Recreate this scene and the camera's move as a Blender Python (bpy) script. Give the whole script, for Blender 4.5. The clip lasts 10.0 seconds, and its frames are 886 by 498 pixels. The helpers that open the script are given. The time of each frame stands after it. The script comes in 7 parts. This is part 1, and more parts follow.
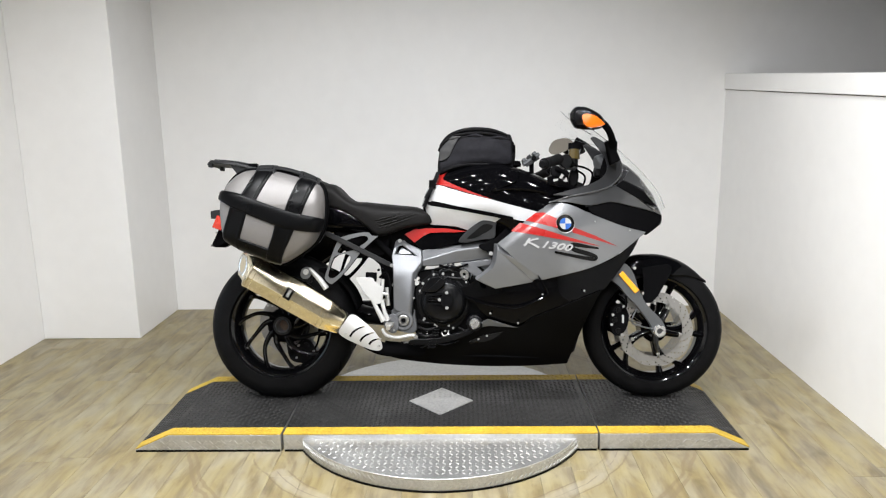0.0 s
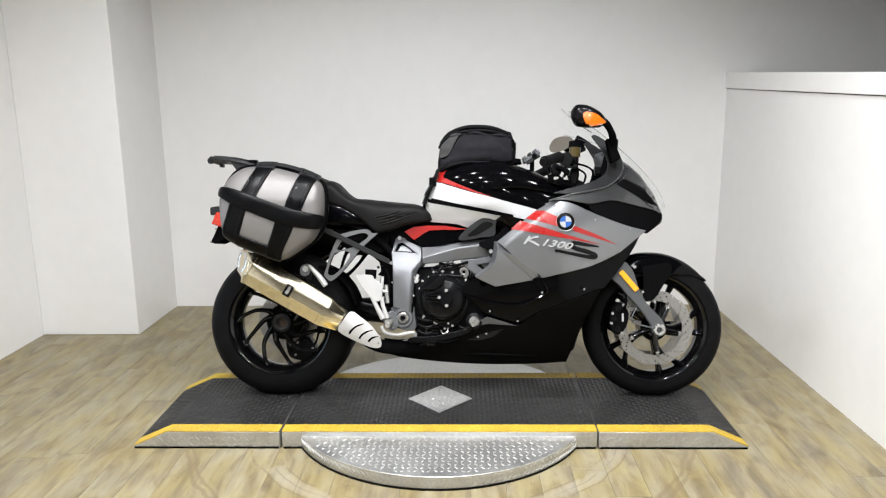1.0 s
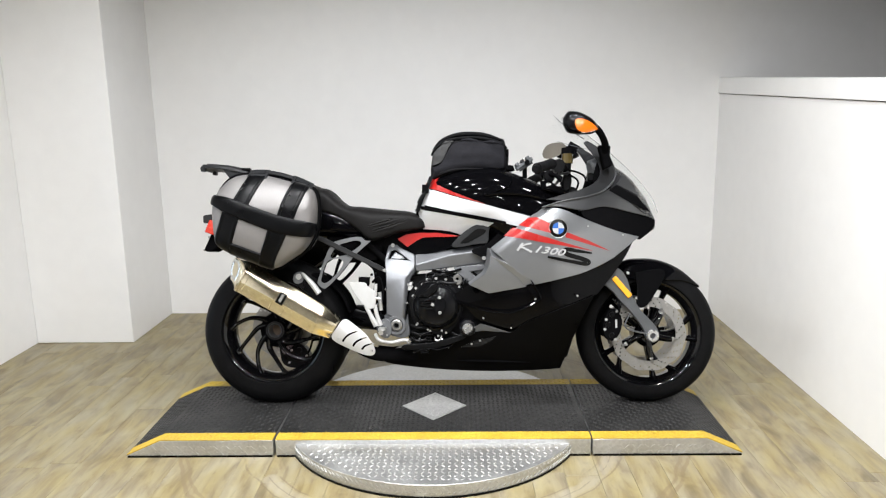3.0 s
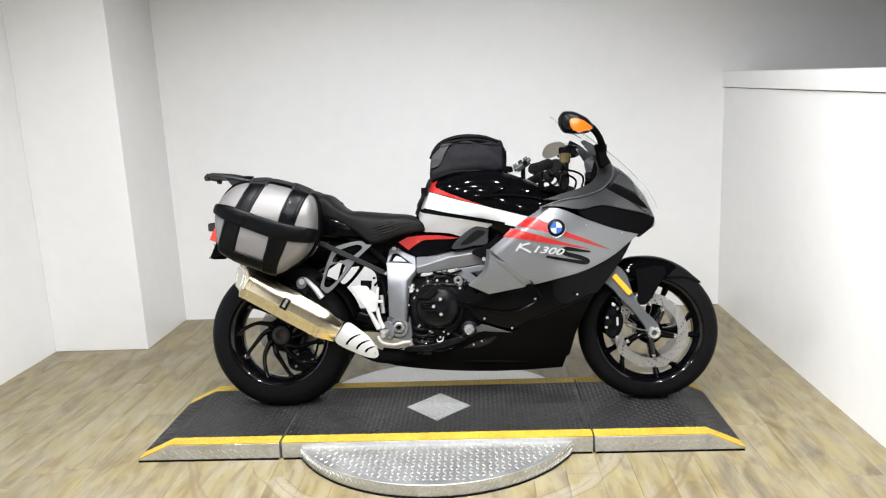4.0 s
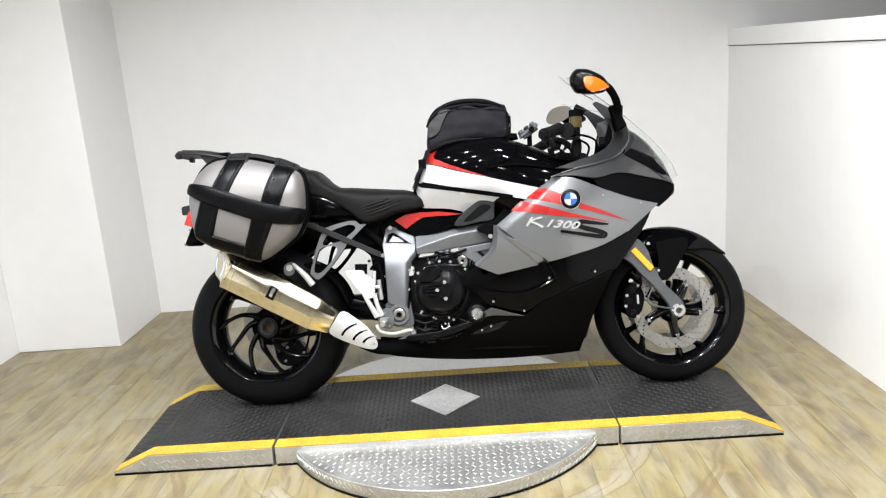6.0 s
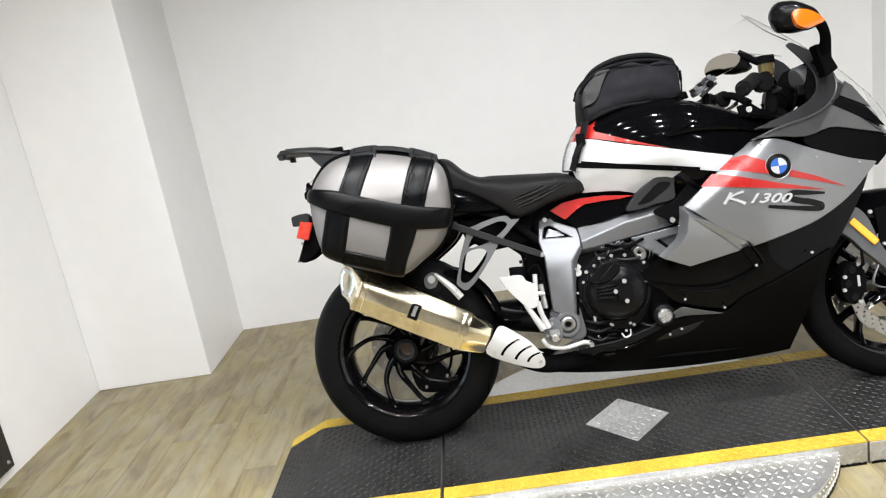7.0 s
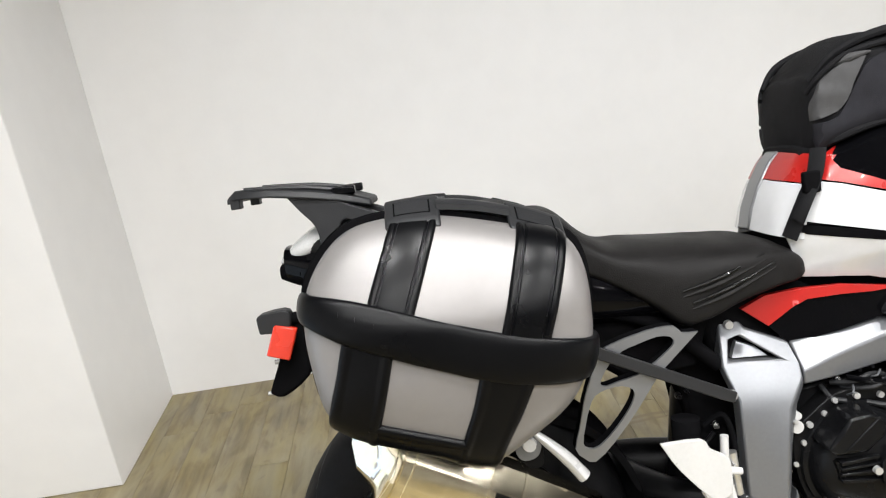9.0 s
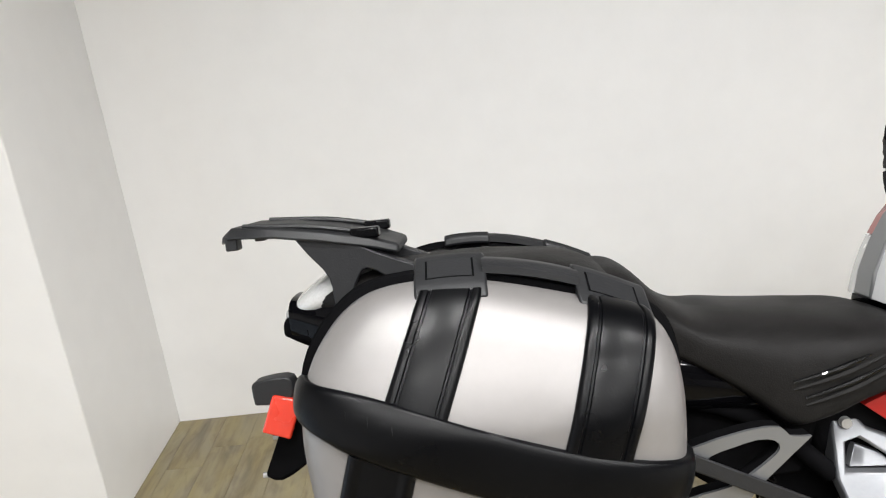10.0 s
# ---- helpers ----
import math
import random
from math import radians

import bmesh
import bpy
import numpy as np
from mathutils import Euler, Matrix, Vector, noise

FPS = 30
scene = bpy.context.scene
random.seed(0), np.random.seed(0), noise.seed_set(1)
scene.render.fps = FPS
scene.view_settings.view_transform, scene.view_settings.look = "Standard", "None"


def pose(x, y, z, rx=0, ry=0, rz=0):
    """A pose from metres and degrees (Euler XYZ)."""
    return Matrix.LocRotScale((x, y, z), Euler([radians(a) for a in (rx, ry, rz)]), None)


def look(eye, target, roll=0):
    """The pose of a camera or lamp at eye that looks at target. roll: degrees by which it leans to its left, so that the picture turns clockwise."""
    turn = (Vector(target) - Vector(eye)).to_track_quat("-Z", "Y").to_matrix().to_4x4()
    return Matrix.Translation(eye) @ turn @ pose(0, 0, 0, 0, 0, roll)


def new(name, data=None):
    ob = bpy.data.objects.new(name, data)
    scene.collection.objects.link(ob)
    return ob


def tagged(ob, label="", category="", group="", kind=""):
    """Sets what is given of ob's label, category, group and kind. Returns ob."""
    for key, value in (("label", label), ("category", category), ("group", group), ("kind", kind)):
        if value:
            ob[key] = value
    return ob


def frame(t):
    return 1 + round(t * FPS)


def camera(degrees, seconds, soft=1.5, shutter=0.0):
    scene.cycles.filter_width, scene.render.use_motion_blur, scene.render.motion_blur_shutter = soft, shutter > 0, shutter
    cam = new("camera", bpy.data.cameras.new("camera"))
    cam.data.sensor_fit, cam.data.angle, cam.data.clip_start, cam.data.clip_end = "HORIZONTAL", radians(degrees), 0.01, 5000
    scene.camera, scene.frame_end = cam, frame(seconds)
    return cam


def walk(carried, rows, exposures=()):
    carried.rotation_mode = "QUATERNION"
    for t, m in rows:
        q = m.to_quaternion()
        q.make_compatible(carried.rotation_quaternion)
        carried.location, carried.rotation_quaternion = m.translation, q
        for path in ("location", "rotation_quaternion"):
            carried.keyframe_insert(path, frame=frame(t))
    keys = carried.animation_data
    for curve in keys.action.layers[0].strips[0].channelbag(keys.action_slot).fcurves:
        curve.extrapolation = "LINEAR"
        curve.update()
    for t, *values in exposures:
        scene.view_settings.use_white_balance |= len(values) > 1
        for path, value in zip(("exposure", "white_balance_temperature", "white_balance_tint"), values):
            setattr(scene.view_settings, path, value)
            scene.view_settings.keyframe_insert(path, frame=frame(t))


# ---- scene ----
cam = camera(62.1, 10.0, soft=1.2)
PATH = [
    (0, (-0.005, -2.915, 1.338), (-0.057, -0.957, 0.931), -0.9),
    (0.5, (-0.001, -2.912, 1.334), (-0.05, -0.954, 0.932), -0.9),
    (1, (-0.006, -2.91, 1.335), (-0.057, -0.954, 0.923), -0.6),
    (1.5, (-0.006, -2.91, 1.338), (-0.061, -0.951, 0.936), -0.9),
    (2, (-0.002, -2.908, 1.345), (-0.044, -0.95, 0.936), -0.8),
    (2.5, (0.0, -2.906, 1.343), (-0.043, -0.948, 0.941), -0.8),
    (4, (0.106, -2.932, 1.361), (0.001, -0.975, 0.96), -2.6),
    (4.5, (0.157, -2.951, 1.313), (-0.103, -1.023, 0.848), -2.3),
    (5, (0.09, -2.937, 1.298), (-0.203, -1.021, 0.805), -2.9),
    (5.2, (0.055, -2.882, 1.3), (-0.126, -0.949, 0.822), -1.8),
    (6.3, (-0.102, -2.539, 1.305), (-0.135, -0.589, 0.863), -4.2),
    (6.5, (-0.263, -2.437, 1.327), (-0.376, -0.483, 0.914), -5.0),
    (7, (-0.485, -2.162, 1.321), (-0.587, -0.234, 0.799), -9.6),
    (7.5, (-0.584, -1.892, 1.307), (-0.506, 0.009, 0.693), -9.4),
    (8, (-0.637, -1.545, 1.328), (-0.72, 0.378, 0.785), -6.9),
    (8.5, (-0.728, -1.254, 1.342), (-0.742, 0.658, 0.757), -8.8),
    (9, (-0.775, -1.002, 1.352), (-0.73, 0.889, 0.704), -8.2),
    (9.5, (-0.782, -0.841, 1.362), (-0.836, 1.061, 0.747), -6.2),
    (10, (-0.777, -0.736, 1.343), (-0.814, 1.164, 0.72), -6.6),
]
LIGHTNESS = [(0, -0.50, 6250, 10), (2.5, -0.47, 6250, 10), (3.8, -0.33, 6200, 10), (4.5, -0.29, 6150, 10), (5.2, -0.28, 6150, 10), (6.3, -0.26, 6250, 10), (7, -0.36, 6300, 10), (8, -0.33, 6350, 10), (9, -0.36, 6400, 10), (10, -0.42, 6400, 10)]
walk(cam, [(t, look(eye, target, roll)) for t, eye, target, roll in PATH], LIGHTNESS)

from mathutils.geometry import delaunay_2d_cdt

# ---- world and light ----
world = bpy.data.worlds.new("world")
world.use_nodes = True
world.node_tree.nodes["Background"].inputs[0].default_value = (0.9, 0.95, 1.0, 1)
world.node_tree.nodes["Background"].inputs[1].default_value = 0.05
scene.world = world
LAMP_POWER = 24.0
# row y = -4.3 is unseen, added behind the camera to brighten front faces
LAMPS = [(x, y) for y in (-4.3, -2.4, -1.45, -0.5) for x in (-1.2, -0.55, 0.25, 0.9)]
CEILING = 2.75


# ---- materials ----
def mat(name, color, rough=0.5, metal=0.0, vary=0.08, scale=8.0, bump=0.0, bump_scale=120.0, coat=0.0, spec=0.5, rough_vary=0.08, ior=1.5):
    m = bpy.data.materials.new(name)
    m.use_nodes = True
    nt = m.node_tree
    b = nt.nodes["Principled BSDF"]
    tc = nt.nodes.new("ShaderNodeTexCoord")
    n1 = nt.nodes.new("ShaderNodeTexNoise")
    n1.inputs["Scale"].default_value, n1.inputs["Detail"].default_value = scale, 5
    n2 = nt.nodes.new("ShaderNodeTexNoise")
    n2.inputs["Scale"].default_value, n2.inputs["Detail"].default_value = scale * 9, 4
    nt.links.new(tc.outputs["Object"], n1.inputs["Vector"])
    nt.links.new(tc.outputs["Object"], n2.inputs["Vector"])
    add = nt.nodes.new("ShaderNodeMath")
    add.operation = "ADD"
    nt.links.new(n1.outputs[0], add.inputs[0])
    nt.links.new(n2.outputs[0], add.inputs[1])
    mr = nt.nodes.new("ShaderNodeMapRange")
    mr.inputs["From Min"].default_value, mr.inputs["From Max"].default_value = 0.6, 1.4
    mr.inputs["To Min"].default_value, mr.inputs["To Max"].default_value = 1 - vary, 1 + vary
    nt.links.new(add.outputs[0], mr.inputs["Value"])
    mul = nt.nodes.new("ShaderNodeVectorMath")
    mul.operation = "SCALE"
    mul.inputs[0].default_value = color
    nt.links.new(mr.outputs[0], mul.inputs["Scale"])
    nt.links.new(mul.outputs[0], b.inputs["Base Color"])
    rr = nt.nodes.new("ShaderNodeMapRange")
    rr.inputs["From Min"].default_value, rr.inputs["From Max"].default_value = 0.3, 0.7
    rr.inputs["To Min"].default_value, rr.inputs["To Max"].default_value = max(rough - rough_vary, 0.02), min(rough + rough_vary, 1)
    nt.links.new(n1.outputs[0], rr.inputs["Value"])
    nt.links.new(rr.outputs[0], b.inputs["Roughness"])
    b.inputs["Metallic"].default_value = metal
    b.inputs["Specular IOR Level"].default_value = spec
    b.inputs["Coat Weight"].default_value = coat
    b.inputs["Coat Roughness"].default_value = 0.025
    b.inputs["IOR"].default_value = ior
    if bump:
        n3 = nt.nodes.new("ShaderNodeTexNoise")
        n3.inputs["Scale"].default_value, n3.inputs["Detail"].default_value = bump_scale, 3
        nt.links.new(tc.outputs["Object"], n3.inputs["Vector"])
        bp = nt.nodes.new("ShaderNodeBump")
        bp.inputs["Strength"].default_value, bp.inputs["Distance"].default_value = bump, 0.002
        nt.links.new(n3.outputs[0], bp.inputs["Height"])
        nt.links.new(bp.outputs[0], b.inputs["Normal"])
    return m


def emitter(name, color, strength):
    m = bpy.data.materials.new(name)
    m.use_nodes = True
    b = m.node_tree.nodes["Principled BSDF"]
    b.inputs["Base Color"].default_value = (*color, 1)
    b.inputs["Emission Color"].default_value = (*color, 1)
    b.inputs["Emission Strength"].default_value = strength
    return m


def plank_material():
    m = bpy.data.materials.new("vinyl plank")
    m.use_nodes = True
    nt = m.node_tree
    b = nt.nodes["Principled BSDF"]
    geo = nt.nodes.new("ShaderNodeNewGeometry")
    info = nt.nodes.new("ShaderNodeObjectInfo")
    # every plank takes its own stretch of the grain
    off = nt.nodes.new("ShaderNodeVectorMath")
    off.operation = "SCALE"
    off.inputs[0].default_value = (31.0, 17.0, 0.0)
    nt.links.new(info.outputs["Random"], off.inputs["Scale"])
    pos = nt.nodes.new("ShaderNodeVectorMath")
    pos.operation = "ADD"
    nt.links.new(geo.outputs["Position"], pos.inputs[0])
    nt.links.new(off.outputs[0], pos.inputs[1])
    st = nt.nodes.new("ShaderNodeVectorMath")
    st.operation = "MULTIPLY"
    st.inputs[1].default_value = (42.0, 2.6, 1.0)
    nt.links.new(pos.outputs[0], st.inputs[0])
    grain = nt.nodes.new("ShaderNodeTexNoise")
    grain.inputs["Scale"].default_value, grain.inputs["Detail"].default_value, grain.inputs["Distortion"].default_value = 1.0, 7, 0.6
    nt.links.new(st.outputs[0], grain.inputs["Vector"])
    st2 = nt.nodes.new("ShaderNodeVectorMath")
    st2.operation = "MULTIPLY"
    st2.inputs[1].default_value = (13.0, 4.6, 1.0)
    nt.links.new(pos.outputs[0], st2.inputs[0])
    cloud = nt.nodes.new("ShaderNodeTexNoise")
    cloud.inputs["Scale"].default_value, cloud.inputs["Detail"].default_value, cloud.inputs["Distortion"].default_value = 1.0, 4, 0.8
    nt.links.new(st2.outputs[0], cloud.inputs["Vector"])
    mix = nt.nodes.new("ShaderNodeMath")
    mix.operation = "MULTIPLY_ADD"
    mix.inputs[1].default_value = 0.36
    nt.links.new(grain.outputs[0], mix.inputs[0])
    half = nt.nodes.new("ShaderNodeMath")
    half.operation = "MULTIPLY"
    half.inputs[1].default_value = 0.64
    nt.links.new(cloud.outputs[0], half.inputs[0])
    nt.links.new(half.outputs[0], mix.inputs[2])
    tone = nt.nodes.new("ShaderNodeMath")
    tone.operation = "MULTIPLY_ADD"
    tone.inputs[1].default_value, tone.inputs[2].default_value = 0.06, -0.03
    nt.links.new(info.outputs["Random"], tone.inputs[0])
    total = nt.nodes.new("ShaderNodeMath")
    total.operation = "ADD"
    nt.links.new(mix.outputs[0], total.inputs[0])
    nt.links.new(tone.outputs[0], total.inputs[1])
    ramp = nt.nodes.new("ShaderNodeValToRGB")
    e = ramp.color_ramp.elements
    e[0].position, e[0].color = 0.31, (0.120, 0.096, 0.052, 1)
    e[1].position, e[1].color = 0.70, (0.306, 0.266, 0.152, 1)
    for p, c in ((0.42, (0.190, 0.153, 0.084, 1)), (0.52, (0.246, 0.206, 0.114, 1))):
        x = e.new(p)
        x.color = c
    nt.links.new(total.outputs[0], ramp.inputs[0])
    # dark knots and smudges in the print
    st3 = nt.nodes.new("ShaderNodeVectorMath")
    st3.operation = "MULTIPLY"
    st3.inputs[1].default_value = (26.0, 9.0, 1.0)
    nt.links.new(pos.outputs[0], st3.inputs[0])
    knots = nt.nodes.new("ShaderNodeTexNoise")
    knots.inputs["Scale"].default_value, knots.inputs["Detail"].default_value, knots.inputs["Distortion"].default_value = 1.0, 4, 1.2
    nt.links.new(st3.outputs[0], knots.inputs["Vector"])
    spot = nt.nodes.new("ShaderNodeMapRange")
    spot.inputs["From Min"].default_value, spot.inputs["From Max"].default_value = 0.56, 0.74
    spot.inputs["To Min"].default_value, spot.inputs["To Max"].default_value = 0.0, 0.32
    nt.links.new(knots.outputs[0], spot.inputs["Value"])
    dark = nt.nodes.new("ShaderNodeMix")
    dark.data_type = "RGBA"
    dark.inputs["B"].default_value = (0.115, 0.080, 0.040, 1)
    nt.links.new(spot.outputs[0], dark.inputs["Factor"])
    nt.links.new(ramp.outputs[0], dark.inputs["A"])
    # scuffed rings round the turntable
    d = nt.nodes.new("ShaderNodeVectorMath")
    d.operation = "DISTANCE"
    d.inputs[1].default_value = (-0.1, 0.0, 0.0)
    flat = nt.nodes.new("ShaderNodeVectorMath")
    flat.operation = "MULTIPLY"
    flat.inputs[1].default_value = (1, 1, 0)
    nt.links.new(geo.outputs["Position"], flat.inputs[0])
    nt.links.new(flat.outputs[0], d.inputs[0])
    wob = nt.nodes.new("ShaderNodeTexNoise")
    wob.inputs["Scale"].default_value, wob.inputs["Detail"].default_value = 6.0, 6
    nt.links.new(geo.outputs["Position"], wob.inputs["Vector"])
    rad = nt.nodes.new("ShaderNodeMath")
    rad.operation = "MULTIPLY_ADD"
    rad.inputs[1].default_value = 0.050
    nt.links.new(wob.outputs[0], rad.inputs[0])
    nt.links.new(d.outputs["Value"], rad.inputs[2])
    # greyer and yellower patches of the print
    st4 = nt.nodes.new("ShaderNodeVectorMath")
    st4.operation = "MULTIPLY"
    st4.inputs[1].default_value = (11.0, 4.0, 1.0)
    nt.links.new(pos.outputs[0], st4.inputs[0])
    wash = nt.nodes.new("ShaderNodeTexNoise")
    wash.inputs["Scale"].default_value, wash.inputs["Detail"].default_value = 1.0, 3
    nt.links.new(st4.outputs[0], wash.inputs["Vector"])
    sat = nt.nodes.new("ShaderNodeMapRange")
    sat.inputs["From Min"].default_value, sat.inputs["From Max"].default_value = 0.36, 0.64
    sat.inputs["To Min"].default_value, sat.inputs["To Max"].default_value = 0.80, 1.14
    nt.links.new(wash.outputs[0], sat.inputs["Value"])
    hue = nt.nodes.new("ShaderNodeHueSaturation")
    nt.links.new(sat.outputs[0], hue.inputs["Saturation"])
    nt.links.new(dark.outputs["Result"], hue.inputs["Color"])
    last = hue.outputs["Color"]
    for r0, width, color, strength, bare in ((1.044, 0.009, (0.15, 0.11, 0.06), 0.55, 0.30), (1.019, 0.008, (0.15, 0.11, 0.06), 0.50, 0.30), (1.032, 0.024, (0.20, 0.155, 0.09), 0.30, 0.38), (0.776, 0.036, (0.36, 0.335, 0.28), 0.34, 0.47), (0.812, 0.0045, (0.13, 0.10, 0.07), 0.45, 0.47), (0.740, 0.0045, (0.13, 0.10, 0.07), 0.45, 0.49), (0.776, 0.003, (0.13, 0.10, 0.07), 0.45, 0.52)):
        sub = nt.nodes.new("ShaderNodeMath")
        sub.operation = "SUBTRACT"
        sub.inputs[1].default_value = r0
        nt.links.new(rad.outputs[0], sub.inputs[0])
        ab = nt.nodes.new("ShaderNodeMath")
        ab.operation = "ABSOLUTE"
        nt.links.new(sub.outputs[0], ab.inputs[0])
        mr = nt.nodes.new("ShaderNodeMapRange")
        mr.inputs["From Min"].default_value, mr.inputs["From Max"].default_value = width * 0.55, width
        mr.inputs["To Min"].default_value, mr.inputs["To Max"].default_value = strength, 0.0
        nt.links.new(ab.outputs[0], mr.inputs["Value"])
        cut = nt.nodes.new("ShaderNodeMath")
        cut.operation = "MULTIPLY"
        nt.links.new(mr.outputs[0], cut.inputs[0])
        gaps = nt.nodes.new("ShaderNodeTexNoise")
        gaps.inputs["Scale"].default_value, gaps.inputs["Detail"].default_value = 2.6 + 2.5 * r0, 4
        nt.links.new(geo.outputs["Position"], gaps.inputs["Vector"])
        keep = nt.nodes.new("ShaderNodeMapRange")
        keep.inputs["From Min"].default_value, keep.inputs["From Max"].default_value = bare, bare + 0.05
        nt.links.new(gaps.outputs[0], keep.inputs["Value"])
        nt.links.new(keep.outputs[0], cut.inputs[1])
        mx = nt.nodes.new("ShaderNodeMix")
        mx.data_type = "RGBA"
        mx.inputs["B"].default_value = (*color, 1)
        nt.links.new(cut.outputs[0], mx.inputs["Factor"])
        nt.links.new(last, mx.inputs["A"])
        last = mx.outputs["Result"]
    nt.links.new(last, b.inputs["Base Color"])
    rg = nt.nodes.new("ShaderNodeMapRange")
    rg.inputs["To Min"].default_value, rg.inputs["To Max"].default_value = 0.34, 0.56
    nt.links.new(grain.outputs[0], rg.inputs["Value"])
    nt.links.new(rg.outputs[0], b.inputs["Roughness"])
    bp = nt.nodes.new("ShaderNodeBump")
    bp.inputs["Strength"].default_value, bp.inputs["Distance"].default_value = 0.25, 0.001
    nt.links.new(grain.outputs[0], bp.inputs["Height"])
    nt.links.new(bp.outputs[0], b.inputs["Normal"])
    return m


WALL = mat("white wall paint", (0.80, 0.795, 0.785), 0.42, vary=0.025, scale=1.3, bump=0.08, bump_scale=60)
CEIL = mat("dark ceiling paint", (0.10, 0.10, 0.105), 0.85, vary=0.05)
PLASTER = mat("pale paint of the unseen reflecting wall", (0.45, 0.445, 0.435), 0.7, vary=0.05)
HALL = mat("wall paint darkened for the dim hall", (0.15, 0.15, 0.152), 0.8, vary=0.06)
PLANK = plank_material()
SEAM = mat("dark floor seam", (0.10, 0.075, 0.045), 0.8)
RUBBER = mat("black anti-slip coating", (0.0150, 0.0147, 0.0142), 0.44, vary=0.55, scale=4, bump=0.3, bump_scale=260, spec=0.32, rough_vary=0.2)
YELLOW = mat("yellow safety paint", (0.46, 0.310, 0.026), 0.55, vary=0.32, scale=11, bump=0.3)
TREADPLATE = mat("aluminium tread plate", (0.53, 0.53, 0.52), 0.40, 0.82, vary=0.2, scale=9, bump=0.1)
TYRE = mat("tyre rubber", (0.0042, 0.0042, 0.0046), 0.52, vary=0.35, scale=20, bump=0.15, ior=1.16)
GLOSS = mat("gloss black paint", (0.0016, 0.0016, 0.002), 0.08, coat=0.15, vary=0.1, rough_vary=0.03, spec=0.03)
RIM = mat("gloss black wheel enamel", (0.002, 0.002, 0.0024), 0.075, coat=0.28, vary=0.1, spec=0.2)
MATTE = mat("satin black plastic", (0.0042, 0.0042, 0.0046), 0.45, vary=0.15, bump=0.1, bump_scale=400, spec=0)
BELLY = mat("satin dark belly paint", (0.0022, 0.0021, 0.0020), 0.38, vary=0.12, ior=1.09)
SILVER = mat("silver metallic paint", (0.190, 0.195, 0.203), 0.34, 0.65, vary=0.015, scale=4, coat=0.3, rough_vary=0.015)
FORK = mat("cast grey fork paint", (0.085, 0.089, 0.095), 0.42, 0.4, vary=0.08, scale=20)
GRANITE = mat("granite grey metallic paint", (0.055, 0.056, 0.058), 0.34, 0.5, vary=0.06, scale=14, coat=0.6)
WHITE = mat("white tank paint", (0.50, 0.508, 0.522), 0.22, vary=0.03, coat=0.8)
RED = mat("red stripe paint", (0.30, 0.009, 0.007), 0.30, vary=0.05, coat=0.12)
FRAME = mat("silver frame enamel", (0.150, 0.155, 0.164), 0.38, 0.55, vary=0.06, scale=18)
CHROME = mat("bright chrome plate", (0.72, 0.72, 0.71), 0.16, 0.9, vary=0.06, scale=30)
ALLOY = mat("bare alloy", (0.62, 0.62, 0.61), 0.28, 0.9, vary=0.1, scale=25)
PALE = mat("pale silver lacquer", (0.48, 0.48, 0.475), 0.35, 0.2, vary=0.05, scale=20)
STEEL = mat("bright bolt steel", (0.42, 0.42, 0.415), 0.3, 0.5, vary=0.08)
DISC = mat("brake disc steel", (0.33, 0.325, 0.315), 0.36, 0.9, vary=0.15, scale=30)
TITAN = mat("gold tinted titanium", (0.76, 0.69, 0.52), 0.15, 1.0, vary=0.16, scale=7)
ENGINE = mat("black engine casing", (0.0040, 0.0040, 0.0044), 0.34, 0.1, vary=0.25, bump=0.15, spec=0.10)
CLUTCH = mat("semi-gloss black cover", (0.0042, 0.0043, 0.0048), 0.22, vary=0.2, bump=0.05, spec=0.12)
SEATV = mat("black seat vinyl", (0.0075, 0.0071, 0.0070), 0.50, vary=0.2, bump=0.3, bump_scale=500, spec=0.1)
FABRIC = mat("black bag fabric", (0.004, 0.004, 0.0048), 0.75, vary=0.2, bump=0.5, bump_scale=700, spec=0.15)
GREYFAB = mat("dark grey bag fabric", (0.015, 0.015, 0.018), 0.7, vary=0.2, bump=0.5, bump_scale=700, spec=0.08)
CASE = mat("silver case lacquer", (0.178, 0.170, 0.166), 0.44, 0.35, vary=0.04)
PATCH = mat("grey bag patch", (0.045, 0.045, 0.046), 0.6, vary=0.15, bump=0.4, bump_scale=600, spec=0.12)
CASEBLK = mat("black case plastic", (0.0016, 0.0017, 0.0021), 0.31, vary=0.15, bump=0.06, bump_scale=300, ior=1.21)
RACKP = mat("dark grey moulded plastic", (0.011, 0.0114, 0.0125), 0.5, vary=0.12, bump=0.15, bump_scale=350, spec=0.3)
TREADBAR = mat("polished tread bar", (0.54, 0.54, 0.53), 0.38, 0.85, vary=0.15, scale=40)
AMBER = mat("amber lens", (0.58, 0.125, 0.006), 0.18, vary=0.06, coat=0.6)
ORANGE = mat("amber reflector", (0.80, 0.36, 0.02), 0.25, vary=0.08, coat=0.5)
REDLENS = mat("red reflector", (0.55, 0.03, 0.012), 0.25, vary=0.08, coat=0.5)
LENS = mat("clear white lens", (0.36, 0.36, 0.355), 0.12, coat=0.8, vary=0.12, scale=30)
SMOKE = mat("smoked lens", (0.03, 0.03, 0.032), 0.12, coat=0.8, vary=0.05)
FLUID = mat("amber fluid reservoir", (0.075, 0.053, 0.013), 0.2, vary=0.1, coat=0.5)
BORE = mat("tan of floor seen through axle", (0.22, 0.155, 0.115), 0.6, 0.2, vary=0.3, scale=60)
RUBGRIP = mat("grip rubber", (0.004, 0.004, 0.0045), 0.6, vary=0.2, bump=0.4, bump_scale=200, spec=0.12)
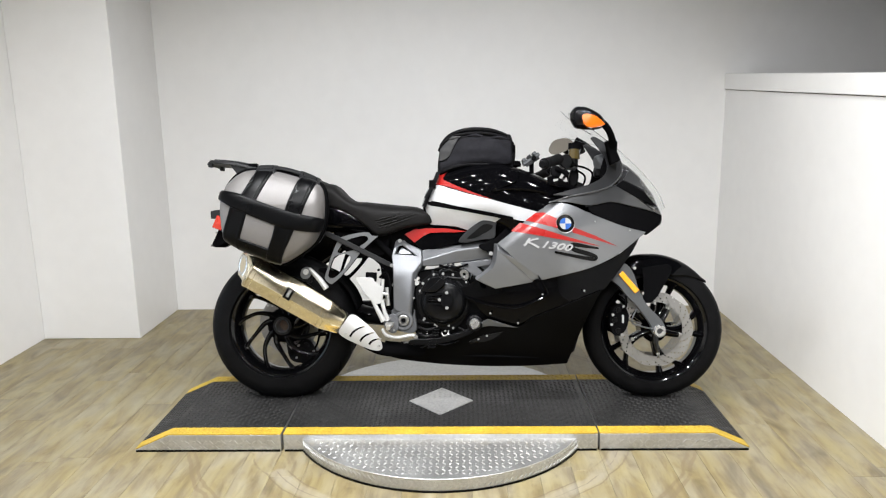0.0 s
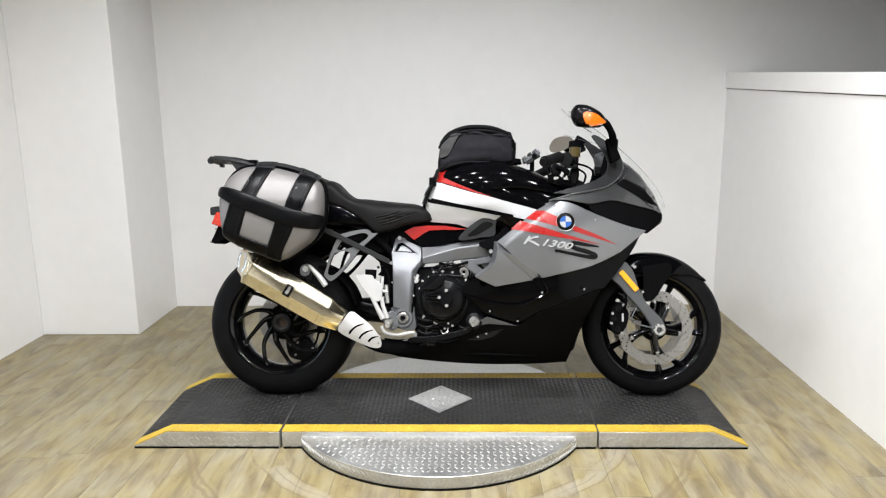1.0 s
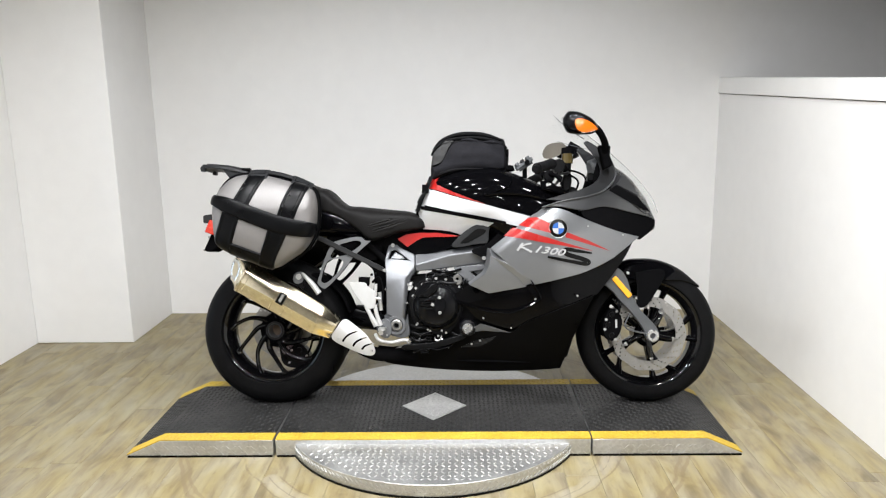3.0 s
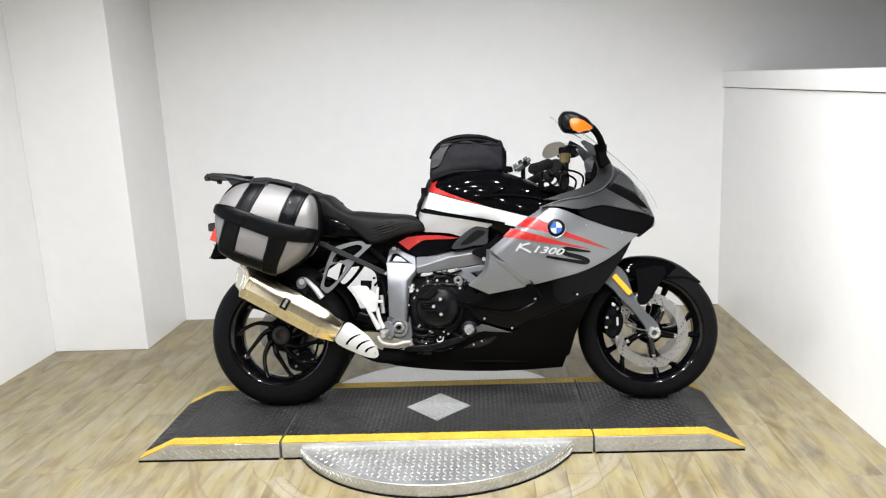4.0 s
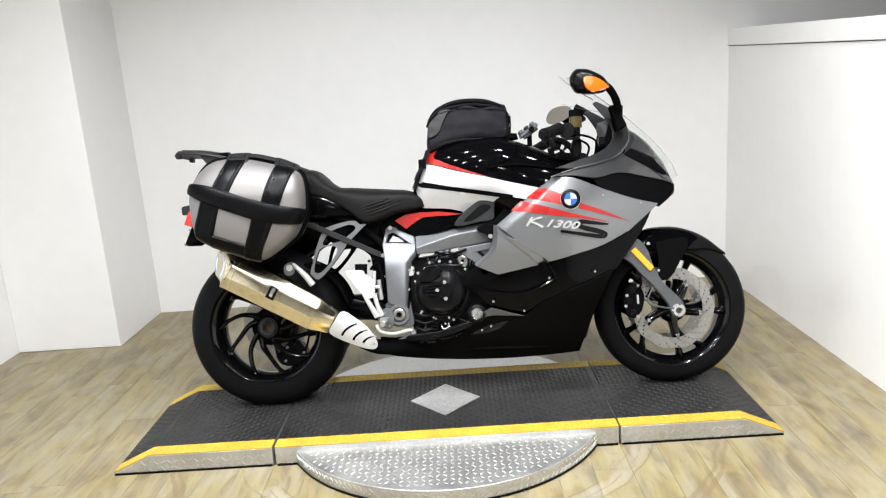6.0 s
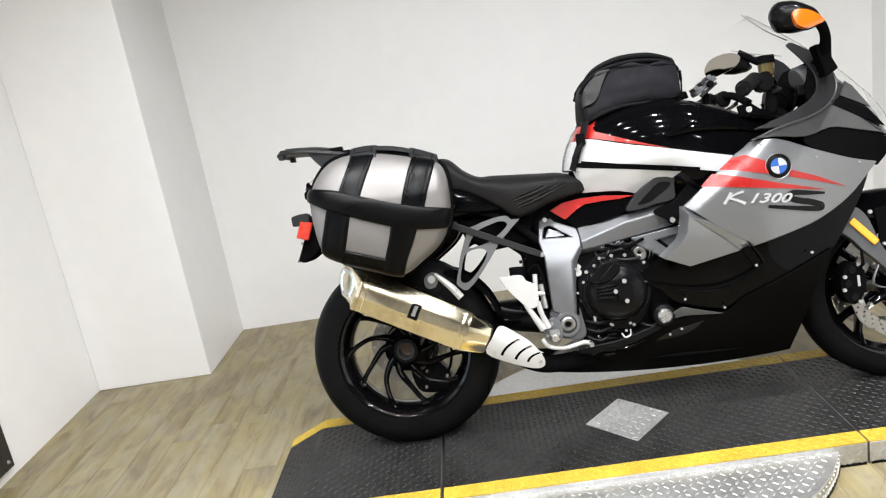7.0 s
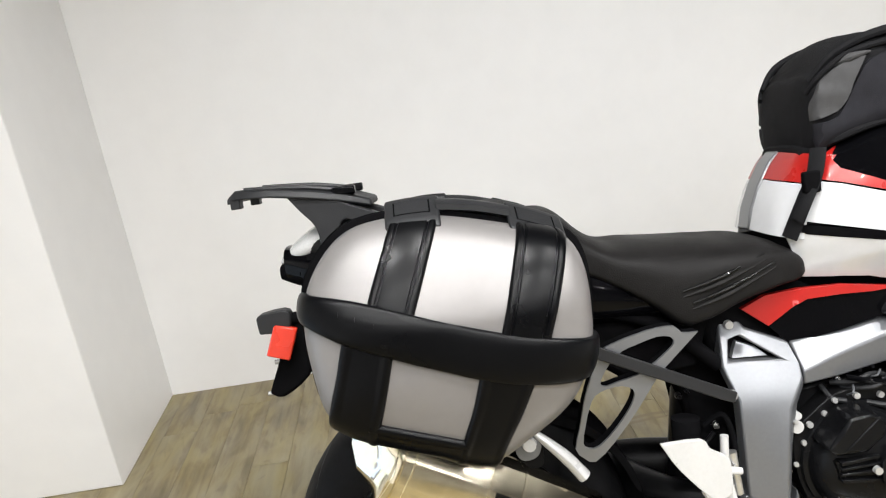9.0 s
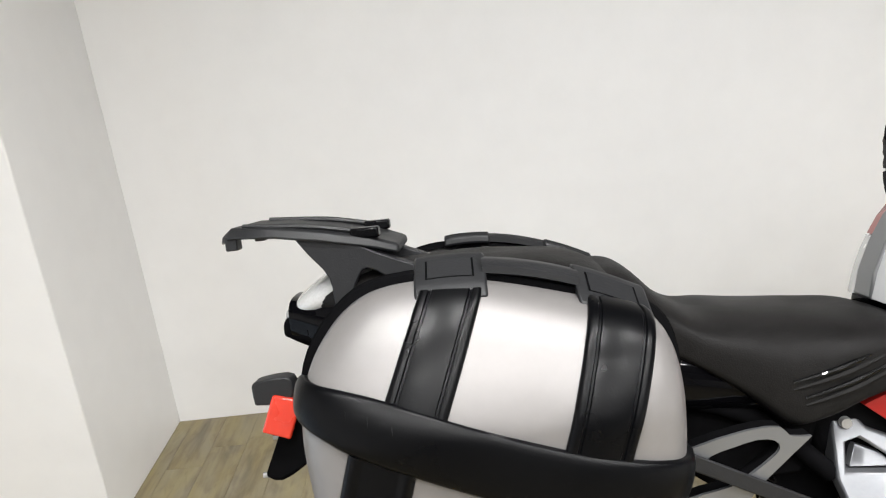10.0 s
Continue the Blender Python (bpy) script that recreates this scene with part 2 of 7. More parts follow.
BLUE = mat("blue enamel", (0.03, 0.10, 0.34), 0.2, coat=0.8)
INK = mat("black lettering and shade foil", (0.003, 0.003, 0.003), 0.3, coat=0.1, spec=0.1)
WHITEINK = mat("white lettering foil", (0.37, 0.375, 0.38), 0.3)
OLDWOOD = mat("worn dark timber", (0.020, 0.016, 0.013), 0.6, vary=0.7, scale=12, bump=0.6, bump_scale=60)
MESHW = mat("black expanded metal", (0.02, 0.021, 0.024), 0.45, 0.5)
GLASS = bpy.data.materials.new("clear screen")
GLASS.use_nodes = True
_n = GLASS.node_tree
_b = _n.nodes["Principled BSDF"]
_b.inputs["Base Color"].default_value = (0.985, 0.99, 0.99, 1)
_b.inputs["Roughness"].default_value = 0.03
_b.inputs["IOR"].default_value = 1.06
_b.inputs["Transmission Weight"].default_value = 1.0
MIRROR = mat("mirror glass", (0.27, 0.25, 0.22), 0.03, 1.0, vary=0.0, rough_vary=0.0)
LED = emitter("lamp diffuser", (1.0, 0.95, 0.88), 30.0)
DAY = emitter("daylight backdrop", (0.80, 0.90, 1.0), 2.2)


# ---- mesh helpers ----
def finish(name, bm, material, bevel=0.0, sharp=38):
    me = bpy.data.meshes.new(name)
    bmesh.ops.recalc_face_normals(bm, faces=bm.faces)
    bm.to_mesh(me)
    bm.free()
    me.materials.append(material)
    me.shade_smooth()
    me.set_sharp_from_angle(angle=radians(sharp))
    ob = new(name, me)
    if bevel:
        md = ob.modifiers.new("bevel", "BEVEL")
        md.width, md.segments, md.limit_method, md.angle_limit = bevel, 2, "ANGLE", radians(40)
    return ob


def part(name, bm, material, parent, label="", bevel=0.0, sharp=38):
    ob = finish(name, bm, material, bevel, sharp)
    ob.parent = parent
    if label:
        tagged(ob, label=label)
    return ob


def thing(name, m, label, category, group="", kind=""):
    ob = new(name)
    ob.empty_display_size = 0.1
    ob.matrix_world = m
    return tagged(ob, label, category, group, kind)


def box(lo, hi, bm=None):
    bm = bm or bmesh.new()
    lo, hi = Vector(lo), Vector(hi)
    bmesh.ops.create_cube(bm, size=1, matrix=Matrix.LocRotScale((lo + hi) / 2, None, hi - lo))
    return bm


def axis_matrix(a, b):
    a, b = Vector(a), Vector(b)
    return Matrix.Translation((a + b) / 2) @ (b - a).to_track_quat("Z", "Y").to_matrix().to_4x4()


def rod(a, b, r1, r2=None, segs=20, bm=None):
    bm = bm or bmesh.new()
    bmesh.ops.create_cone(bm, cap_ends=True, segments=segs, radius1=r1, radius2=r1 if r2 is None else r2, depth=(Vector(b) - Vector(a)).length, matrix=axis_matrix(a, b))
    return bm


def tube(points, radius, segs=10, flat=1.0, bm=None, smooth=6, side=(0, 1, 0)):
    """A round or flattened bar along a smooth line; radius may be one number or one for each point."""
    bm = bm or bmesh.new()
    rs = radius if isinstance(radius, (list, tuple)) else [radius] * len(points)
    pts = [Vector(p) for p in points]
    line, rad = [], []
    n = len(pts)
    for i in range(n - 1):
        p0, p1, p2, p3 = pts[max(i - 1, 0)], pts[i], pts[i + 1], pts[min(i + 2, n - 1)]
        for k in range(smooth):
            t = k / smooth
            line.append(0.5 * ((2 * p1) + (p2 - p0) * t + (2 * p0 - 5 * p1 + 4 * p2 - p3) * t * t + (3 * p1 - p0 - 3 * p2 + p3) * t ** 3))
            rad.append(rs[i] * (1 - t) + rs[i + 1] * t)
    line.append(pts[-1])
    rad.append(rs[-1])
    rings = []
    for i, p in enumerate(line):
        d = (line[min(i + 1, len(line) - 1)] - line[max(i - 1, 0)]).normalized()
        u = Vector(side) - d * d.dot(Vector(side))
        if u.length < 0.1:
            u = d.orthogonal()
        u.normalize()
        v = d.cross(u)
        rings.append([bm.verts.new(p + rad[i] * (u * math.cos(a) + v * math.sin(a) * flat)) for a in [2 * math.pi * k / segs for k in range(segs)]])
    skin(bm, rings)
    return bm


def skin(bm, rings, caps=True, close=False):
    pairs = list(zip(rings, rings[1:])) + ([(rings[-1], rings[0])] if close else [])
    for a, b in pairs:
        n = len(a)
        for k in range(n):
            bm.faces.new((a[k], a[(k + 1) % n], b[(k + 1) % n], b[k]))
    if caps and not close:
        bm.faces.new(rings[0])
        bm.faces.new(list(reversed(rings[-1])))


def lathe(profile, center, segs=64, bm=None, closed=True):
    """Turned about an axis along y through center; profile of (radius, y)."""
    bm = bm or bmesh.new()
    c = Vector(center)
    rings = []
    for k in range(segs):
        a = 2 * math.pi * k / segs
        rings.append([bm.verts.new(c + Vector((r * math.cos(a), y, r * math.sin(a)))) for r, y in profile])
    n = len(profile)
    for k in range(segs):
        a, b = rings[k], rings[(k + 1) % segs]
        for i in range(n if closed else n - 1):
            bm.faces.new((a[i], a[(i + 1) % n], b[(i + 1) % n], b[i]))
    return bm


def curve1(xs, ys):
    """A smooth line through (x, y) pairs."""
    xs, ys = np.array(xs, float), np.array(ys, float)
    tang = np.gradient(ys, xs)

    def at(x):
        x = min(max(x, xs[0]), xs[-1])
        i = min(int(np.searchsorted(xs, x, side="right")) - 1, len(xs) - 2)
        h = xs[i + 1] - xs[i]
        t = (x - xs[i]) / h
        return float((2 * t ** 3 - 3 * t * t + 1) * ys[i] + (t ** 3 - 2 * t * t + t) * h * tang[i] + (3 * t * t - 2 * t ** 3) * ys[i + 1] + (t ** 3 - t * t) * h * tang[i + 1])
    return at


def rounded(pts, steps=4):
    """A closed smooth outline through the points; a point given twice in a row is a corner."""
    out, n = [], len(pts)
    for i in range(n):
        p0, p1, p2, p3 = [np.array(pts[(i + k) % n], float) for k in (-1, 0, 1, 2)]
        if np.allclose(p1, p2):
            continue
        for k in range(steps):
            t = k / steps
            out.append(tuple(0.5 * ((2 * p1) + (p2 - p0) * t + (2 * p0 - 5 * p1 + 4 * p2 - p3) * t * t + (3 * p1 - p0 - 3 * p2 + p3) * t ** 3)))
    return out


def flat_net(bm, outline, cut):
    """An even net of triangles inside an outline."""
    rim = []
    for (x0, z0), (x1, z1) in zip(outline, [*outline[1:], outline[0]]):
        n = max(1, int(math.hypot(x1 - x0, z1 - z0) / cut + 0.5))
        rim += [(x0 + (x1 - x0) * k / n, z0 + (z1 - z0) * k / n) for k in range(n)]
    arr = np.array(rim)
    pts = [Vector(p) for p in rim]
    lo, hi = arr.min(0), arr.max(0)
    for i in range(int((hi[0] - lo[0]) / cut) + 1):
        for j in range(int((hi[1] - lo[1]) / (cut * 0.866)) + 1):
            p = np.array((lo[0] + (i + 0.5 * (j % 2)) * cut, lo[1] + j * cut * 0.866))
            if np.hypot(*(arr - p).T).min() > cut * 0.45:
                pts.append(Vector(p))
    n = len(rim)
    vs, _, fs, *_ = delaunay_2d_cdt(pts, [], [list(range(n))], 1, 1e-6)
    made = [bm.verts.new((v.x, 0, v.y)) for v in vs]
    for f in fs:
        bm.faces.new([made[k] for k in f])
    bmesh.ops.delete(bm, geom=[v for v in bm.verts if not v.link_faces], context="VERTS")


def panel(outline, width, thick=0.008, cut=0.035, side=-1, bm=None, proud=0.0):
    """A shell piece with this outline seen from the side, bent to the half width width(x, z)."""
    bm = bm or bmesh.new()
    flat_net(bm, outline, cut * 0.6)
    for v in bm.verts:
        v.co.y = side * (width(v.co.x, v.co.z) + proud)
    front = bm.faces[:]
    back = bmesh.ops.extrude_face_region(bm, geom=front)
    for v in back["geom"]:
        if isinstance(v, bmesh.types.BMVert):
            v.co.y -= side * thick
    return bm


def slab(outline, y0, y1, bm=None):
    """A plate with this outline seen from the side, from y0 to y1."""
    bm = bm or bmesh.new()
    f = bm.faces.new([bm.verts.new((x, y0, z)) for x, z in outline])
    r = bmesh.ops.extrude_face_region(bm, geom=[f])
    for v in r["geom"]:
        if isinstance(v, bmesh.types.BMVert):
            v.co.y = y1
    bmesh.ops.triangulate(bm, faces=[g for g in bm.faces if len(g.verts) > 4])
    return bm


def faceted(faces, depth, thick, side=-1):
    """A cast plate of flat facets meeting in creases. Faces: corners of (x, z, how far proud of depth(x, z))."""
    bm, made = bmesh.new(), {}
    for f in faces:
        vs = []
        for x, z, proud in f:
            key = (round(x, 4), round(z, 4))
            if key not in made:
                made[key] = bm.verts.new((x, side * (depth(x, z) + proud), z))
            vs.append(made[key])
        bm.faces.new(vs)
    r = bmesh.ops.extrude_face_region(bm, geom=bm.faces[:])
    for v in r["geom"]:
        if isinstance(v, bmesh.types.BMVert):
            v.co.y -= side * thick
    return bm


def ribbon(points, widths, depth, lift=0.0035, thick=0.0012, side=-1, smooth=5):
    """A flat painted stroke along a smooth line on a curved panel."""
    pts = [Vector((x, 0, z)) for x, z in points]
    n, line = len(pts), []
    for i in range(n - 1):
        p0, p1, p2, p3 = pts[max(i - 1, 0)], pts[i], pts[i + 1], pts[min(i + 2, n - 1)]
        for k in range(smooth):
            t = k / smooth
            q = 0.5 * ((2 * p1) + (p2 - p0) * t + (2 * p0 - 5 * p1 + 4 * p2 - p3) * t * t + (3 * p1 - p0 - 3 * p2 + p3) * t ** 3)
            line.append((q, widths[i] * (1 - t) + widths[i + 1] * t))
    line.append((pts[-1], widths[-1]))
    bm, rows = bmesh.new(), []
    for i, (q, w) in enumerate(line):
        d = (line[min(i + 1, len(line) - 1)][0] - line[max(i - 1, 0)][0]).normalized()
        o = Vector((-d.z, 0, d.x)) * w / 2
        row = []
        for c, h in ((q + o, lift), (q - o, lift), (q - o, lift - thick), (q + o, lift - thick)):
            row.append(bm.verts.new((c.x, side * (depth(c.x, c.z) + h), c.z)))
        rows.append(row)
    skin(bm, rows)
    return bm


def ring_slab(outer, holes, y0, y1):
    """A plate with holes through it."""
    bm = bmesh.new()
    edges = []
    for loop in (outer, *holes):
        vs = [bm.verts.new((x, 0, z)) for x, z in loop]
        edges += [bm.edges.new((vs[i], vs[(i + 1) % len(vs)])) for i in range(len(vs))]
    bmesh.ops.triangle_fill(bm, edges=edges, use_beauty=True)
    for v in bm.verts:
        v.co.y = y0
    r = bmesh.ops.extrude_face_region(bm, geom=bm.faces[:])
    for v in r["geom"]:
        if isinstance(v, bmesh.types.BMVert):
            v.co.y = y1
    return bm


def body(stations, n=2.6, steps=5, segs=32, y=0.0, low=None):
    """A smooth body along x. Stations: x, underside, top, half width. n: how square its section is, low: that of its lower half."""
    low = low or n
    xs = [s[0] for s in stations]
    lo, hi, w = [curve1(xs, [s[k] for s in stations]) for k in (1, 2, 3)]
    bm, rings = bmesh.new(), []
    count = (len(xs) - 1) * steps
    for i in range(count + 1):
        j, t = min(i // steps, len(xs) - 2), i / steps - min(i // steps, len(xs) - 2)
        x = xs[j] * (1 - t) + xs[j + 1] * t
        zc, h = (lo(x) + hi(x)) / 2, (hi(x) - lo(x)) / 2
        ring = []
        for k in range(segs):
            a = 2 * math.pi * k / segs
            c, s = math.cos(a), math.sin(a)
            e = 2 / (n if s >= 0 else low)
            ring.append(bm.verts.new((x, y + w(x) * math.copysign(abs(c) ** e, c), zc + h * math.copysign(abs(s) ** e, s))))
        rings.append(ring)
    skin(bm, rings)

    def half(x, z):
        zc, h = (lo(x) + hi(x)) / 2, max((hi(x) - lo(x)) / 2, 1e-4)
        e = n if z >= zc else low
        return w(x) * max(1 - abs((z - zc) / h) ** e, 0.0) ** (1 / e)
    return bm, half


def lettering(text, size, shear=0.0, weight=-0.0007):
    cu = bpy.data.curves.new("lettering", "FONT")
    cu.body, cu.size, cu.shear, cu.offset = text, size, shear, weight
    cu.resolution_u = 3
    ob = bpy.data.objects.new("lettering", cu)
    me = bpy.data.meshes.new_from_object(ob)
    bpy.data.objects.remove(ob)
    bm = bmesh.new()
    bm.from_mesh(me)
    bpy.data.meshes.remove(me)
    return bm


def lozenges(spots, length, width, height):
    """Raised tread bars: spots of (x, y, angle), on the plane z = 0."""
    verts, faces = [], []
    for x, y, a in spots:
        c, s = math.cos(a), math.sin(a)
        b = len(verts)
        for u, v, h in ((-1, 0, -0.0005), (-0.45, -1, -0.0005), (0.45, -1, -0.0005), (1, 0, -0.0005), (0.45, 1, -0.0005), (-0.45, 1, -0.0005), (-0.55, 0, 1), (0.55, 0, 1)):
            px, py = u * length / 2, v * width / 2
            verts.append((x + px * c - py * s, y + px * s + py * c, height if h == 1 else h))
        faces += [tuple(b + i for i in f) for f in ((0, 1, 6), (1, 2, 7, 6), (2, 3, 7), (3, 4, 7), (4, 5, 6, 7), (5, 0, 6))]
    me = bpy.data.meshes.new("tread")
    me.from_pydata(verts, [], faces)
    return me


def tread_part(me, material, parent, m=None):
    ob = new("tread", me)
    me.materials.append(material)
    ob.parent = parent
    if m is not None:
        ob.matrix_local = m
    return tagged(ob, kind="stuff")


def tread_spots(x0, x1, y0, y1, pitch, keep=lambda x, y: True):
    spots, j = [], 0
    y = y0 + pitch / 2
    while y < y1 - pitch * 0.3:
        i, x = 0, x0 + pitch / 2
        while x < x1 - pitch * 0.3:
            if keep(x, y):
                spots.append((x, y, math.radians(45 if (i + j) % 2 else -45)))
            x += pitch
            i += 1
        y += pitch
        j += 1
    return spots


# ---- the room ----
BACK, LEFT, RIGHT, FRONT, FAR = 1.665, -2.42, 1.595, -7.0, 4.6


def setting(name, bm, material, label, category, bevel=0.0):
    return tagged(finish(name, bm, material, bevel), label, category, kind="structure")


setting("wall_north", box((LEFT - 0.15, BACK, 0), (FAR + 0.1, BACK + 0.12, CEILING)), WALL, "plain white painted back wall of the bay", "wall")
setting("wall_pillar", box((LEFT, 1.085, 0), (-1.86, BACK, CEILING)), WALL, "white painted boxed pillar in the corner", "wall", 0.004)
OPEN = (-1.15, 0.29, 0.10, 1.29)
wall = box((LEFT - 0.15, FRONT, 0), (LEFT, OPEN[0], CEILING))
box((LEFT - 0.15, OPEN[1], 0), (LEFT, BACK, CEILING), wall)
box((LEFT - 0.15, OPEN[0], 0), (LEFT, OPEN[1], OPEN[2]), wall)
box((LEFT - 0.15, OPEN[0], OPEN[3]), (LEFT, OPEN[1], CEILING), wall)
setting("wall_west", wall, WALL, "white painted side wall with a meshed opening", "wall")
def sloping(x0, x1, y0, y1, bottom, top):
    """A long box along y whose underside and top fall a little towards the camera's end."""
    bm = bmesh.new()
    skin(bm, [[bm.verts.new(p) for p in ((x0, y, bottom(y)), (x1, y, bottom(y)), (x1, y, top(y)), (x0, y, top(y)))] for y in (y0, y1)])
    return bm


setting("wall_east", sloping(RIGHT, RIGHT + 0.12, FRONT, BACK, lambda y: 0.0, lambda y: 1.348 - 0.023 * (BACK - y)), WALL, "white painted half-height partition wall", "wall")
setting("trim", sloping(RIGHT - 0.010, RIGHT + 0.14, FRONT, BACK, lambda y: 1.352 - 0.023 * (BACK - y), lambda y: 1.446 - 0.028 * (BACK - y)), WALL, "white capping board on the partition", "trim", 0.003)
# the hall's dimness is put into this wall's dark grey colour
setting("wall_far", box((FAR, FRONT, 0), (FAR + 0.1, BACK, CEILING)), HALL, "wall beyond the partition, coloured dark for the dim hall", "wall")
# never in view; pale so that it throws light on the bike's near side
setting("wall_south", box((LEFT - 0.15, FRONT - 0.1, 0), (FAR + 0.1, FRONT, CEILING)), PLASTER, "unseen pale wall behind the camera, added to reflect light", "wall")
# out of view; its dark colour holds down the light bounced onto black parts
setting("ceiling", box((LEFT - 0.15, FRONT - 0.1, CEILING), (FAR + 0.1, BACK + 0.12, CEILING + 0.1)), CEIL, "plain unseen ceiling with round lamps, dark to cut bounced light", "ceiling")
floor = setting("floor", box((LEFT - 0.15, FRONT - 0.1, -0.12), (FAR + 0.1, BACK + 0.12, -0.006)), SEAM, "wood-look vinyl plank floor with worn rings", "floor")
setting("backdrop", box((LEFT - 1.2, -2.6, -0.5), (LEFT - 1.18, 1.6, 2.4)), DAY, "bright daylight beyond the mesh", "backdrop")


# ceiling lamps
def ceiling_lamp(x, y):
    lamp = thing("ceiling_lamp", Matrix.Translation((x, y, CEILING)), "round white recessed ceiling lamp, switched on", "lamp", "ceiling lamps")
    part("ring", lathe([(0.085, 0.0), (0.085, 0.02), (0.07, 0.025), (0.065, 0.0)], (0, 0, 0), 32), CEIL, lamp).rotation_euler = (radians(-90), 0, 0)
    part("diffuser", rod((0, 0, -0.006), (0, 0, -0.012), 0.055), LED, lamp)
    data = bpy.data.lights.new("lamp_light", "AREA")
    data.shape, data.size, data.energy, data.color = "DISK", 0.10, LAMP_POWER, (1.0, 0.985, 0.965)
    data.spread = radians(160)
    light = new("lamp_light", data)
    light.parent = lamp
    light.location = (0, 0, -0.03)


for lx, ly in LAMPS:
    ceiling_lamp(lx, ly)


# mesh screen over the opening in the side wall
def mesh_screen():
    s = thing("mesh_screen", Matrix.Translation((LEFT, 0, 0)), "dark weathered frame with black expanded-metal mesh on the wall", "screen")
    y0, y1, z0, z1, w = -1.20, 0.345, 0.05, 1.34, 0.062
    for lo, hi in (((0.003, y1 - w, z0), (0.03, y1, z1)), ((0.003, y0, z0), (0.03, y0 + w, z1)), ((0.003, y0 + w, z0), (0.03, y1 - w, z0 + w)), ((0.003, y0 + w, z1 - w), (0.03, y1 - w, z1))):
        part("rail", box(lo, hi), OLDWOOD, s, bevel=0.004)
    for y in (y0 + 0.03, y1 - 0.03):
        for z in (z0 + 0.03, 0.5, 0.95, z1 - 0.03):
            part("bolt", rod((0.028, y, z), (0.036, y, z), 0.008, 0.006, 10), STEEL, s)
    pitch_y, pitch_z, r = 0.026, 0.019, 0.0013
    bm = bmesh.new()
    ny, nz = int((y1 - y0 - 2 * w) / pitch_y), int((z1 - z0 - 2 * w) / pitch_z)
    verts, faces = [], []
    for j in range(nz):
        for i in range(ny):
            cy, cz = y0 + w + (i + (0.5 if j % 2 else 0)) * pitch_y, z0 + w + (j + 0.5) * pitch_z
            for sgn in (1, -1):
                b = len(verts)
                a, e = (cy, cz - pitch_z / 2), (cy + sgn * pitch_y / 2, cz + pitch_z / 2)
                for (py, pz) in (a, e):
                    verts += [(0.012, py - r, pz), (0.014, py, pz + r), (0.012, py + r, pz)]
                faces += [(b, b + 1, b + 4, b + 3), (b + 1, b + 2, b + 5, b + 4)]
    me = bpy.data.meshes.new("mesh")
    me.from_pydata(verts, [], faces)
    me.materials.append(MESHW)
    ob = new("mesh", me)
    ob.parent = s
    tagged(ob, kind="stuff")


mesh_screen()


# ---- turntable and ramp platform ----
DECK, PX = 0.072, -0.10


def turntable():
    t = thing("turntable", Matrix.Translation((PX, 0, 0)), "low round aluminium tread-plate turntable on the floor", "turntable")
    part("disc", lathe([(0.02, 0.002), (0.603, 0.002), (0.605, 0.004), (0.605, 0.0495), (0.6035, 0.051), (0.02, 0.051)], (0, 0, 0), 96), TREADPLATE, t).rotation_euler = (radians(90), 0, 0)
    # black ring drawn in as the shadow line where the disc meets the floor
    part("shadow_ring", lathe([(0.02, 0.0), (0.6085, 0.0), (0.6085, 0.007), (0.02, 0.007)], (0, 0, 0), 96), INK, t, "dark ring standing for the shadow under the turntable").rotation_euler = (radians(90), 0, 0)
    spots = tread_spots(-0.6, 0.6, -0.6, -0.29, 0.0235, lambda x, y: math.hypot(x, y) < 0.585)
    tread_part(lozenges(spots, 0.0195, 0.0062, 0.0020), TREADBAR, t, Matrix.Translation((0, 0, 0.0512)))
    # tread on the rim
    bars = []
    for k in range(142):
        a = -2.75 + 2.36 * k / 141
        bars.append((a, 0.016 if k % 2 else 0.034, radians(45 if k % 2 else -45)))
    bm = bmesh.new()
    for a, z, turn in bars:
        m = Matrix.Rotation(a, 4, "Z") @ Matrix.Translation((0.605, 0, z)) @ Matrix.Rotation(turn, 4, "X")
        r = bmesh.ops.create_cube(bm, size=1, matrix=m @ Matrix.Diagonal((0.005, 0.018, 0.0045, 1)))
    part("rim_tread", bm, TREADBAR, t)["kind"] = "stuff"
    return t


turntable()


def skirt_tread(parent, x0, x1, y, keep):
    bm, k = bmesh.new(), 0
    x = x0 + 0.012
    while x < x1 - 0.01:
        for r, z in enumerate((0.014, 0.038)):
            if keep(x, z):
                m = Matrix.Translation((x, y, z)) @ Matrix.Rotation(radians(45 if (k + r) % 2 else -45), 4, "Y")
                bmesh.ops.create_cube(bm, size=1, matrix=m @ Matrix.Diagonal((0.018, 0.005, 0.0045, 1)))
        x += 0.024
        k += 1
    part("skirt_tread", bm, TREADBAR, parent)["kind"] = "stuff"


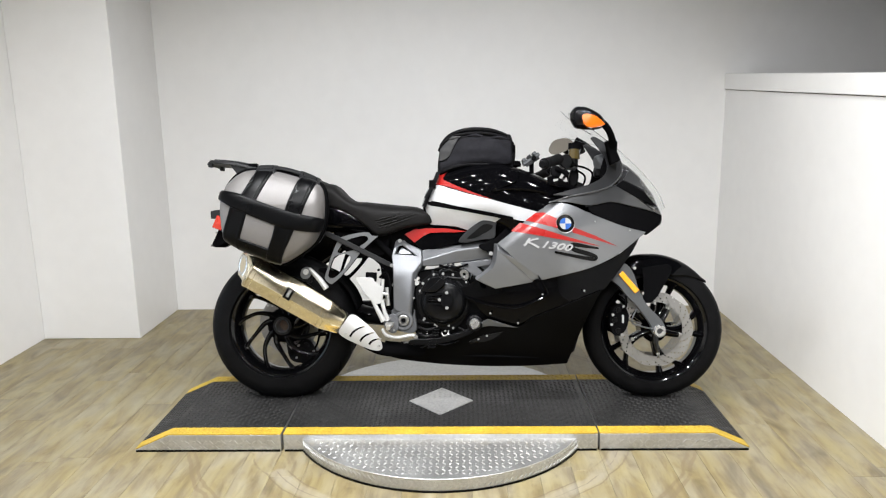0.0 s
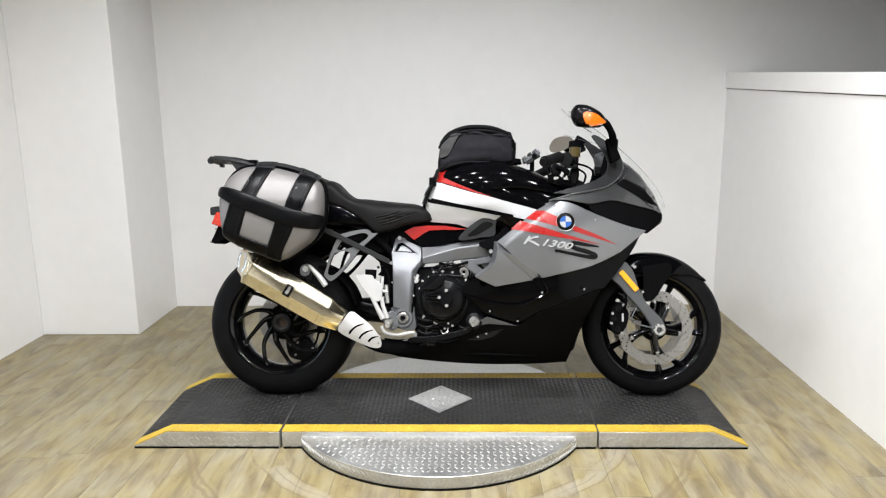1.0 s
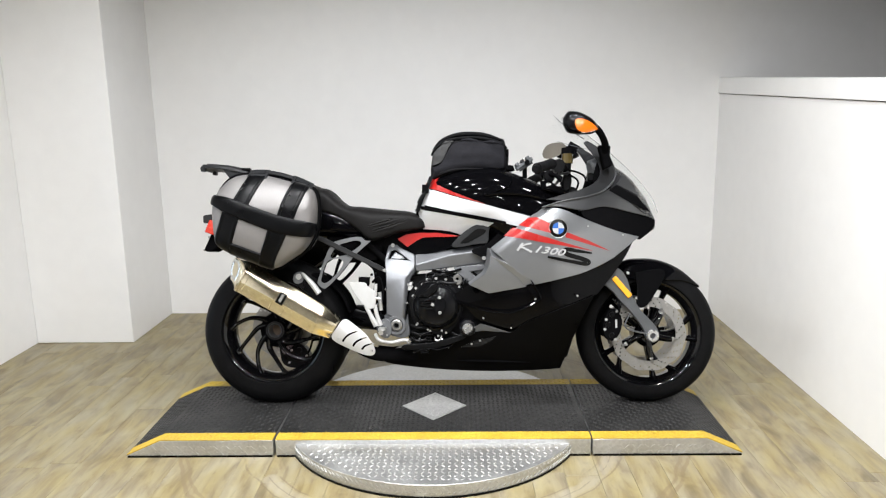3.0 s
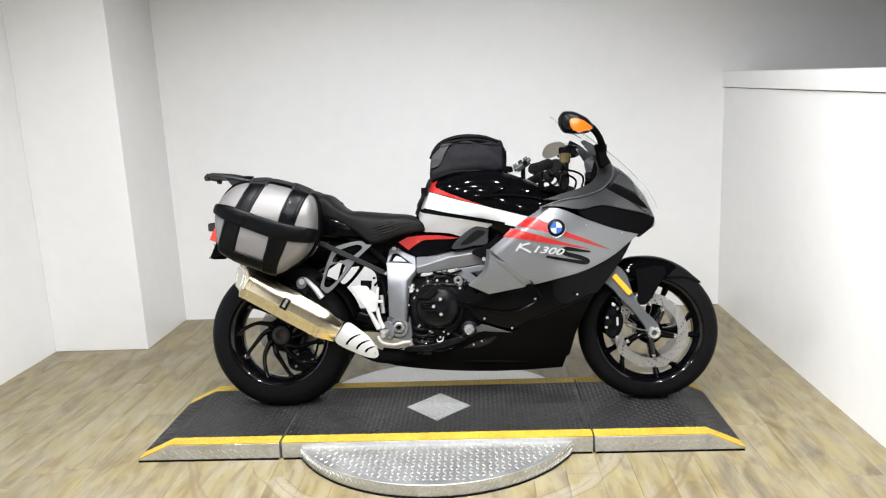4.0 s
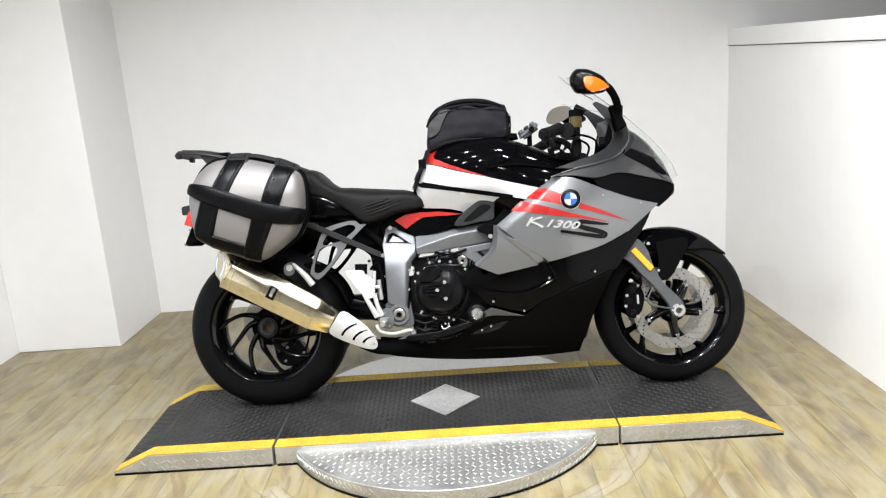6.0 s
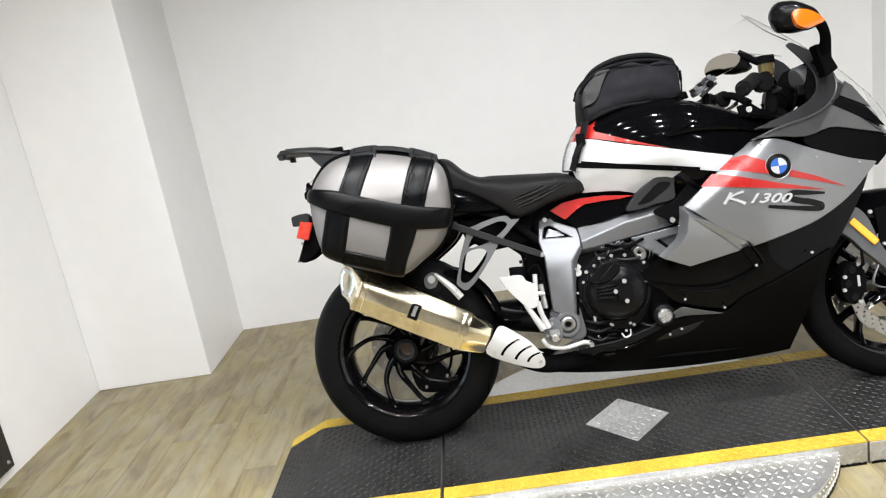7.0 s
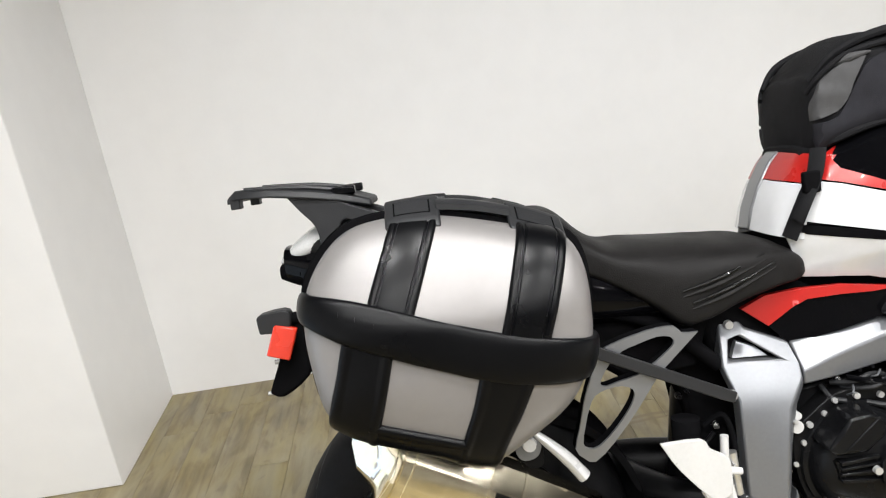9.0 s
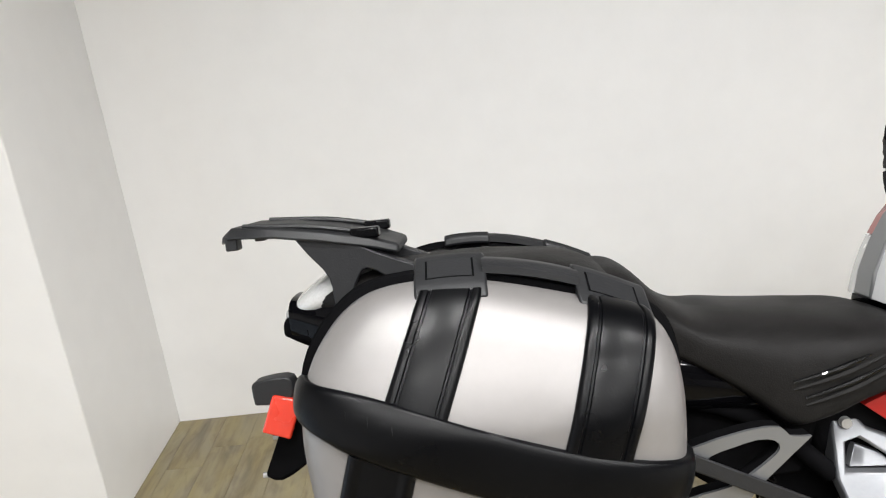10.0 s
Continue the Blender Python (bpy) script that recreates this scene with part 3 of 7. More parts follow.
def platform(x0, x1, ramp, label):
    """A deck section; ramp: -1 or 1 for the end that slopes to the floor, 0 for none."""
    p = thing("platform_section", Matrix.Translation((0, 0, 0)), label, "platform", "ramp platform")
    y0, y1, run = -0.298, 0.302, 0.135
    a, b = x0 + (run if ramp < 0 else 0), x1 - (run if ramp > 0 else 0)
    outline = [(x0, 0.002), (x1, 0.002)]
    outline += [(x1, 0.008)] if ramp > 0 else []
    outline += [(b, DECK - 0.004), (a, DECK - 0.004)]
    outline += [(x0, 0.008)] if ramp < 0 else []
    part("base", slab(outline, y0, y1), TREADPLATE, p, "aluminium tread-plate sides", 0.002)

    def top(x):
        if ramp < 0 and x < a:
            return 0.012 + (DECK - 0.012) * (x - x0) / run
        if ramp > 0 and x > b:
            return 0.012 + (DECK - 0.012) * (x1 - x) / run
        return DECK

    def strip(ya, yb, lift):
        bm = bmesh.new()
        xs = sorted({x0, a, b, x1})
        rings = []
        for x in xs:
            z = top(x)
            rings.append([bm.verts.new((x, ya, z - 0.004)), bm.verts.new((x, yb, z - 0.004)), bm.verts.new((x, yb, z + lift)), bm.verts.new((x, ya, z + lift))])
        skin(bm, rings)
        return bm
    # black strip drawn in as the shadow line along the foot of the base
    part("base_shadow", box((x0 + 0.004, y0 - 0.003, 0.0), (x1 - 0.004, y1 + 0.003, 0.0075)), INK, p, "dark strip standing for the shadow under the platform")
    part("deck_mat", strip(y0 + 0.060, y1 - 0.060, 0.0), RUBBER, p, "black anti-slip deck", 0.001)
    part("yellow_stripe", strip(y0, y0 + 0.059, 0.0005), YELLOW, p, "worn yellow edge stripe", 0.001)
    part("yellow_stripe", strip(y1 - 0.059, y1, 0.0005), YELLOW, p, "worn yellow edge stripe", 0.001)
    spots = tread_spots(a + 0.004, b - 0.004, y0 + 0.065, y1 - 0.065, 0.0195, lambda x, y: abs(x - PX) / 0.145 + abs(y) / 0.15 > 1.0)
    tread_part(lozenges(spots, 0.0215, 0.0062, 0.0022), RUBBER, p, Matrix.Translation((0, 0, DECK)))
    for ya, yb in ((y0 + 0.003, y0 + 0.058), (y1 - 0.058, y1 - 0.003)):
        tread_part(lozenges(tread_spots(a + 0.004, b - 0.004, ya, yb, 0.0195), 0.0215, 0.0062, 0.0018), YELLOW, p, Matrix.Translation((0, 0, DECK + 0.0005)))
    if ramp:
        tilt = math.atan2(DECK - 0.012, run)
        spots = tread_spots(0.0, math.hypot(run, DECK - 0.012), y0 + 0.065, y1 - 0.065, 0.0195)
        m = Matrix.Translation((x0, 0, 0.012)) @ Matrix.Rotation(-tilt, 4, "Y") if ramp < 0 else Matrix.Translation((b, 0, DECK)) @ Matrix.Rotation(tilt, 4, "Y")
        tread_part(lozenges(spots, 0.0215, 0.0062, 0.0022), RUBBER, p, m)
    skirt_tread(p, x0, x1, y0, lambda x, z: top(x) > z + 0.02)
    return p


platform(-1.285, -0.713, -1, "black ramp section with yellow edges, sloping to the floor")
platform(-0.703, 0.507, 0, "black middle deck section with yellow edges over the turntable")
platform(0.513, 1.082, 1, "black ramp section with yellow edges, sloping to the floor")
cover = finish("diamond_plate", slab([(-0.135, 0), (0, -0.14), (0.135, 0), (0, 0.14)], 0, 0.004), TREADPLATE, 0.0008)
cover.matrix_world = Matrix.Translation((PX, 0.004, DECK + 0.0005)) @ Matrix.Rotation(radians(90), 4, "X")
tagged(cover, "square aluminium tread plate set diagonally on the deck", "cover plate")
tread_part(lozenges(tread_spots(-0.13, 0.13, -0.13, 0.13, 0.0225, lambda x, y: abs(x) / 0.128 + abs(y) / 0.132 < 1), 0.019, 0.006, 0.002), TREADBAR, cover, Matrix.Rotation(radians(-90), 4, "X") @ Matrix.Translation((0, 0, 0.0042)))
for sx, sy in ((-0.118, 0), (0.118, 0), (0, 0.12), (0, -0.12)):
    part("screw", rod((sx, 0.003, sy), (sx, 0.0055, sy), 0.006, 0.005, 10), STEEL, cover)


# ---- the motorcycle: x forward, y to its left, z up from the tyres' contact ----
BIKE = pose(0, 0.085, DECK, -12.0, 0, -1.5)
moto = thing("motorcycle", BIKE, "grey, white and red sport touring motorcycle leaning on a platform", "motorcycle")
REAR, NOSE = Vector((-0.785, 0, 0.300)), Vector((0.800, 0, 0.288))


def mp(name, bm, material, label="", bevel=0.0, parent=None, sharp=38):
    return part(name, bm, material, parent or moto, label, bevel, sharp)


def bolt(p, r=0.007, out=0.006, parent=None, material=None, side=-1):
    p, r = Vector(p), r * 0.72
    bm = rod(p, p + Vector((0, side * out, 0)), r, r * 0.85, 12)
    rod(p + Vector((0, side * out, 0)), p + Vector((0, side * (out + 0.0006), 0)), r * 0.45, r * 0.45, 6, bm)
    return mp("bolt", bm, material or STEEL, parent=parent)


def arc_profile(r0, w, depth, n=14):
    """Tyre section: crown radius r0, half width w, depth of the wall."""
    pts = []
    for k in range(n + 1):
        a = math.pi * k / n
        pts.append((r0 - depth + depth * math.sin(a) ** 0.62, -w * math.cos(a)))
    return pts


def wheel(name, c, radius, half, rim_r, label):
    w = new(name)
    w.parent = moto
    w.location = c
    tagged(w, label=label)
    prof = arc_profile(radius, half, radius - rim_r, 18)
    tyre = lathe([(rim_r - 0.006, -half * 0.80), *prof[0:], (rim_r - 0.006, half * 0.80)], (0, 0, 0), 96)
    part("tyre", tyre, TYRE, w, "black road tyre")
    h = half * 0.82
    rim = lathe([(rim_r + 0.006, -h - 0.004), (rim_r + 0.006, -h + 0.004), (rim_r - 0.010, -h + 0.012), (rim_r - 0.026, -0.02), (rim_r - 0.026, 0.02), (rim_r - 0.010, h - 0.012), (rim_r + 0.006, h - 0.004), (rim_r + 0.006, h + 0.004), (rim_r - 0.004, h + 0.002), (rim_r - 0.020, h - 0.014), (rim_r - 0.036, 0.02), (rim_r - 0.036, -0.02), (rim_r - 0.020, -h + 0.014), (rim_r - 0.004, -h - 0.002)], (0, 0, 0), 96)
    part("rim", rim, RIM, w, "gloss black rim")
    return w


def polar(r, deg, y):
    return (r * math.cos(radians(deg)), y, r * math.sin(radians(deg)))


def disc_mesh(r0, r1, thick, cells, rows, hole, phase=0.0, scallop=0.0):
    """A brake disc drilled with real holes."""
    bm = bmesh.new()
    dr, da = (r1 - r0) / rows, 2 * math.pi / cells
    cache = {}

    def vert(r, a):
        if scallop and r > r1 - 1e-6:
            r += scallop * math.cos(a * 10)
        key = (round(r * math.cos(a), 5), round(r * math.sin(a), 5))
        if key not in cache:
            cache[key] = bm.verts.new((key[0], 0, key[1]))
        return cache[key]
    for i in range(rows):
        for j in range(cells):
            ra, rb, aa, ab = r0 + i * dr, r0 + (i + 1) * dr, j * da, (j + 1) * da
            rm, am = (ra + rb) / 2, (aa + ab) / 2
            edge = [(ra, aa), (ra, am), (ra, ab), (rm, ab), (rb, ab), (rb, am), (rb, aa), (rm, aa)]
            vs = [vert(*e) for e in edge]
            if (j + i * 2) % 3:
                bm.faces.new(vs)
                continue
            c = Vector((rm * math.cos(am), 0, rm * math.sin(am)))
            inner = [bm.verts.new(c + (v.co - c).normalized() * hole) for v in vs]
            for k in range(8):
                bm.faces.new((vs[k], vs[(k + 1) % 8], inner[(k + 1) % 8], inner[k]))
    r = bmesh.ops.extrude_face_region(bm, geom=bm.faces[:])
    for v in r["geom"]:
        if isinstance(v, bmesh.types.BMVert):
            v.co.y += thick
    return bm


# rear wheel
rear = wheel("rear_wheel", REAR, 0.318, 0.096, 0.222, "rear wheel with forked gloss black spokes")
for k in range(5):
    a = 142 + 72 * k
    for way, r in (([(0.050, -8), (0.085, 3), (0.130, 15), (0.175, 29), (0.203, 38)], [0.026, 0.019, 0.0145, 0.0135, 0.019]), ([(0.050, 14), (0.085, 33), (0.130, 55), (0.170, 64), (0.203, 71)], [0.026, 0.019, 0.0140, 0.0130, 0.019])):
        pts = [Vector(polar(rad, a + turn, -0.020 - 0.075 * (rad - 0.05))) for rad, turn in way]
        part("spoke", tube(pts, r, 12, 0.62), RIM, rear)
part("hub", lathe([(0.028, -0.058), (0.040, -0.058), (0.050, -0.046), (0.072, -0.030), (0.080, -0.005), (0.080, 0.05), (0.028, 0.05)], (0, 0, 0), 40), RIM, rear)
part("axle_tube", lathe([(0.026, -0.064), (0.028, -0.066), (0.030, -0.060), (0.030, 0.0), (0.026, 0.0)], (0, 0, 0), 32), FORK, rear, "hollow grey metal axle")
# tan disc in place of the lit floor seen through the open axle
part("axle_bore", lathe([(0.001, 0.002), (0.0262, 0.002), (0.0262, 0.006), (0.001, 0.006)], (0, 0, 0), 32), BORE, rear, "tan disc standing for the floor seen through the hollow axle")
mp("final_drive", lathe([(0.02, 0.07), (0.085, 0.075), (0.105, 0.095), (0.100, 0.150), (0.06, 0.175), (0.02, 0.175)], REAR, 40), ENGINE, "black final drive housing")
part("brake_disc", disc_mesh(0.085, 0.132, 0.005, 60, 3, 0.0035), DISC, rear, "drilled steel brake disc").location = (0, 0.055, 0)
for a in range(5):
    part("balance_weight" if a == 3 else "spoke_foot", box((-0.011, -0.030, -0.005), (0.011, -0.010, 0.005)), ALLOY if a == 3 else RIM, rear, bevel=0.002).matrix_local = Matrix.Rotation(radians(-72 * a + 60), 4, "Y") @ Matrix.Translation((0, -0.03, -0.187))

caliper = mp("rear_caliper", slab(rounded([(-0.790, 0.225), (-0.755, 0.205), (-0.715, 0.232), (-0.675, 0.215), (-0.655, 0.170), (-0.672, 0.132), (-0.725, 0.126), (-0.775, 0.145)], 3), 0.030, 0.088), ENGINE, "black rear brake caliper", 0.008)
for bx, bz in ((-0.770, 0.170), (-0.700, 0.205), (-0.685, 0.155)):
    mp("piston_cap", rod((bx, 0.032, bz), (bx, 0.022, bz), 0.013, 0.011, 16), CLUTCH, parent=caliper)
for bx, bz in ((-0.745, 0.150), (-0.668, 0.180), (-0.735, 0.205)):
    mp("bolt", rod((bx, 0.032, bz), (bx, 0.020, bz), 0.005, 0.005, 10), STEEL, parent=caliper)
mp("speed_sensor", tube([(-0.705, 0.020, 0.320), (-0.690, 0.010, 0.290), (-0.700, 0.012, 0.255), (-0.720, 0.020, 0.225)], [0.005, 0.010, 0.009, 0.005], 10), RACKP, "small grey sensor", parent=caliper)
mp("hose", tube([(-0.660, 0.040, 0.330), (-0.640, 0.030, 0.280), (-0.650, 0.030, 0.220), (-0.665, 0.035, 0.190)], 0.0045, 8), MATTE, parent=caliper)


def tread_grooves(w, radius, half, depth, n):
    """Thin dark strips slanting over a tyre's shoulders, in place of shaded grooves."""
    verts, faces = [], []
    for s in (-1, 1):
        for k in range(n):
            a0 = 360 / n * (k + (0.5 if s > 0 else 0))
            base = len(verts)
            for i in range(7):
                u = 0.12 + 0.66 * i / 6
                y = s * half * u
                r = radius - depth + depth * math.sin(math.acos(u)) ** 0.62 + 0.0004
                for d in (-0.55, 0.55):
                    wide = d * (1 - 0.5 * abs(i - 3) / 3)
                    verts.append(polar(r, a0 + s * 0 + 16 * (i / 6) ** 1.4 + wide, y))
            faces += [(base + 2 * i, base + 2 * i + 1, base + 2 * i + 3, base + 2 * i + 2) for i in range(6)]
    me = bpy.data.meshes.new("tread_groove")
    me.from_pydata(verts, [], faces)
    me.materials.append(INK)
    ob = new("tread_groove", me)
    ob.parent = w
    tagged(ob, kind="stuff")


tread_grooves(rear, 0.318, 0.096, 0.096, 16)

# front wheel
front = wheel("front_wheel", NOSE, 0.293, 0.060, 0.225, "front wheel with twin drilled brake discs")
for k in range(5):
    base = 72 * k - 78
    for way, r in (([(0.030, 0), (0.100, -2), (0.160, -2), (0.188, -2), (0.206, -2)], [0.040, 0.031, 0.024, 0.030, 0.046]), ([(0.030, 2), (0.085, 2), (0.130, 10), (0.170, 20), (0.190, 24), (0.206, 26)], [0.036, 0.030, 0.025, 0.022, 0.030, 0.044])):
        part("spoke", tube([polar(rad, base + turn, 0.0) for rad, turn in way], r, 12, 0.46), RIM, front)
part("hub", lathe([(0.012, -0.075), (0.036, -0.075), (0.056, -0.05), (0.056, 0.05), (0.036, 0.075), (0.012, 0.075)], (0, 0, 0), 36), RIM, front)
for s in (-1, 1):
    d = part("brake_disc", disc_mesh(0.114, 0.155, 0.005, 75, 4, 0.0034, scallop=0.0025), DISC, front, "drilled and scalloped steel brake disc")
    d.location = (0, s * 0.066 - 0.0025, 0)
    for k in range(5):
        a = 72 * k + (58 if s < 0 else 76)
        part("carrier_arm", tube([polar(0.020, a - 6, s * 0.062), polar(0.060, a - 3, s * 0.068), polar(0.098, a, s * 0.068)], [0.024, 0.018, 0.0150], 10, 0.75, smooth=4), RIM, front, "gloss black carrier arm")
        part("disc_tab", tube([polar(0.090, a + 2, s * 0.068), polar(0.108, a + 3, s * 0.069), polar(0.120, a + 4, s * 0.068)], [0.008, 0.013, 0.015], 10, 0.35, smooth=3), DISC, front, "bare steel disc tab")
        part("rivet", rod(polar(0.102, a + 2, s * 0.062), polar(0.102, a + 2, s * 0.078), 0.0075, 0.007, 12), ALLOY, front)

tread_grooves(front, 0.293, 0.060, 0.068, 16)

# fork with reflector, caliper and axle
for s in (-1, 1):
    leg = [(0.598, 0.505), (0.598, 0.505), (0.645, 0.560), (0.672, 0.560), (0.700, 0.520), (0.722, 0.450), (0.755, 0.392), (0.800, 0.345), (0.824, 0.310), (0.826, 0.278), (0.806, 0.262), (0.780, 0.275), (0.765, 0.315), (0.715, 0.385), (0.672, 0.430), (0.640, 0.470)]
    fork = mp("fork_leg", slab(rounded(leg, 3), s * 0.105, s * 0.140), FORK, "cast grey fork leg", 0.009)
    mp("axle_nut", lathe([(0.012, s * 0.136), (0.026, s * 0.136), (0.026, s * 0.150), (0.021, s * 0.156), (0.012, s * 0.156)], NOSE, 28), ALLOY, parent=fork)
    mp("reflector", slab([(0.636, 0.520), (0.653, 0.534), (0.720, 0.456), (0.703, 0.441)], s * 0.140, s * 0.149), ORANGE, "amber side reflector", 0.003, parent=fork)
    mp("stanchion", rod((0.655, s * 0.10, 0.50), (0.585, s * 0.10, 0.64), 0.026), MATTE, parent=fork)
    cal = mp("brake_caliper", slab(rounded([(0.628, 0.385), (0.660, 0.392), (0.684, 0.350), (0.672, 0.292), (0.640, 0.262), (0.612, 0.285), (0.606, 0.335)], 3), s * 0.052, s * 0.115), MATTE, "black four-piston brake caliper", 0.008)
    for bx, bz in ((0.642, 0.372), (0.626, 0.330), (0.640, 0.286)):
        mp("piston_cap", rod((bx, s * 0.112, bz), (bx, s * 0.120, bz), 0.012, 0.011, 16), ENGINE, parent=cal)
    mp("caliper_mark", box((0.655, s * 0.1145 - 0.001, 0.318), (0.663, s * 0.1145 + 0.001, 0.352)), WHITEINK, parent=cal)
    for bx, bz in ((0.662, 0.386), (0.617, 0.352), (0.612, 0.312), (0.655, 0.270)):
        mp("bolt", rod((bx, s * 0.105, bz), (bx, s * 0.122, bz), 0.006, 0.006, 10), STEEL, parent=cal)
    mp("caliper_bracket", tube([(0.712, s * 0.137, 0.380), (0.690, s * 0.140, 0.325), (0.735, s * 0.143, 0.305), (0.795, s * 0.140, 0.293)], [0.005, 0.006, 0.006, 0.007], 8, 0.5, smooth=4), FRAME, "grey alloy bracket")
    mp("brake_hose", tube([(0.680, s * 0.12, 0.47), (0.668, s * 0.135, 0.42), (0.668, s * 0.13, 0.385), (0.650, s * 0.11, 0.37)], 0.005, 8), MATTE)
bolt((0.703, -0.140, 0.545), 0.009)
bolt((0.736, -0.138, 0.442), 0.008)

# front fender
fen_hi = curve1([0.66, 0.70, 0.78, 0.88, 0.96, 1.02], [0.560, 0.590, 0.604, 0.590, 0.548, 0.492])
bm, rings = bmesh.new(), []
for i in range(17):
    x = 0.665 + 0.357 * i / 16
    z1 = fen_hi(x)
    wide = 0.075 * (1 - 0.55 * max(0, (x - 0.86) / 0.16) ** 2)
    drop = curve1([0.66, 0.75, 0.85, 0.95, 1.022], [0.05, 0.085, 0.085, 0.045, 0.008])(x)
    ring = []
    for k in range(13):
        a = math.pi * k / 12
        ring.append(bm.verts.new((x, -wide * math.cos(a) * (1 if 0 < k < 12 else 1.0), z1 - drop * (1 - math.sin(a) ** 0.7))))
    for k in range(12, -1, -1):
        a = math.pi * k / 12
        ring.append(bm.verts.new((x, -(wide - 0.004) * math.cos(a), z1 - 0.005 - drop * (1 - math.sin(a) ** 0.7))))
    rings.append(ring)
skin(bm, rings)
fender = mp("front_fender", bm, GLOSS, "gloss black front mudguard")
for s in (-1, 1):
    mp("fender_stay", slab(rounded([(0.745, 0.545), (0.745, 0.545), (0.850, 0.560), (0.868, 0.530), (0.838, 0.475), (0.800, 0.415), (0.770, 0.398), (0.750, 0.415), (0.752, 0.480)], 3), s * 0.072, s * 0.082), MATTE, "black mudguard stay", 0.008, parent=fender)

# tank
def cover_half(x, z):
    return min(0.092 + 0.12 * (x + 0.25), 0.128)


def knee(x, z):
    """The tank narrows between the rider's knees."""
    k = min(max((0.815 - z) / 0.10, 0), 1) * min(max((0.24 - x) / 0.12, 0), 1)
    return 1 - 0.26 * k * k * (3 - 2 * k)


tank_bm, tank_full = body([(-0.172, 0.70, 0.825, 0.088), (-0.150, 0.69, 0.876, 0.108), (-0.112, 0.68, 0.940, 0.132), (-0.05, 0.675, 0.968, 0.156), (0.05, 0.67, 0.992, 0.178), (0.17, 0.66, 0.988, 0.190), (0.30, 0.62, 0.945, 0.196), (0.42, 0.64, 0.885, 0.190), (0.50, 0.66, 0.850, 0.165)], 3.2)
for v in tank_bm.verts:
    v.co.y *= knee(v.co.x, v.co.z)


def tank_half(x, z):
    return tank_full(x, z) * knee(x, z)


mp("tank_cover", tank_bm, GLOSS, "gloss black tank cover")
for s in (-1, 1):
    mp("tank_side_panel", panel(rounded([(-0.162, 0.838), (-0.162, 0.838), (-0.124, 0.900), (-0.124, 0.900), (-0.085, 0.890), (-0.085, 0.890), (0.000, 0.861), (0.105, 0.832), (0.210, 0.802), (0.335, 0.768), (0.335, 0.768), (0.275, 0.732), (0.275, 0.732), (0.05, 0.786)], 3), tank_half, 0.004, side=s, proud=0.004), WHITE, "white tank side panel")
    mp("tank_stripe", panel([(-0.122, 0.903), (-0.104, 0.932), (-0.068, 0.950), (-0.086, 0.932), (-0.080, 0.915), (-0.024, 0.887), (0.050, 0.856), (0.120, 0.830), (0.000, 0.864), (-0.082, 0.892)], tank_half, 0.004, side=s, proud=0.0045), RED, "red tank stripe")
    mp("tank_lower_panel", panel(rounded([(-0.164, 0.815), (-0.164, 0.815), (0.06, 0.772), (0.155, 0.753), (0.155, 0.753), (0.06, 0.700), (-0.03, 0.722), (-0.14, 0.732), (-0.14, 0.732)], 3), tank_half, 0.004, side=s, proud=0.004), WHITE, "white lower tank panel")
    mp("tank_trim_bar", panel([(-0.168, 0.832), (0.12, 0.776), (0.205, 0.757), (0.205, 0.749), (0.12, 0.762), (-0.168, 0.818)], tank_half, 0.006, side=s, proud=0.007), MATTE, "black trim bar")
    mp("side_cover", panel([(-0.25, 0.691), (-0.209, 0.711), (-0.151, 0.716), (-0.081, 0.715), (0.014, 0.701), (-0.032, 0.697), (-0.085, 0.698), (-0.14, 0.696), (-0.166, 0.684), (-0.207, 0.656)], cover_half, 0.012, 0.02, side=s, proud=0.005), RED, "red side cover", 0.002)
    mp("side_cover_gloss", panel([(-0.207, 0.656), (-0.166, 0.684), (-0.14, 0.696), (-0.085, 0.698), (-0.032, 0.697), (0.017, 0.7), (0.004, 0.659), (-0.085, 0.635), (-0.172, 0.618)], cover_half, 0.012, 0.02, side=s), GLOSS, "gloss black side cover", 0.003)
    trim = mp("intake_trim", slab(rounded([(-0.019, 0.656), (-0.011, 0.676), (0.017, 0.704), (0.05, 0.73), (0.09, 0.749), (0.136, 0.747), (0.135, 0.713), (0.129, 0.672), (0.071, 0.664), (0.019, 0.654)], 3), s * 0.105, s * 0.145), RACKP, "dark grey intake trim", 0.007)
    mp("intake_slot", slab(rounded([(0.016, 0.671), (0.049, 0.701), (0.086, 0.729), (0.121, 0.725), (0.116, 0.71), (0.083, 0.69), (0.05, 0.673)], 3), s * 0.140, s * 0.1462), INK, "black slot", parent=trim)
bolt((0.135, -tank_half(0.135, 0.763) - 0.008, 0.763), 0.010, 0.006, material=MATTE)
bm, rings = bmesh.new(), []
for x, z in ((-0.176, 0.812), (-0.168, 0.850), (-0.150, 0.893), (-0.128, 0.930), (-0.108, 0.950)):
    rings.append([bm.verts.new(q) for q in ((x - 0.008, 0.004, z), (x - 0.006, 0.056, z), (x + 0.012, 0.056, z - 0.006), (x + 0.012, 0.004, z - 0.006))])
skin(bm, rings)
mp("tank_rear_trim", bm, SILVER, "silver grey strip on the back of the tank", 0.004)
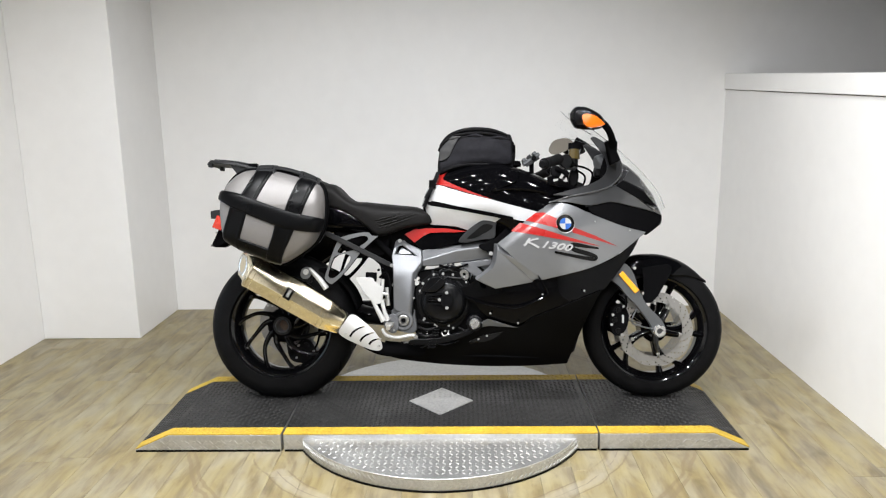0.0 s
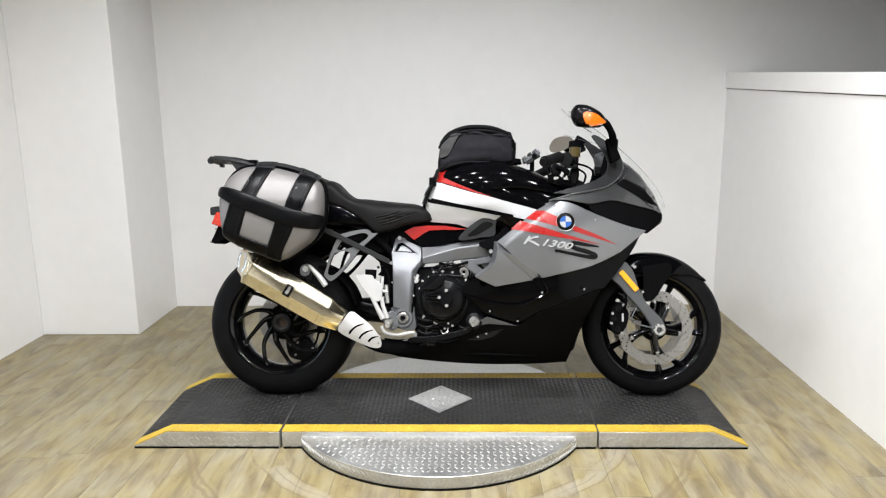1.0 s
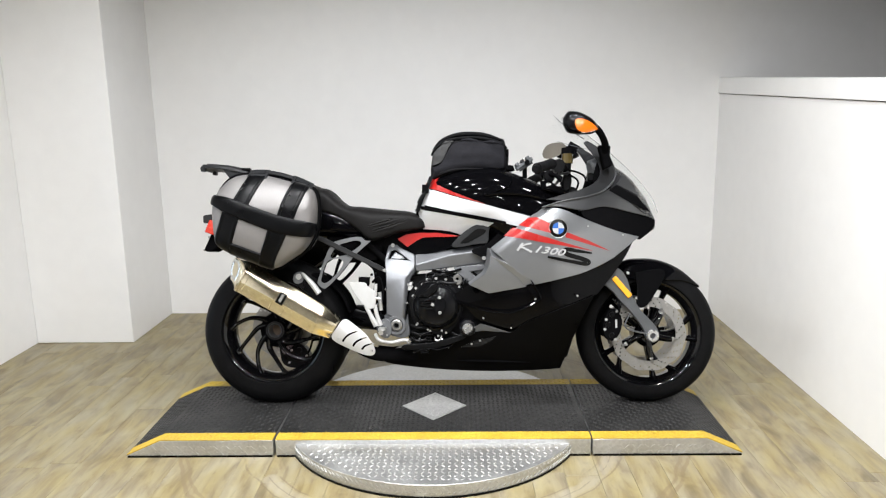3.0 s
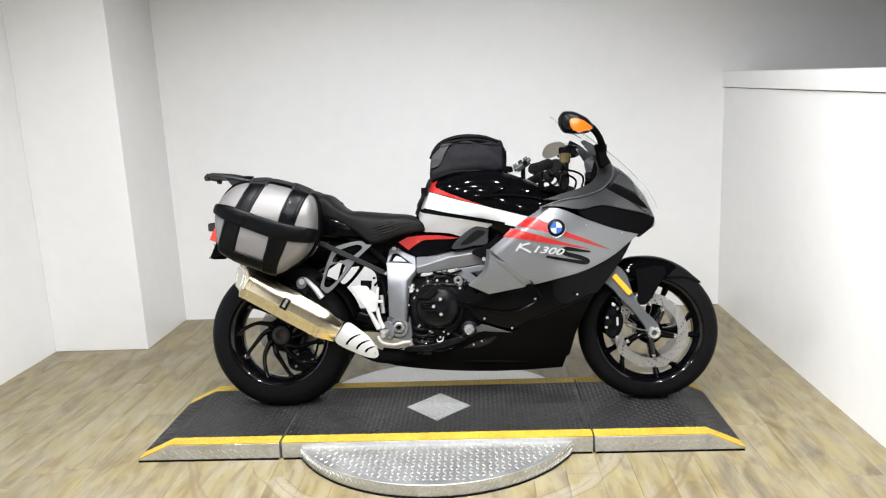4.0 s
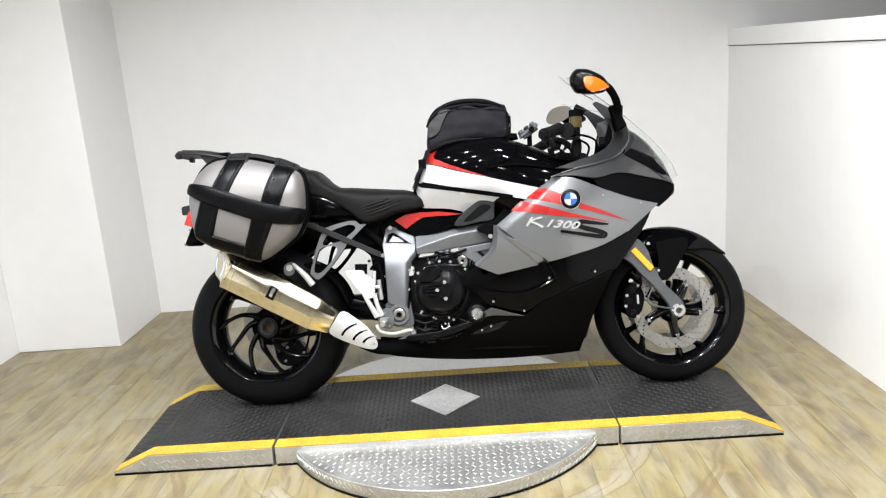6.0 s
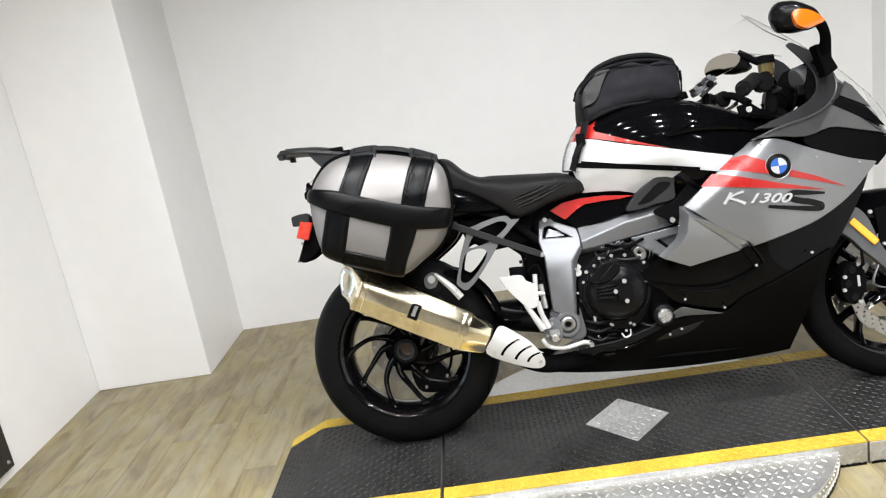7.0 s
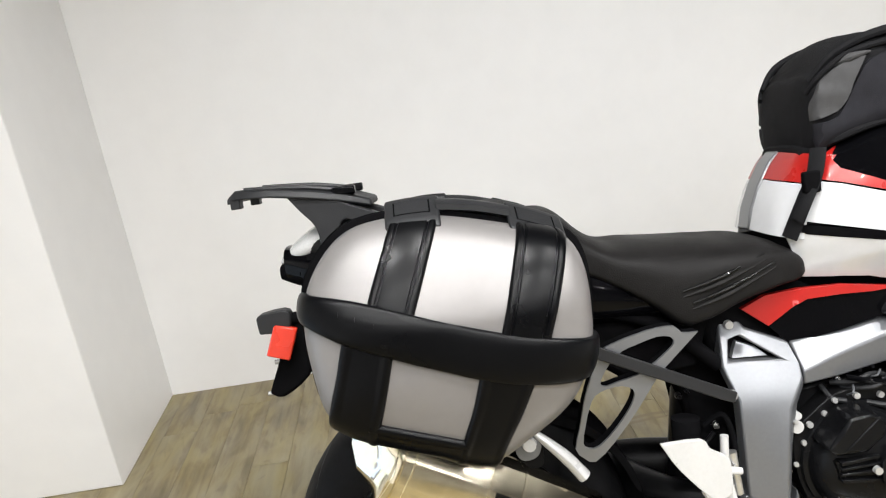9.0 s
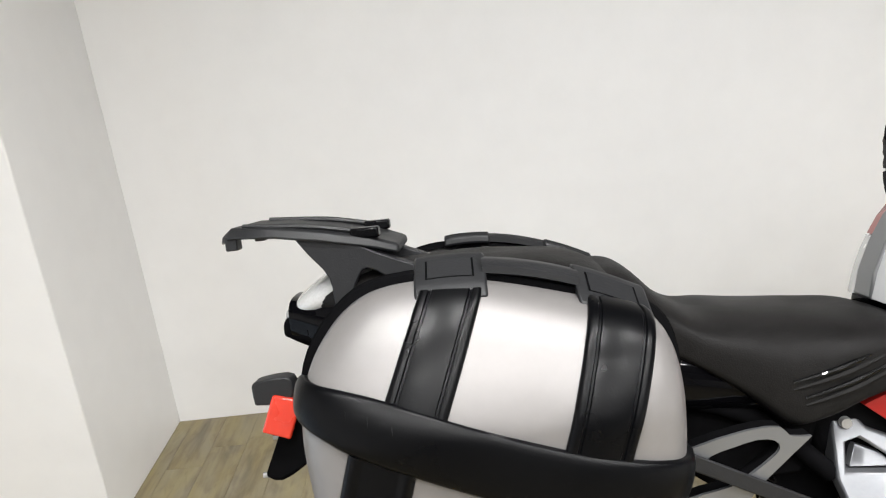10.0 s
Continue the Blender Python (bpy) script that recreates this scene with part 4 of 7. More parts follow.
for s, inner in ((-1, -0.004), (1, 0.056)):
    for rows, paint, label in ((((-0.176, 0.812), (-0.166, 0.850), (-0.154, 0.880), (-0.143, 0.900)), WHITE, "white back of the tank"), (((-0.142, 0.902), (-0.126, 0.928), (-0.110, 0.946)), RED, "red back corner of the tank")):
        wb, wr = bmesh.new(), []
        for x, z in rows:
            wr.append([wb.verts.new(q) for q in ((x - 0.005, inner if s > 0 else 0.004, z + 0.001), (x - 0.004, s * 0.060, z - 0.001), (x + 0.002, s * 0.088, z - 0.003), (x + 0.014, s * 0.107, z - 0.006), (x + 0.034, s * 0.120, z - 0.010), (x + 0.036, s * 0.106, z - 0.014), (x + 0.014, s * 0.080, z - 0.010), (x + 0.010, inner if s > 0 else 0.004, z - 0.008))])
        skin(wb, wr)
        mp("tank_back_panel", wb, paint, label)
for s in (-1, 1):
    mp("tank_scoop", panel(rounded([(0.165, 0.958), (0.165, 0.958), (0.235, 0.945), (0.235, 0.945), (0.215, 0.900), (0.135, 0.868), (0.115, 0.872), (0.150, 0.915)], 3), tank_half, 0.010, 0.03, side=s, proud=0.009), GLOSS, "gloss black tank scoop", 0.005)
    mp("tank_rim", tube([(0.12, s * (tank_half(0.12, 0.865) + 0.004), 0.865), (0.22, s * (tank_half(0.22, 0.872) + 0.005), 0.872), (0.34, s * (tank_half(0.34, 0.855) + 0.004), 0.855), (0.44, s * (tank_half(0.44, 0.82) + 0.003), 0.820)], [0.004, 0.009, 0.009, 0.005], 8), GLOSS, "raised tank edge")
mp("tank_filler", rod((0.20, 0, 0.985), (0.20, 0, 1.005), 0.05, 0.045, 32), MATTE, "black fuel filler cap")

# seat
seat_bm, seat_half = body([(-0.60, 0.81, 0.915, 0.115), (-0.55, 0.80, 0.906, 0.128), (-0.505, 0.786, 0.862, 0.130), (-0.47, 0.766, 0.839, 0.136), (-0.41, 0.722, 0.832, 0.146), (-0.365, 0.684, 0.827, 0.150), (-0.325, 0.688, 0.823, 0.150), (-0.26, 0.712, 0.816, 0.146), (-0.19, 0.726, 0.806, 0.130), (-0.145, 0.733, 0.784, 0.112), (-0.118, 0.744, 0.760, 0.075)], 2.8, steps=7, segs=48, low=9)
seat = mp("rider_seat", seat_bm, SEATV, "black vinyl rider seat")
for pts in ([(-0.365, 0.749), (-0.297, 0.765), (-0.216, 0.790)], [(-0.350, 0.727), (-0.284, 0.745), (-0.200, 0.774)]):
    mp("seat_groove", tube([(x, -seat_half(x, z) - 0.0005, z) for x, z in pts], [0.002, 0.0042, 0.002], 8), INK, "stitched groove", parent=seat)
    mp("seat_rib", tube([(x, -seat_half(x, z - 0.010) + 0.001, z - 0.010) for x, z in pts], [0.002, 0.006, 0.002], 8), SEATV, parent=seat)
pill_bm, _ = body([(-1.00, 0.885, 0.915, 0.06), (-0.93, 0.872, 0.934, 0.085), (-0.82, 0.862, 0.944, 0.115), (-0.70, 0.850, 0.940, 0.130), (-0.60, 0.830, 0.922, 0.132), (-0.555, 0.83, 0.895, 0.115)], 2.7)
mp("passenger_seat", pill_bm, SEATV, "black vinyl passenger seat")
tail_bm, _ = body([(-1.03, 0.845, 0.905, 0.060), (-0.95, 0.80, 0.895, 0.090), (-0.80, 0.745, 0.875, 0.118), (-0.62, 0.700, 0.850, 0.128), (-0.45, 0.690, 0.800, 0.130), (-0.33, 0.69, 0.745, 0.120)], 3.0)
mp("tail_cowl", tail_bm, GLOSS, "gloss black tail cowl")

# tail: rack, lamp, plate holder, reflector
rack = mp("luggage_rack", bmesh.new(), RACKP, "black rear luggage rack")
bm = bmesh.new()
rings = []
for x, z, t, w in ((-1.108, 0.990, 0.016, 0.075), (-1.09, 1.000, 0.022, 0.088), (-1.03, 0.996, 0.022, 0.095), (-0.96, 0.984, 0.022, 0.095), (-0.90, 0.970, 0.022, 0.088), (-0.86, 0.956, 0.018, 0.075)):
    z, t = z + 0.010, t * 0.7
    rings.append([bm.verts.new(p) for p in ((x, -w, z - t / 2), (x, -w * 0.9, z + t / 2), (x, w * 0.9, z + t / 2), (x, w, z - t / 2))])
skin(bm, rings)
mp("rack_plate", bm, RACKP, bevel=0.004, parent=rack)
for s in (-1, 1):
    horn = [(-1.003, 0.996), (-1.003, 0.996), (-0.930, 0.988), (-0.930, 0.988), (-0.890, 0.965), (-0.800, 0.925), (-0.800, 0.910), (-0.863, 0.922), (-0.905, 0.944), (-0.922, 0.928), (-0.940, 0.890), (-0.955, 0.895), (-0.960, 0.936), (-0.985, 0.970)]
    mp("rack_arm", slab(rounded(horn, 3), s * 0.060, s * 0.086), RACKP, bevel=0.005, parent=rack)
    mp("rack_rail", tube([(-1.075, s * 0.070, 1.018), (-0.98, s * 0.074, 1.008), (-0.90, s * 0.070, 0.992)], [0.004, 0.006, 0.005], 8, 0.8), RACKP, parent=rack)
    mp("rack_clip", box((-0.925, s * 0.070 - 0.012, 0.985), (-0.885, s * 0.070 + 0.012, 1.000)), CASEBLK, bevel=0.003, parent=rack)
    mp("rack_hook", box((-1.100, s * 0.070 - 0.012, 0.986), (-1.083, s * 0.070 + 0.012, 1.006)), RACKP, bevel=0.002, parent=rack)
bm, _ = body([(-1.040, 0.872, 0.888, 0.036), (-1.010, 0.872, 0.914, 0.060), (-0.965, 0.875, 0.940, 0.070), (-0.905, 0.87, 0.946, 0.066)], 2.2)
mp("tail_lamp", bm, LENS, "clear white tail lamp lens")
bm, _ = body([(-1.044, 0.846, 0.874, 0.042), (-1.012, 0.832, 0.892, 0.066), (-0.965, 0.818, 0.906, 0.080), (-0.905, 0.79, 0.912, 0.088)], 3.0)
mp("tail_lamp_base", bm, MATTE)
holder = mp("plate_holder", slab(rounded([(-0.985, 0.790), (-0.985, 0.790), (-1.040, 0.775), (-1.065, 0.715), (-1.095, 0.650), (-1.095, 0.650), (-1.070, 0.640), (-1.020, 0.672), (-0.995, 0.720)], 3), -0.06, 0.06), MATTE, "black number plate holder", 0.005)
mp("side_reflector", slab([(-1.060, 0.778), (-1.020, 0.768), (-1.042, 0.712), (-1.082, 0.726)], -0.078, -0.090), REDLENS, "red side reflector", 0.003, parent=holder)
mp("turn_signal", slab(rounded([(-1.088, 0.764), (-1.088, 0.764), (-1.090, 0.790), (-1.082, 0.798), (-1.042, 0.802), (-1.030, 0.792), (-1.034, 0.768), (-1.044, 0.762)], 2), -0.054, -0.084), RACKP, "black turn signal", 0.005, parent=holder)
mp("stalk", tube([(-1.00, -0.05, 0.780), (-1.055, -0.066, 0.782)], 0.011, 10, smooth=2), MATTE, parent=holder)
for z, x in ((0.704, -1.072), (0.648, -1.094)):
    mp("bolt", rod((x - 0.006, -0.05, z), (x + 0.01, -0.05, z), 0.0045, 0.0045, 10), STEEL, parent=holder)

# main frame
def mirrored(name, fn, material, label="", bevel=0.0):
    for s in (-1, 1):
        mp(name, fn(s), material, label, bevel)


def frame_half(x, z):
    """How far out the frame's face lies: it leans in to the tank above and towards the steering head."""
    lean = 0.62 * min(max((0.02 - x) / 0.22, 0), 1) * max(0, z - 0.55)
    return 0.154 - 0.09 * max(0, min(x + 0.17, 0.3)) - lean


c = [(-0.283, 0.677, -0.004), (-0.258, 0.679, -0.004), (-0.243, 0.655, 0.0), (-0.178, 0.625, -0.006), (-0.174, 0.592, 0.003), (-0.173, 0.555, -0.012), (-0.190, 0.528, -0.006), (-0.205, 0.457, -0.004), (-0.217, 0.346, -0.004), (-0.290, 0.378, 0.004), (-0.291, 0.492, 0.006), (-0.292, 0.552, 0.008), (-0.297, 0.580, 0.0), (-0.301, 0.600, 0.0), (-0.290, 0.657, 0.0)]
h = [(-0.277, 0.641, 0.0), (-0.259, 0.645, 0.0), (-0.198, 0.600, 0.0), (-0.288, 0.607, 0.0)]
k1, k2, m1, m2 = (-0.232, 0.577, 0.003), (-0.174, 0.573, 0.002), (-0.210, 0.527, 0.012), (-0.226, 0.352, 0.006)
casting = [(c[0], c[1], c[2], h[1], h[0]), (c[2], c[3], h[2], h[1]), (c[3], c[4], k2, k1, h[2]), (h[2], k1, c[12], c[13], h[3]), (h[0], h[3], c[13], c[14]), (c[14], c[0], h[0]), (c[12], k1, k2, m1, c[11]), (k2, c[5], c[6], m1), (m1, c[6], c[7], c[8], m2), (c[11], m1, m2, c[9], c[10])]
tops = [(-0.174, 0.624, -0.008), (-0.083, 0.638, -0.022), (0.022, 0.652, -0.020), (0.165, 0.674, -0.018)]
ridge = [(-0.171, 0.580, 0.003), (-0.096, 0.602, 0.002), (-0.030, 0.621, 0.003), (0.070, 0.634, 0.0), (0.165, 0.642, 0.0)]
under = [(-0.170, 0.556, -0.012), (-0.103, 0.559, -0.016), (-0.010, 0.572, -0.016), (0.110, 0.588, -0.014), (0.165, 0.593, -0.014)]
spar = [(tops[0], tops[1], ridge[1], ridge[0]), (tops[1], tops[2], ridge[3], ridge[2], ridge[1]), (tops[2], tops[3], ridge[4], ridge[3])]
spar += [(ridge[k], ridge[k + 1], under[k + 1], under[k]) for k in range(4)]
for s in (-1, 1):
    fr = mp("frame_casting", faceted(casting, frame_half, 0.035, s), FRAME, "cast silver aluminium frame casting", 0.0035)
    mp("frame_beam", faceted(spar, frame_half, 0.035, s), FRAME, "silver aluminium frame beam with a crease", 0.0035)
    mp("frame_recess", panel([(-0.284, 0.650), (-0.252, 0.650), (-0.190, 0.596), (-0.294, 0.600)], lambda x, z: frame_half(x, z) - 0.026, 0.004, side=s), MATTE, parent=fr)
    mp("frame_boss", panel([(-0.278, 0.609), (-0.262, 0.634), (-0.232, 0.622), (-0.216, 0.606)], lambda x, z: frame_half(x, z) - 0.012, 0.014, side=s), FRAME, bevel=0.004, parent=fr)
    pivot = mp("swingarm_plate", slab(rounded([(-0.300, 0.372), (-0.268, 0.376), (-0.214, 0.350), (-0.205, 0.378), (-0.199, 0.340), (-0.195, 0.295), (-0.215, 0.280), (-0.260, 0.286), (-0.288, 0.305)], 3), s * 0.118, s * 0.152), FORK, "dark grey swingarm pivot plate", 0.006)
    mp("pivot_ring", lathe([(0.026, s * 0.150), (0.041, s * 0.150), (0.041, s * 0.157), (0.038, s * 0.160), (0.028, s * 0.160), (0.026, s * 0.156)], (-0.249, 0, 0.332), 36), FRAME, "raised ring round the pivot", parent=pivot)
    mp("pivot_cap", lathe([(0.009, s * 0.152), (0.024, s * 0.152), (0.024, s * 0.162), (0.019, s * 0.166), (0.012, s * 0.166), (0.009, s * 0.160)], (-0.249, 0, 0.332), 32), DISC, "bare alloy pivot tube", parent=pivot)
    mp("pivot_bolt", rod((-0.249, s * 0.150, 0.332), (-0.249, s * 0.158, 0.332), 0.009, 0.008, 6), MATTE, parent=pivot)
for q in ((-0.271, -0.083, 0.664), (-0.298, -0.146, 0.560)):
    bolt(q, 0.012, 0.008)
for s in (-1, 1):
    arm = mp("engine_bracket", ring_slab([(-0.008, 0.562), (-0.014, 0.570), (0.155, 0.590), (0.150, 0.546), (0.132, 0.520), (0.086, 0.484), (0.042, 0.516), (0.000, 0.546)], [[(0.058, 0.552), (0.138, 0.564), (0.128, 0.536), (0.104, 0.508)]], s * 0.110, s * 0.134), FRAME, "silver engine bracket", 0.004)
    mp("bracket_web", slab([(0.056, 0.554), (0.142, 0.566), (0.130, 0.534), (0.104, 0.506)], s * 0.105, s * 0.116), FRAME, parent=arm)
    # black strip laid on the web as the shade along the hole's edge
    mp("bracket_shade", slab([(0.056, 0.553), (0.070, 0.556), (0.114, 0.514), (0.104, 0.506)], s * 0.116, s * 0.121), INK, parent=arm)
    knob = mp("fairing_bracket", slab(rounded([(0.064, 0.640), (0.074, 0.648), (0.100, 0.656), (0.140, 0.678), (0.190, 0.726), (0.215, 0.720), (0.190, 0.670), (0.148, 0.634), (0.134, 0.602), (0.112, 0.596), (0.100, 0.614), (0.072, 0.628)], 3), s * 0.120, s * 0.147), MATTE, "black plastic fairing bracket", 0.006)
    mp("bolt", rod((0.114, s * 0.145, 0.608), (0.114, s * 0.154, 0.608), 0.009, 0.008, 14), STEEL, parent=knob)

# rear subframe plates
sub = [(-0.506, 0.679), (-0.433, 0.697), (-0.391, 0.698), (-0.379, 0.685), (-0.352, 0.683), (-0.352, 0.683), (-0.410, 0.632), (-0.430, 0.611), (-0.465, 0.565), (-0.509, 0.515), (-0.545, 0.485), (-0.564, 0.494), (-0.576, 0.511), (-0.565, 0.547), (-0.554, 0.587), (-0.539, 0.625), (-0.522, 0.661)]
h1 = [(-0.480, 0.668), (-0.454, 0.676), (-0.421, 0.684), (-0.399, 0.681), (-0.393, 0.670), (-0.404, 0.658), (-0.432, 0.638), (-0.459, 0.624), (-0.492, 0.617), (-0.512, 0.612), (-0.522, 0.617), (-0.517, 0.630), (-0.502, 0.651)]
h2 = [(-0.534, 0.598), (-0.513, 0.607), (-0.487, 0.609), (-0.470, 0.601), (-0.468, 0.588), (-0.480, 0.566), (-0.507, 0.535), (-0.535, 0.511), (-0.553, 0.509), (-0.562, 0.520), (-0.554, 0.553), (-0.545, 0.579)]
for s in (-1, 1):
    web = mp("subframe_plate", ring_slab(rounded(sub, 2), [rounded(h1, 2), rounded(h2, 2)], s * 0.140, s * 0.161), MATTE, "black cast subframe plate")
    mp("subframe_face", ring_slab(rounded(sub, 2), [rounded(h1, 2), rounded(h2, 2)], s * 0.1615, s * 0.167), SILVER, "machined silver face", parent=web)
mirrored("subframe_rail", lambda s: tube([(-0.30, s * 0.10, 0.60), (-0.42, s * 0.105, 0.70), (-0.62, s * 0.11, 0.76), (-0.90, s * 0.09, 0.84)], 0.014, 10), MATTE)
mp("support_strut", slab([(-0.300, 0.574), (-0.306, 0.556), (-0.330, 0.566), (-0.575, 0.688), (-0.575, 0.706), (-0.552, 0.700)], -0.172, -0.178), RACKP, "black flat support strut", 0.002)
mp("inner_guard", slab([(-0.48, 0.66), (-0.30, 0.69), (-0.24, 0.66), (-0.24, 0.40), (-0.34, 0.42), (-0.36, 0.56)], -0.055, 0.055), MATTE, bevel=0.01)
mp("battery_box", slab([(-0.56, 0.720), (-0.30, 0.700), (-0.33, 0.600), (-0.46, 0.590), (-0.53, 0.640)], -0.095, 0.095), MATTE, "black box under the seat", 0.012)
mp("air_box", slab([(-0.34, 0.740), (-0.16, 0.735), (0.10, 0.700), (0.10, 0.600), (-0.16, 0.590), (-0.30, 0.600)], -0.080, 0.080), MATTE, "black air box under the tank", 0.012)
mp("shock_absorber", tube([(-0.30, 0, 0.62), (-0.34, 0, 0.35)], 0.045, 16, smooth=2), ENGINE)
mp("swingarm", tube([(-0.25, 0.06, 0.335), (-0.45, 0.11, 0.345), (-0.62, 0.13, 0.32), (-0.785, 0.10, 0.300)], [0.05, 0.045, 0.045, 0.06], 12, 1.2), ENGINE, "black single-sided swingarm")
mp("swingarm_cross", tube([(-0.27, -0.10, 0.33), (-0.40, -0.04, 0.345), (-0.48, 0.08, 0.35)], [0.035, 0.035, 0.04], 12), ENGINE)
mp("rear_hugger", slab(rounded([(-0.60, 0.548), (-0.53, 0.510), (-0.480, 0.452), (-0.452, 0.385), (-0.462, 0.380), (-0.492, 0.445), (-0.545, 0.500), (-0.62, 0.535)], 3), -0.08, 0.08), MATTE, "black rear hugger", 0.004)
mp("caliper_carrier", tube([(-0.790, 0.0, 0.245), (-0.772, -0.004, 0.222), (-0.752, 0.0, 0.196)], [0.011, 0.008, 0.010], 8), ALLOY, "bare alloy carrier")
mp("drive_hose", tube([(-0.45, 0.02, 0.32), (-0.55, 0.0, 0.27), (-0.64, 0.03, 0.25)], 0.006, 8), MATTE)

# exhaust
A, B = Vector((-0.886, -0.170, 0.541)), Vector((-0.482, -0.140, 0.303))
ax = (B - A).normalized()
up = Vector((0, 0, 1)) - ax * ax.z
up.normalize()
sd = ax.cross(up)


_ring = [(0.40, 1.0), (0.55, 0.96), (0.76, 0.76), (0.93, 0.48), (0.98, 0.34), (1.0, 0.10), (0.99, -0.20), (0.94, -0.36), (0.60, -0.92), (0.46, -1.0)]
FACETS = rounded(_ring + [(-v, u) for v, u in reversed(_ring)], 2)


def oval_ring(bm, t, hz, hy, shift=0.0, slant=0.0, toe=0.0):
    c = A + ax * t + up * shift
    return [bm.verts.new(c + up * hz * u + sd * hy * v + ax * (slant * hz * u + toe * hy * v * near)) for v, u in FACETS]


def sleeve(stations):
    """A faceted tube along the silencer. Stations: place along it, half height, half width, lift, slant, toe-out of the end."""
    bm = bmesh.new()
    skin(bm, [oval_ring(bm, *st) for st in stations])
    return bm


near = -1 if sd.y > 0 else 1
muffler = mp("muffler", sleeve([(0.0, 0.066, 0.052), (0.006, 0.0670, 0.0535), (0.20, 0.0655, 0.0530, 0.0), (0.360, 0.0630, 0.052, 0.0), (0.374, 0.0610, 0.050, 0.0), (0.436, 0.0470, 0.043, 0.002), (0.444, 0.0430, 0.039, 0.002)]), TITAN, "polished gold-tinted faceted titanium silencer")
mp("end_cap", sleeve([(-0.042, 0.044, 0.034, 0.004, -0.30, 0.85), (-0.038, 0.049, 0.039, 0.004, -0.28, 0.78), (-0.004, 0.0672, 0.054, 0, 0.0, 0.16), (0.010, 0.0685, 0.0555)]), TITAN, "tapered gold end cap", parent=muffler)
mp("outlet", sleeve([(-0.0405, 0.026, 0.018, 0.004, -0.30, 0.85), (-0.0440, 0.030, 0.022, 0.004, -0.30, 0.85), (-0.0445, 0.039, 0.029, 0.004, -0.30, 0.85), (-0.039, 0.043, 0.033, 0.004, -0.30, 0.85)]), CHROME, "bright oval outlet", parent=muffler)
for t0, t1, k in ((0.160, 0.166, 0.0662), (0.216, 0.222, 0.0655), (0.342, 0.349, 0.0636), (0.360, 0.367, 0.0630)):
    mp("band", sleeve([(t0, k - 0.0008, 0.0522), (t0 + 0.001, k + 0.0008, 0.0540), (t1 - 0.001, k + 0.0008, 0.0540), (t1, k - 0.0008, 0.0522)]), TITAN, parent=muffler)
for t0 in (0.012, 0.030):
    mp("band", sleeve([(t0, 0.0662, 0.0530), (t0 + 0.001, 0.0676, 0.0544), (t0 + 0.003, 0.0676, 0.0544), (t0 + 0.004, 0.0660, 0.0530)]), TITAN, parent=muffler)
plate = mp("maker_plate", box((-0.016, -0.024, 0.0), (0.016, 0.026, 0.0022)), INK, "small black plate", 0.004, parent=muffler)
mm = Matrix.Identity(4)
for i, vec in enumerate((ax, up, sd * near)):
    for j in range(3):
        mm[j][i] = vec[j]
plate.matrix_local = Matrix.Translation(A + ax * 0.191 + sd * near * 0.0530 + up * 0.002) @ mm
mp("plate_mark", box((-0.006, -0.014, 0.002), (0.006, 0.020, 0.0032)), ALLOY, "bright bar", 0.002, parent=plate)
shield_out = rounded([(0.440, -0.050), (0.435, 0.0), (0.445, 0.046), (0.50, 0.045), (0.56, 0.033), (0.612, 0.004), (0.622, -0.022), (0.590, -0.041), (0.52, -0.051)], 4)
slots = []
for c0, hl in ((0.490, 0.034), (0.536, 0.030), (0.575, 0.023)):
    slots.append([(c0 + 0.015 * v / hl + 0.010 * (v / hl) ** 2 + d, v - 0.004) for d, v in [(-0.0045, hl * k / 4) for k in range(-4, 5)] + [(0.0045, hl * k / 4) for k in range(4, -5, -1)]])
sh = ring_slab(shield_out, slots, 0.0, 0.003)
for v in sh.verts:
    t, u, y = v.co.x, v.co.z, v.co.y
    bend = 0.050 - 5.5 * u * u - 0.10 * max(0, t - 0.50)
    v.co = A + ax * (t + 0.012) + up * (u + 0.012) + sd * near * (bend - y)
heat = mp("heat_shield", sh, PALE, "pale silver slotted heat shield")
for t, u in ((0.606, -0.012), (0.462, -0.036)):
    q = A + ax * (t + 0.012) + up * (u + 0.012) + sd * near * (0.050 - 5.5 * u * u - 0.10 * max(0, t - 0.50))
    mp("screw", rod(q, q + sd * near * 0.003, 0.006, 0.005, 12), STEEL, parent=heat)
pipe = [A + ax * 0.44, A + ax * 0.52 - up * 0.006, A + ax * 0.60 - up * 0.014, Vector((-0.30, -0.12, 0.205)), Vector((-0.15, -0.05, 0.20))]
mp("exhaust_pipe", tube(pipe, [0.032, 0.030, 0.028, 0.028, 0.03], 14), MATTE, "dark exhaust pipe")
mp("muffler_hanger", slab(rounded([(-0.664, 0.540), (-0.650, 0.552), (-0.634, 0.545), (-0.630, 0.515), (-0.636, 0.490), (-0.662, 0.496)], 3), -0.150, -0.168), ENGINE, "dark silencer hanger", 0.003)
mp("hanger_arm", tube([(-0.640, -0.170, 0.550), (-0.622, -0.172, 0.532), (-0.594, -0.174, 0.502), (-0.568, -0.174, 0.466)], [0.006, 0.010, 0.013, 0.014], 10, 0.85), PALE, "pale silver passenger peg arm")
mp("hanger_lug", slab(rounded([(-0.672, 0.545), (-0.648, 0.556), (-0.632, 0.540), (-0.640, 0.512), (-0.664, 0.506), (-0.676, 0.520)], 3), -0.160, -0.173), FRAME, "alloy silencer lug", 0.004)
bolt((-0.653, -0.172, 0.535), 0.018, 0.010, material=PALE)
bolt((-0.573, -0.178, 0.474), 0.007, 0.005)

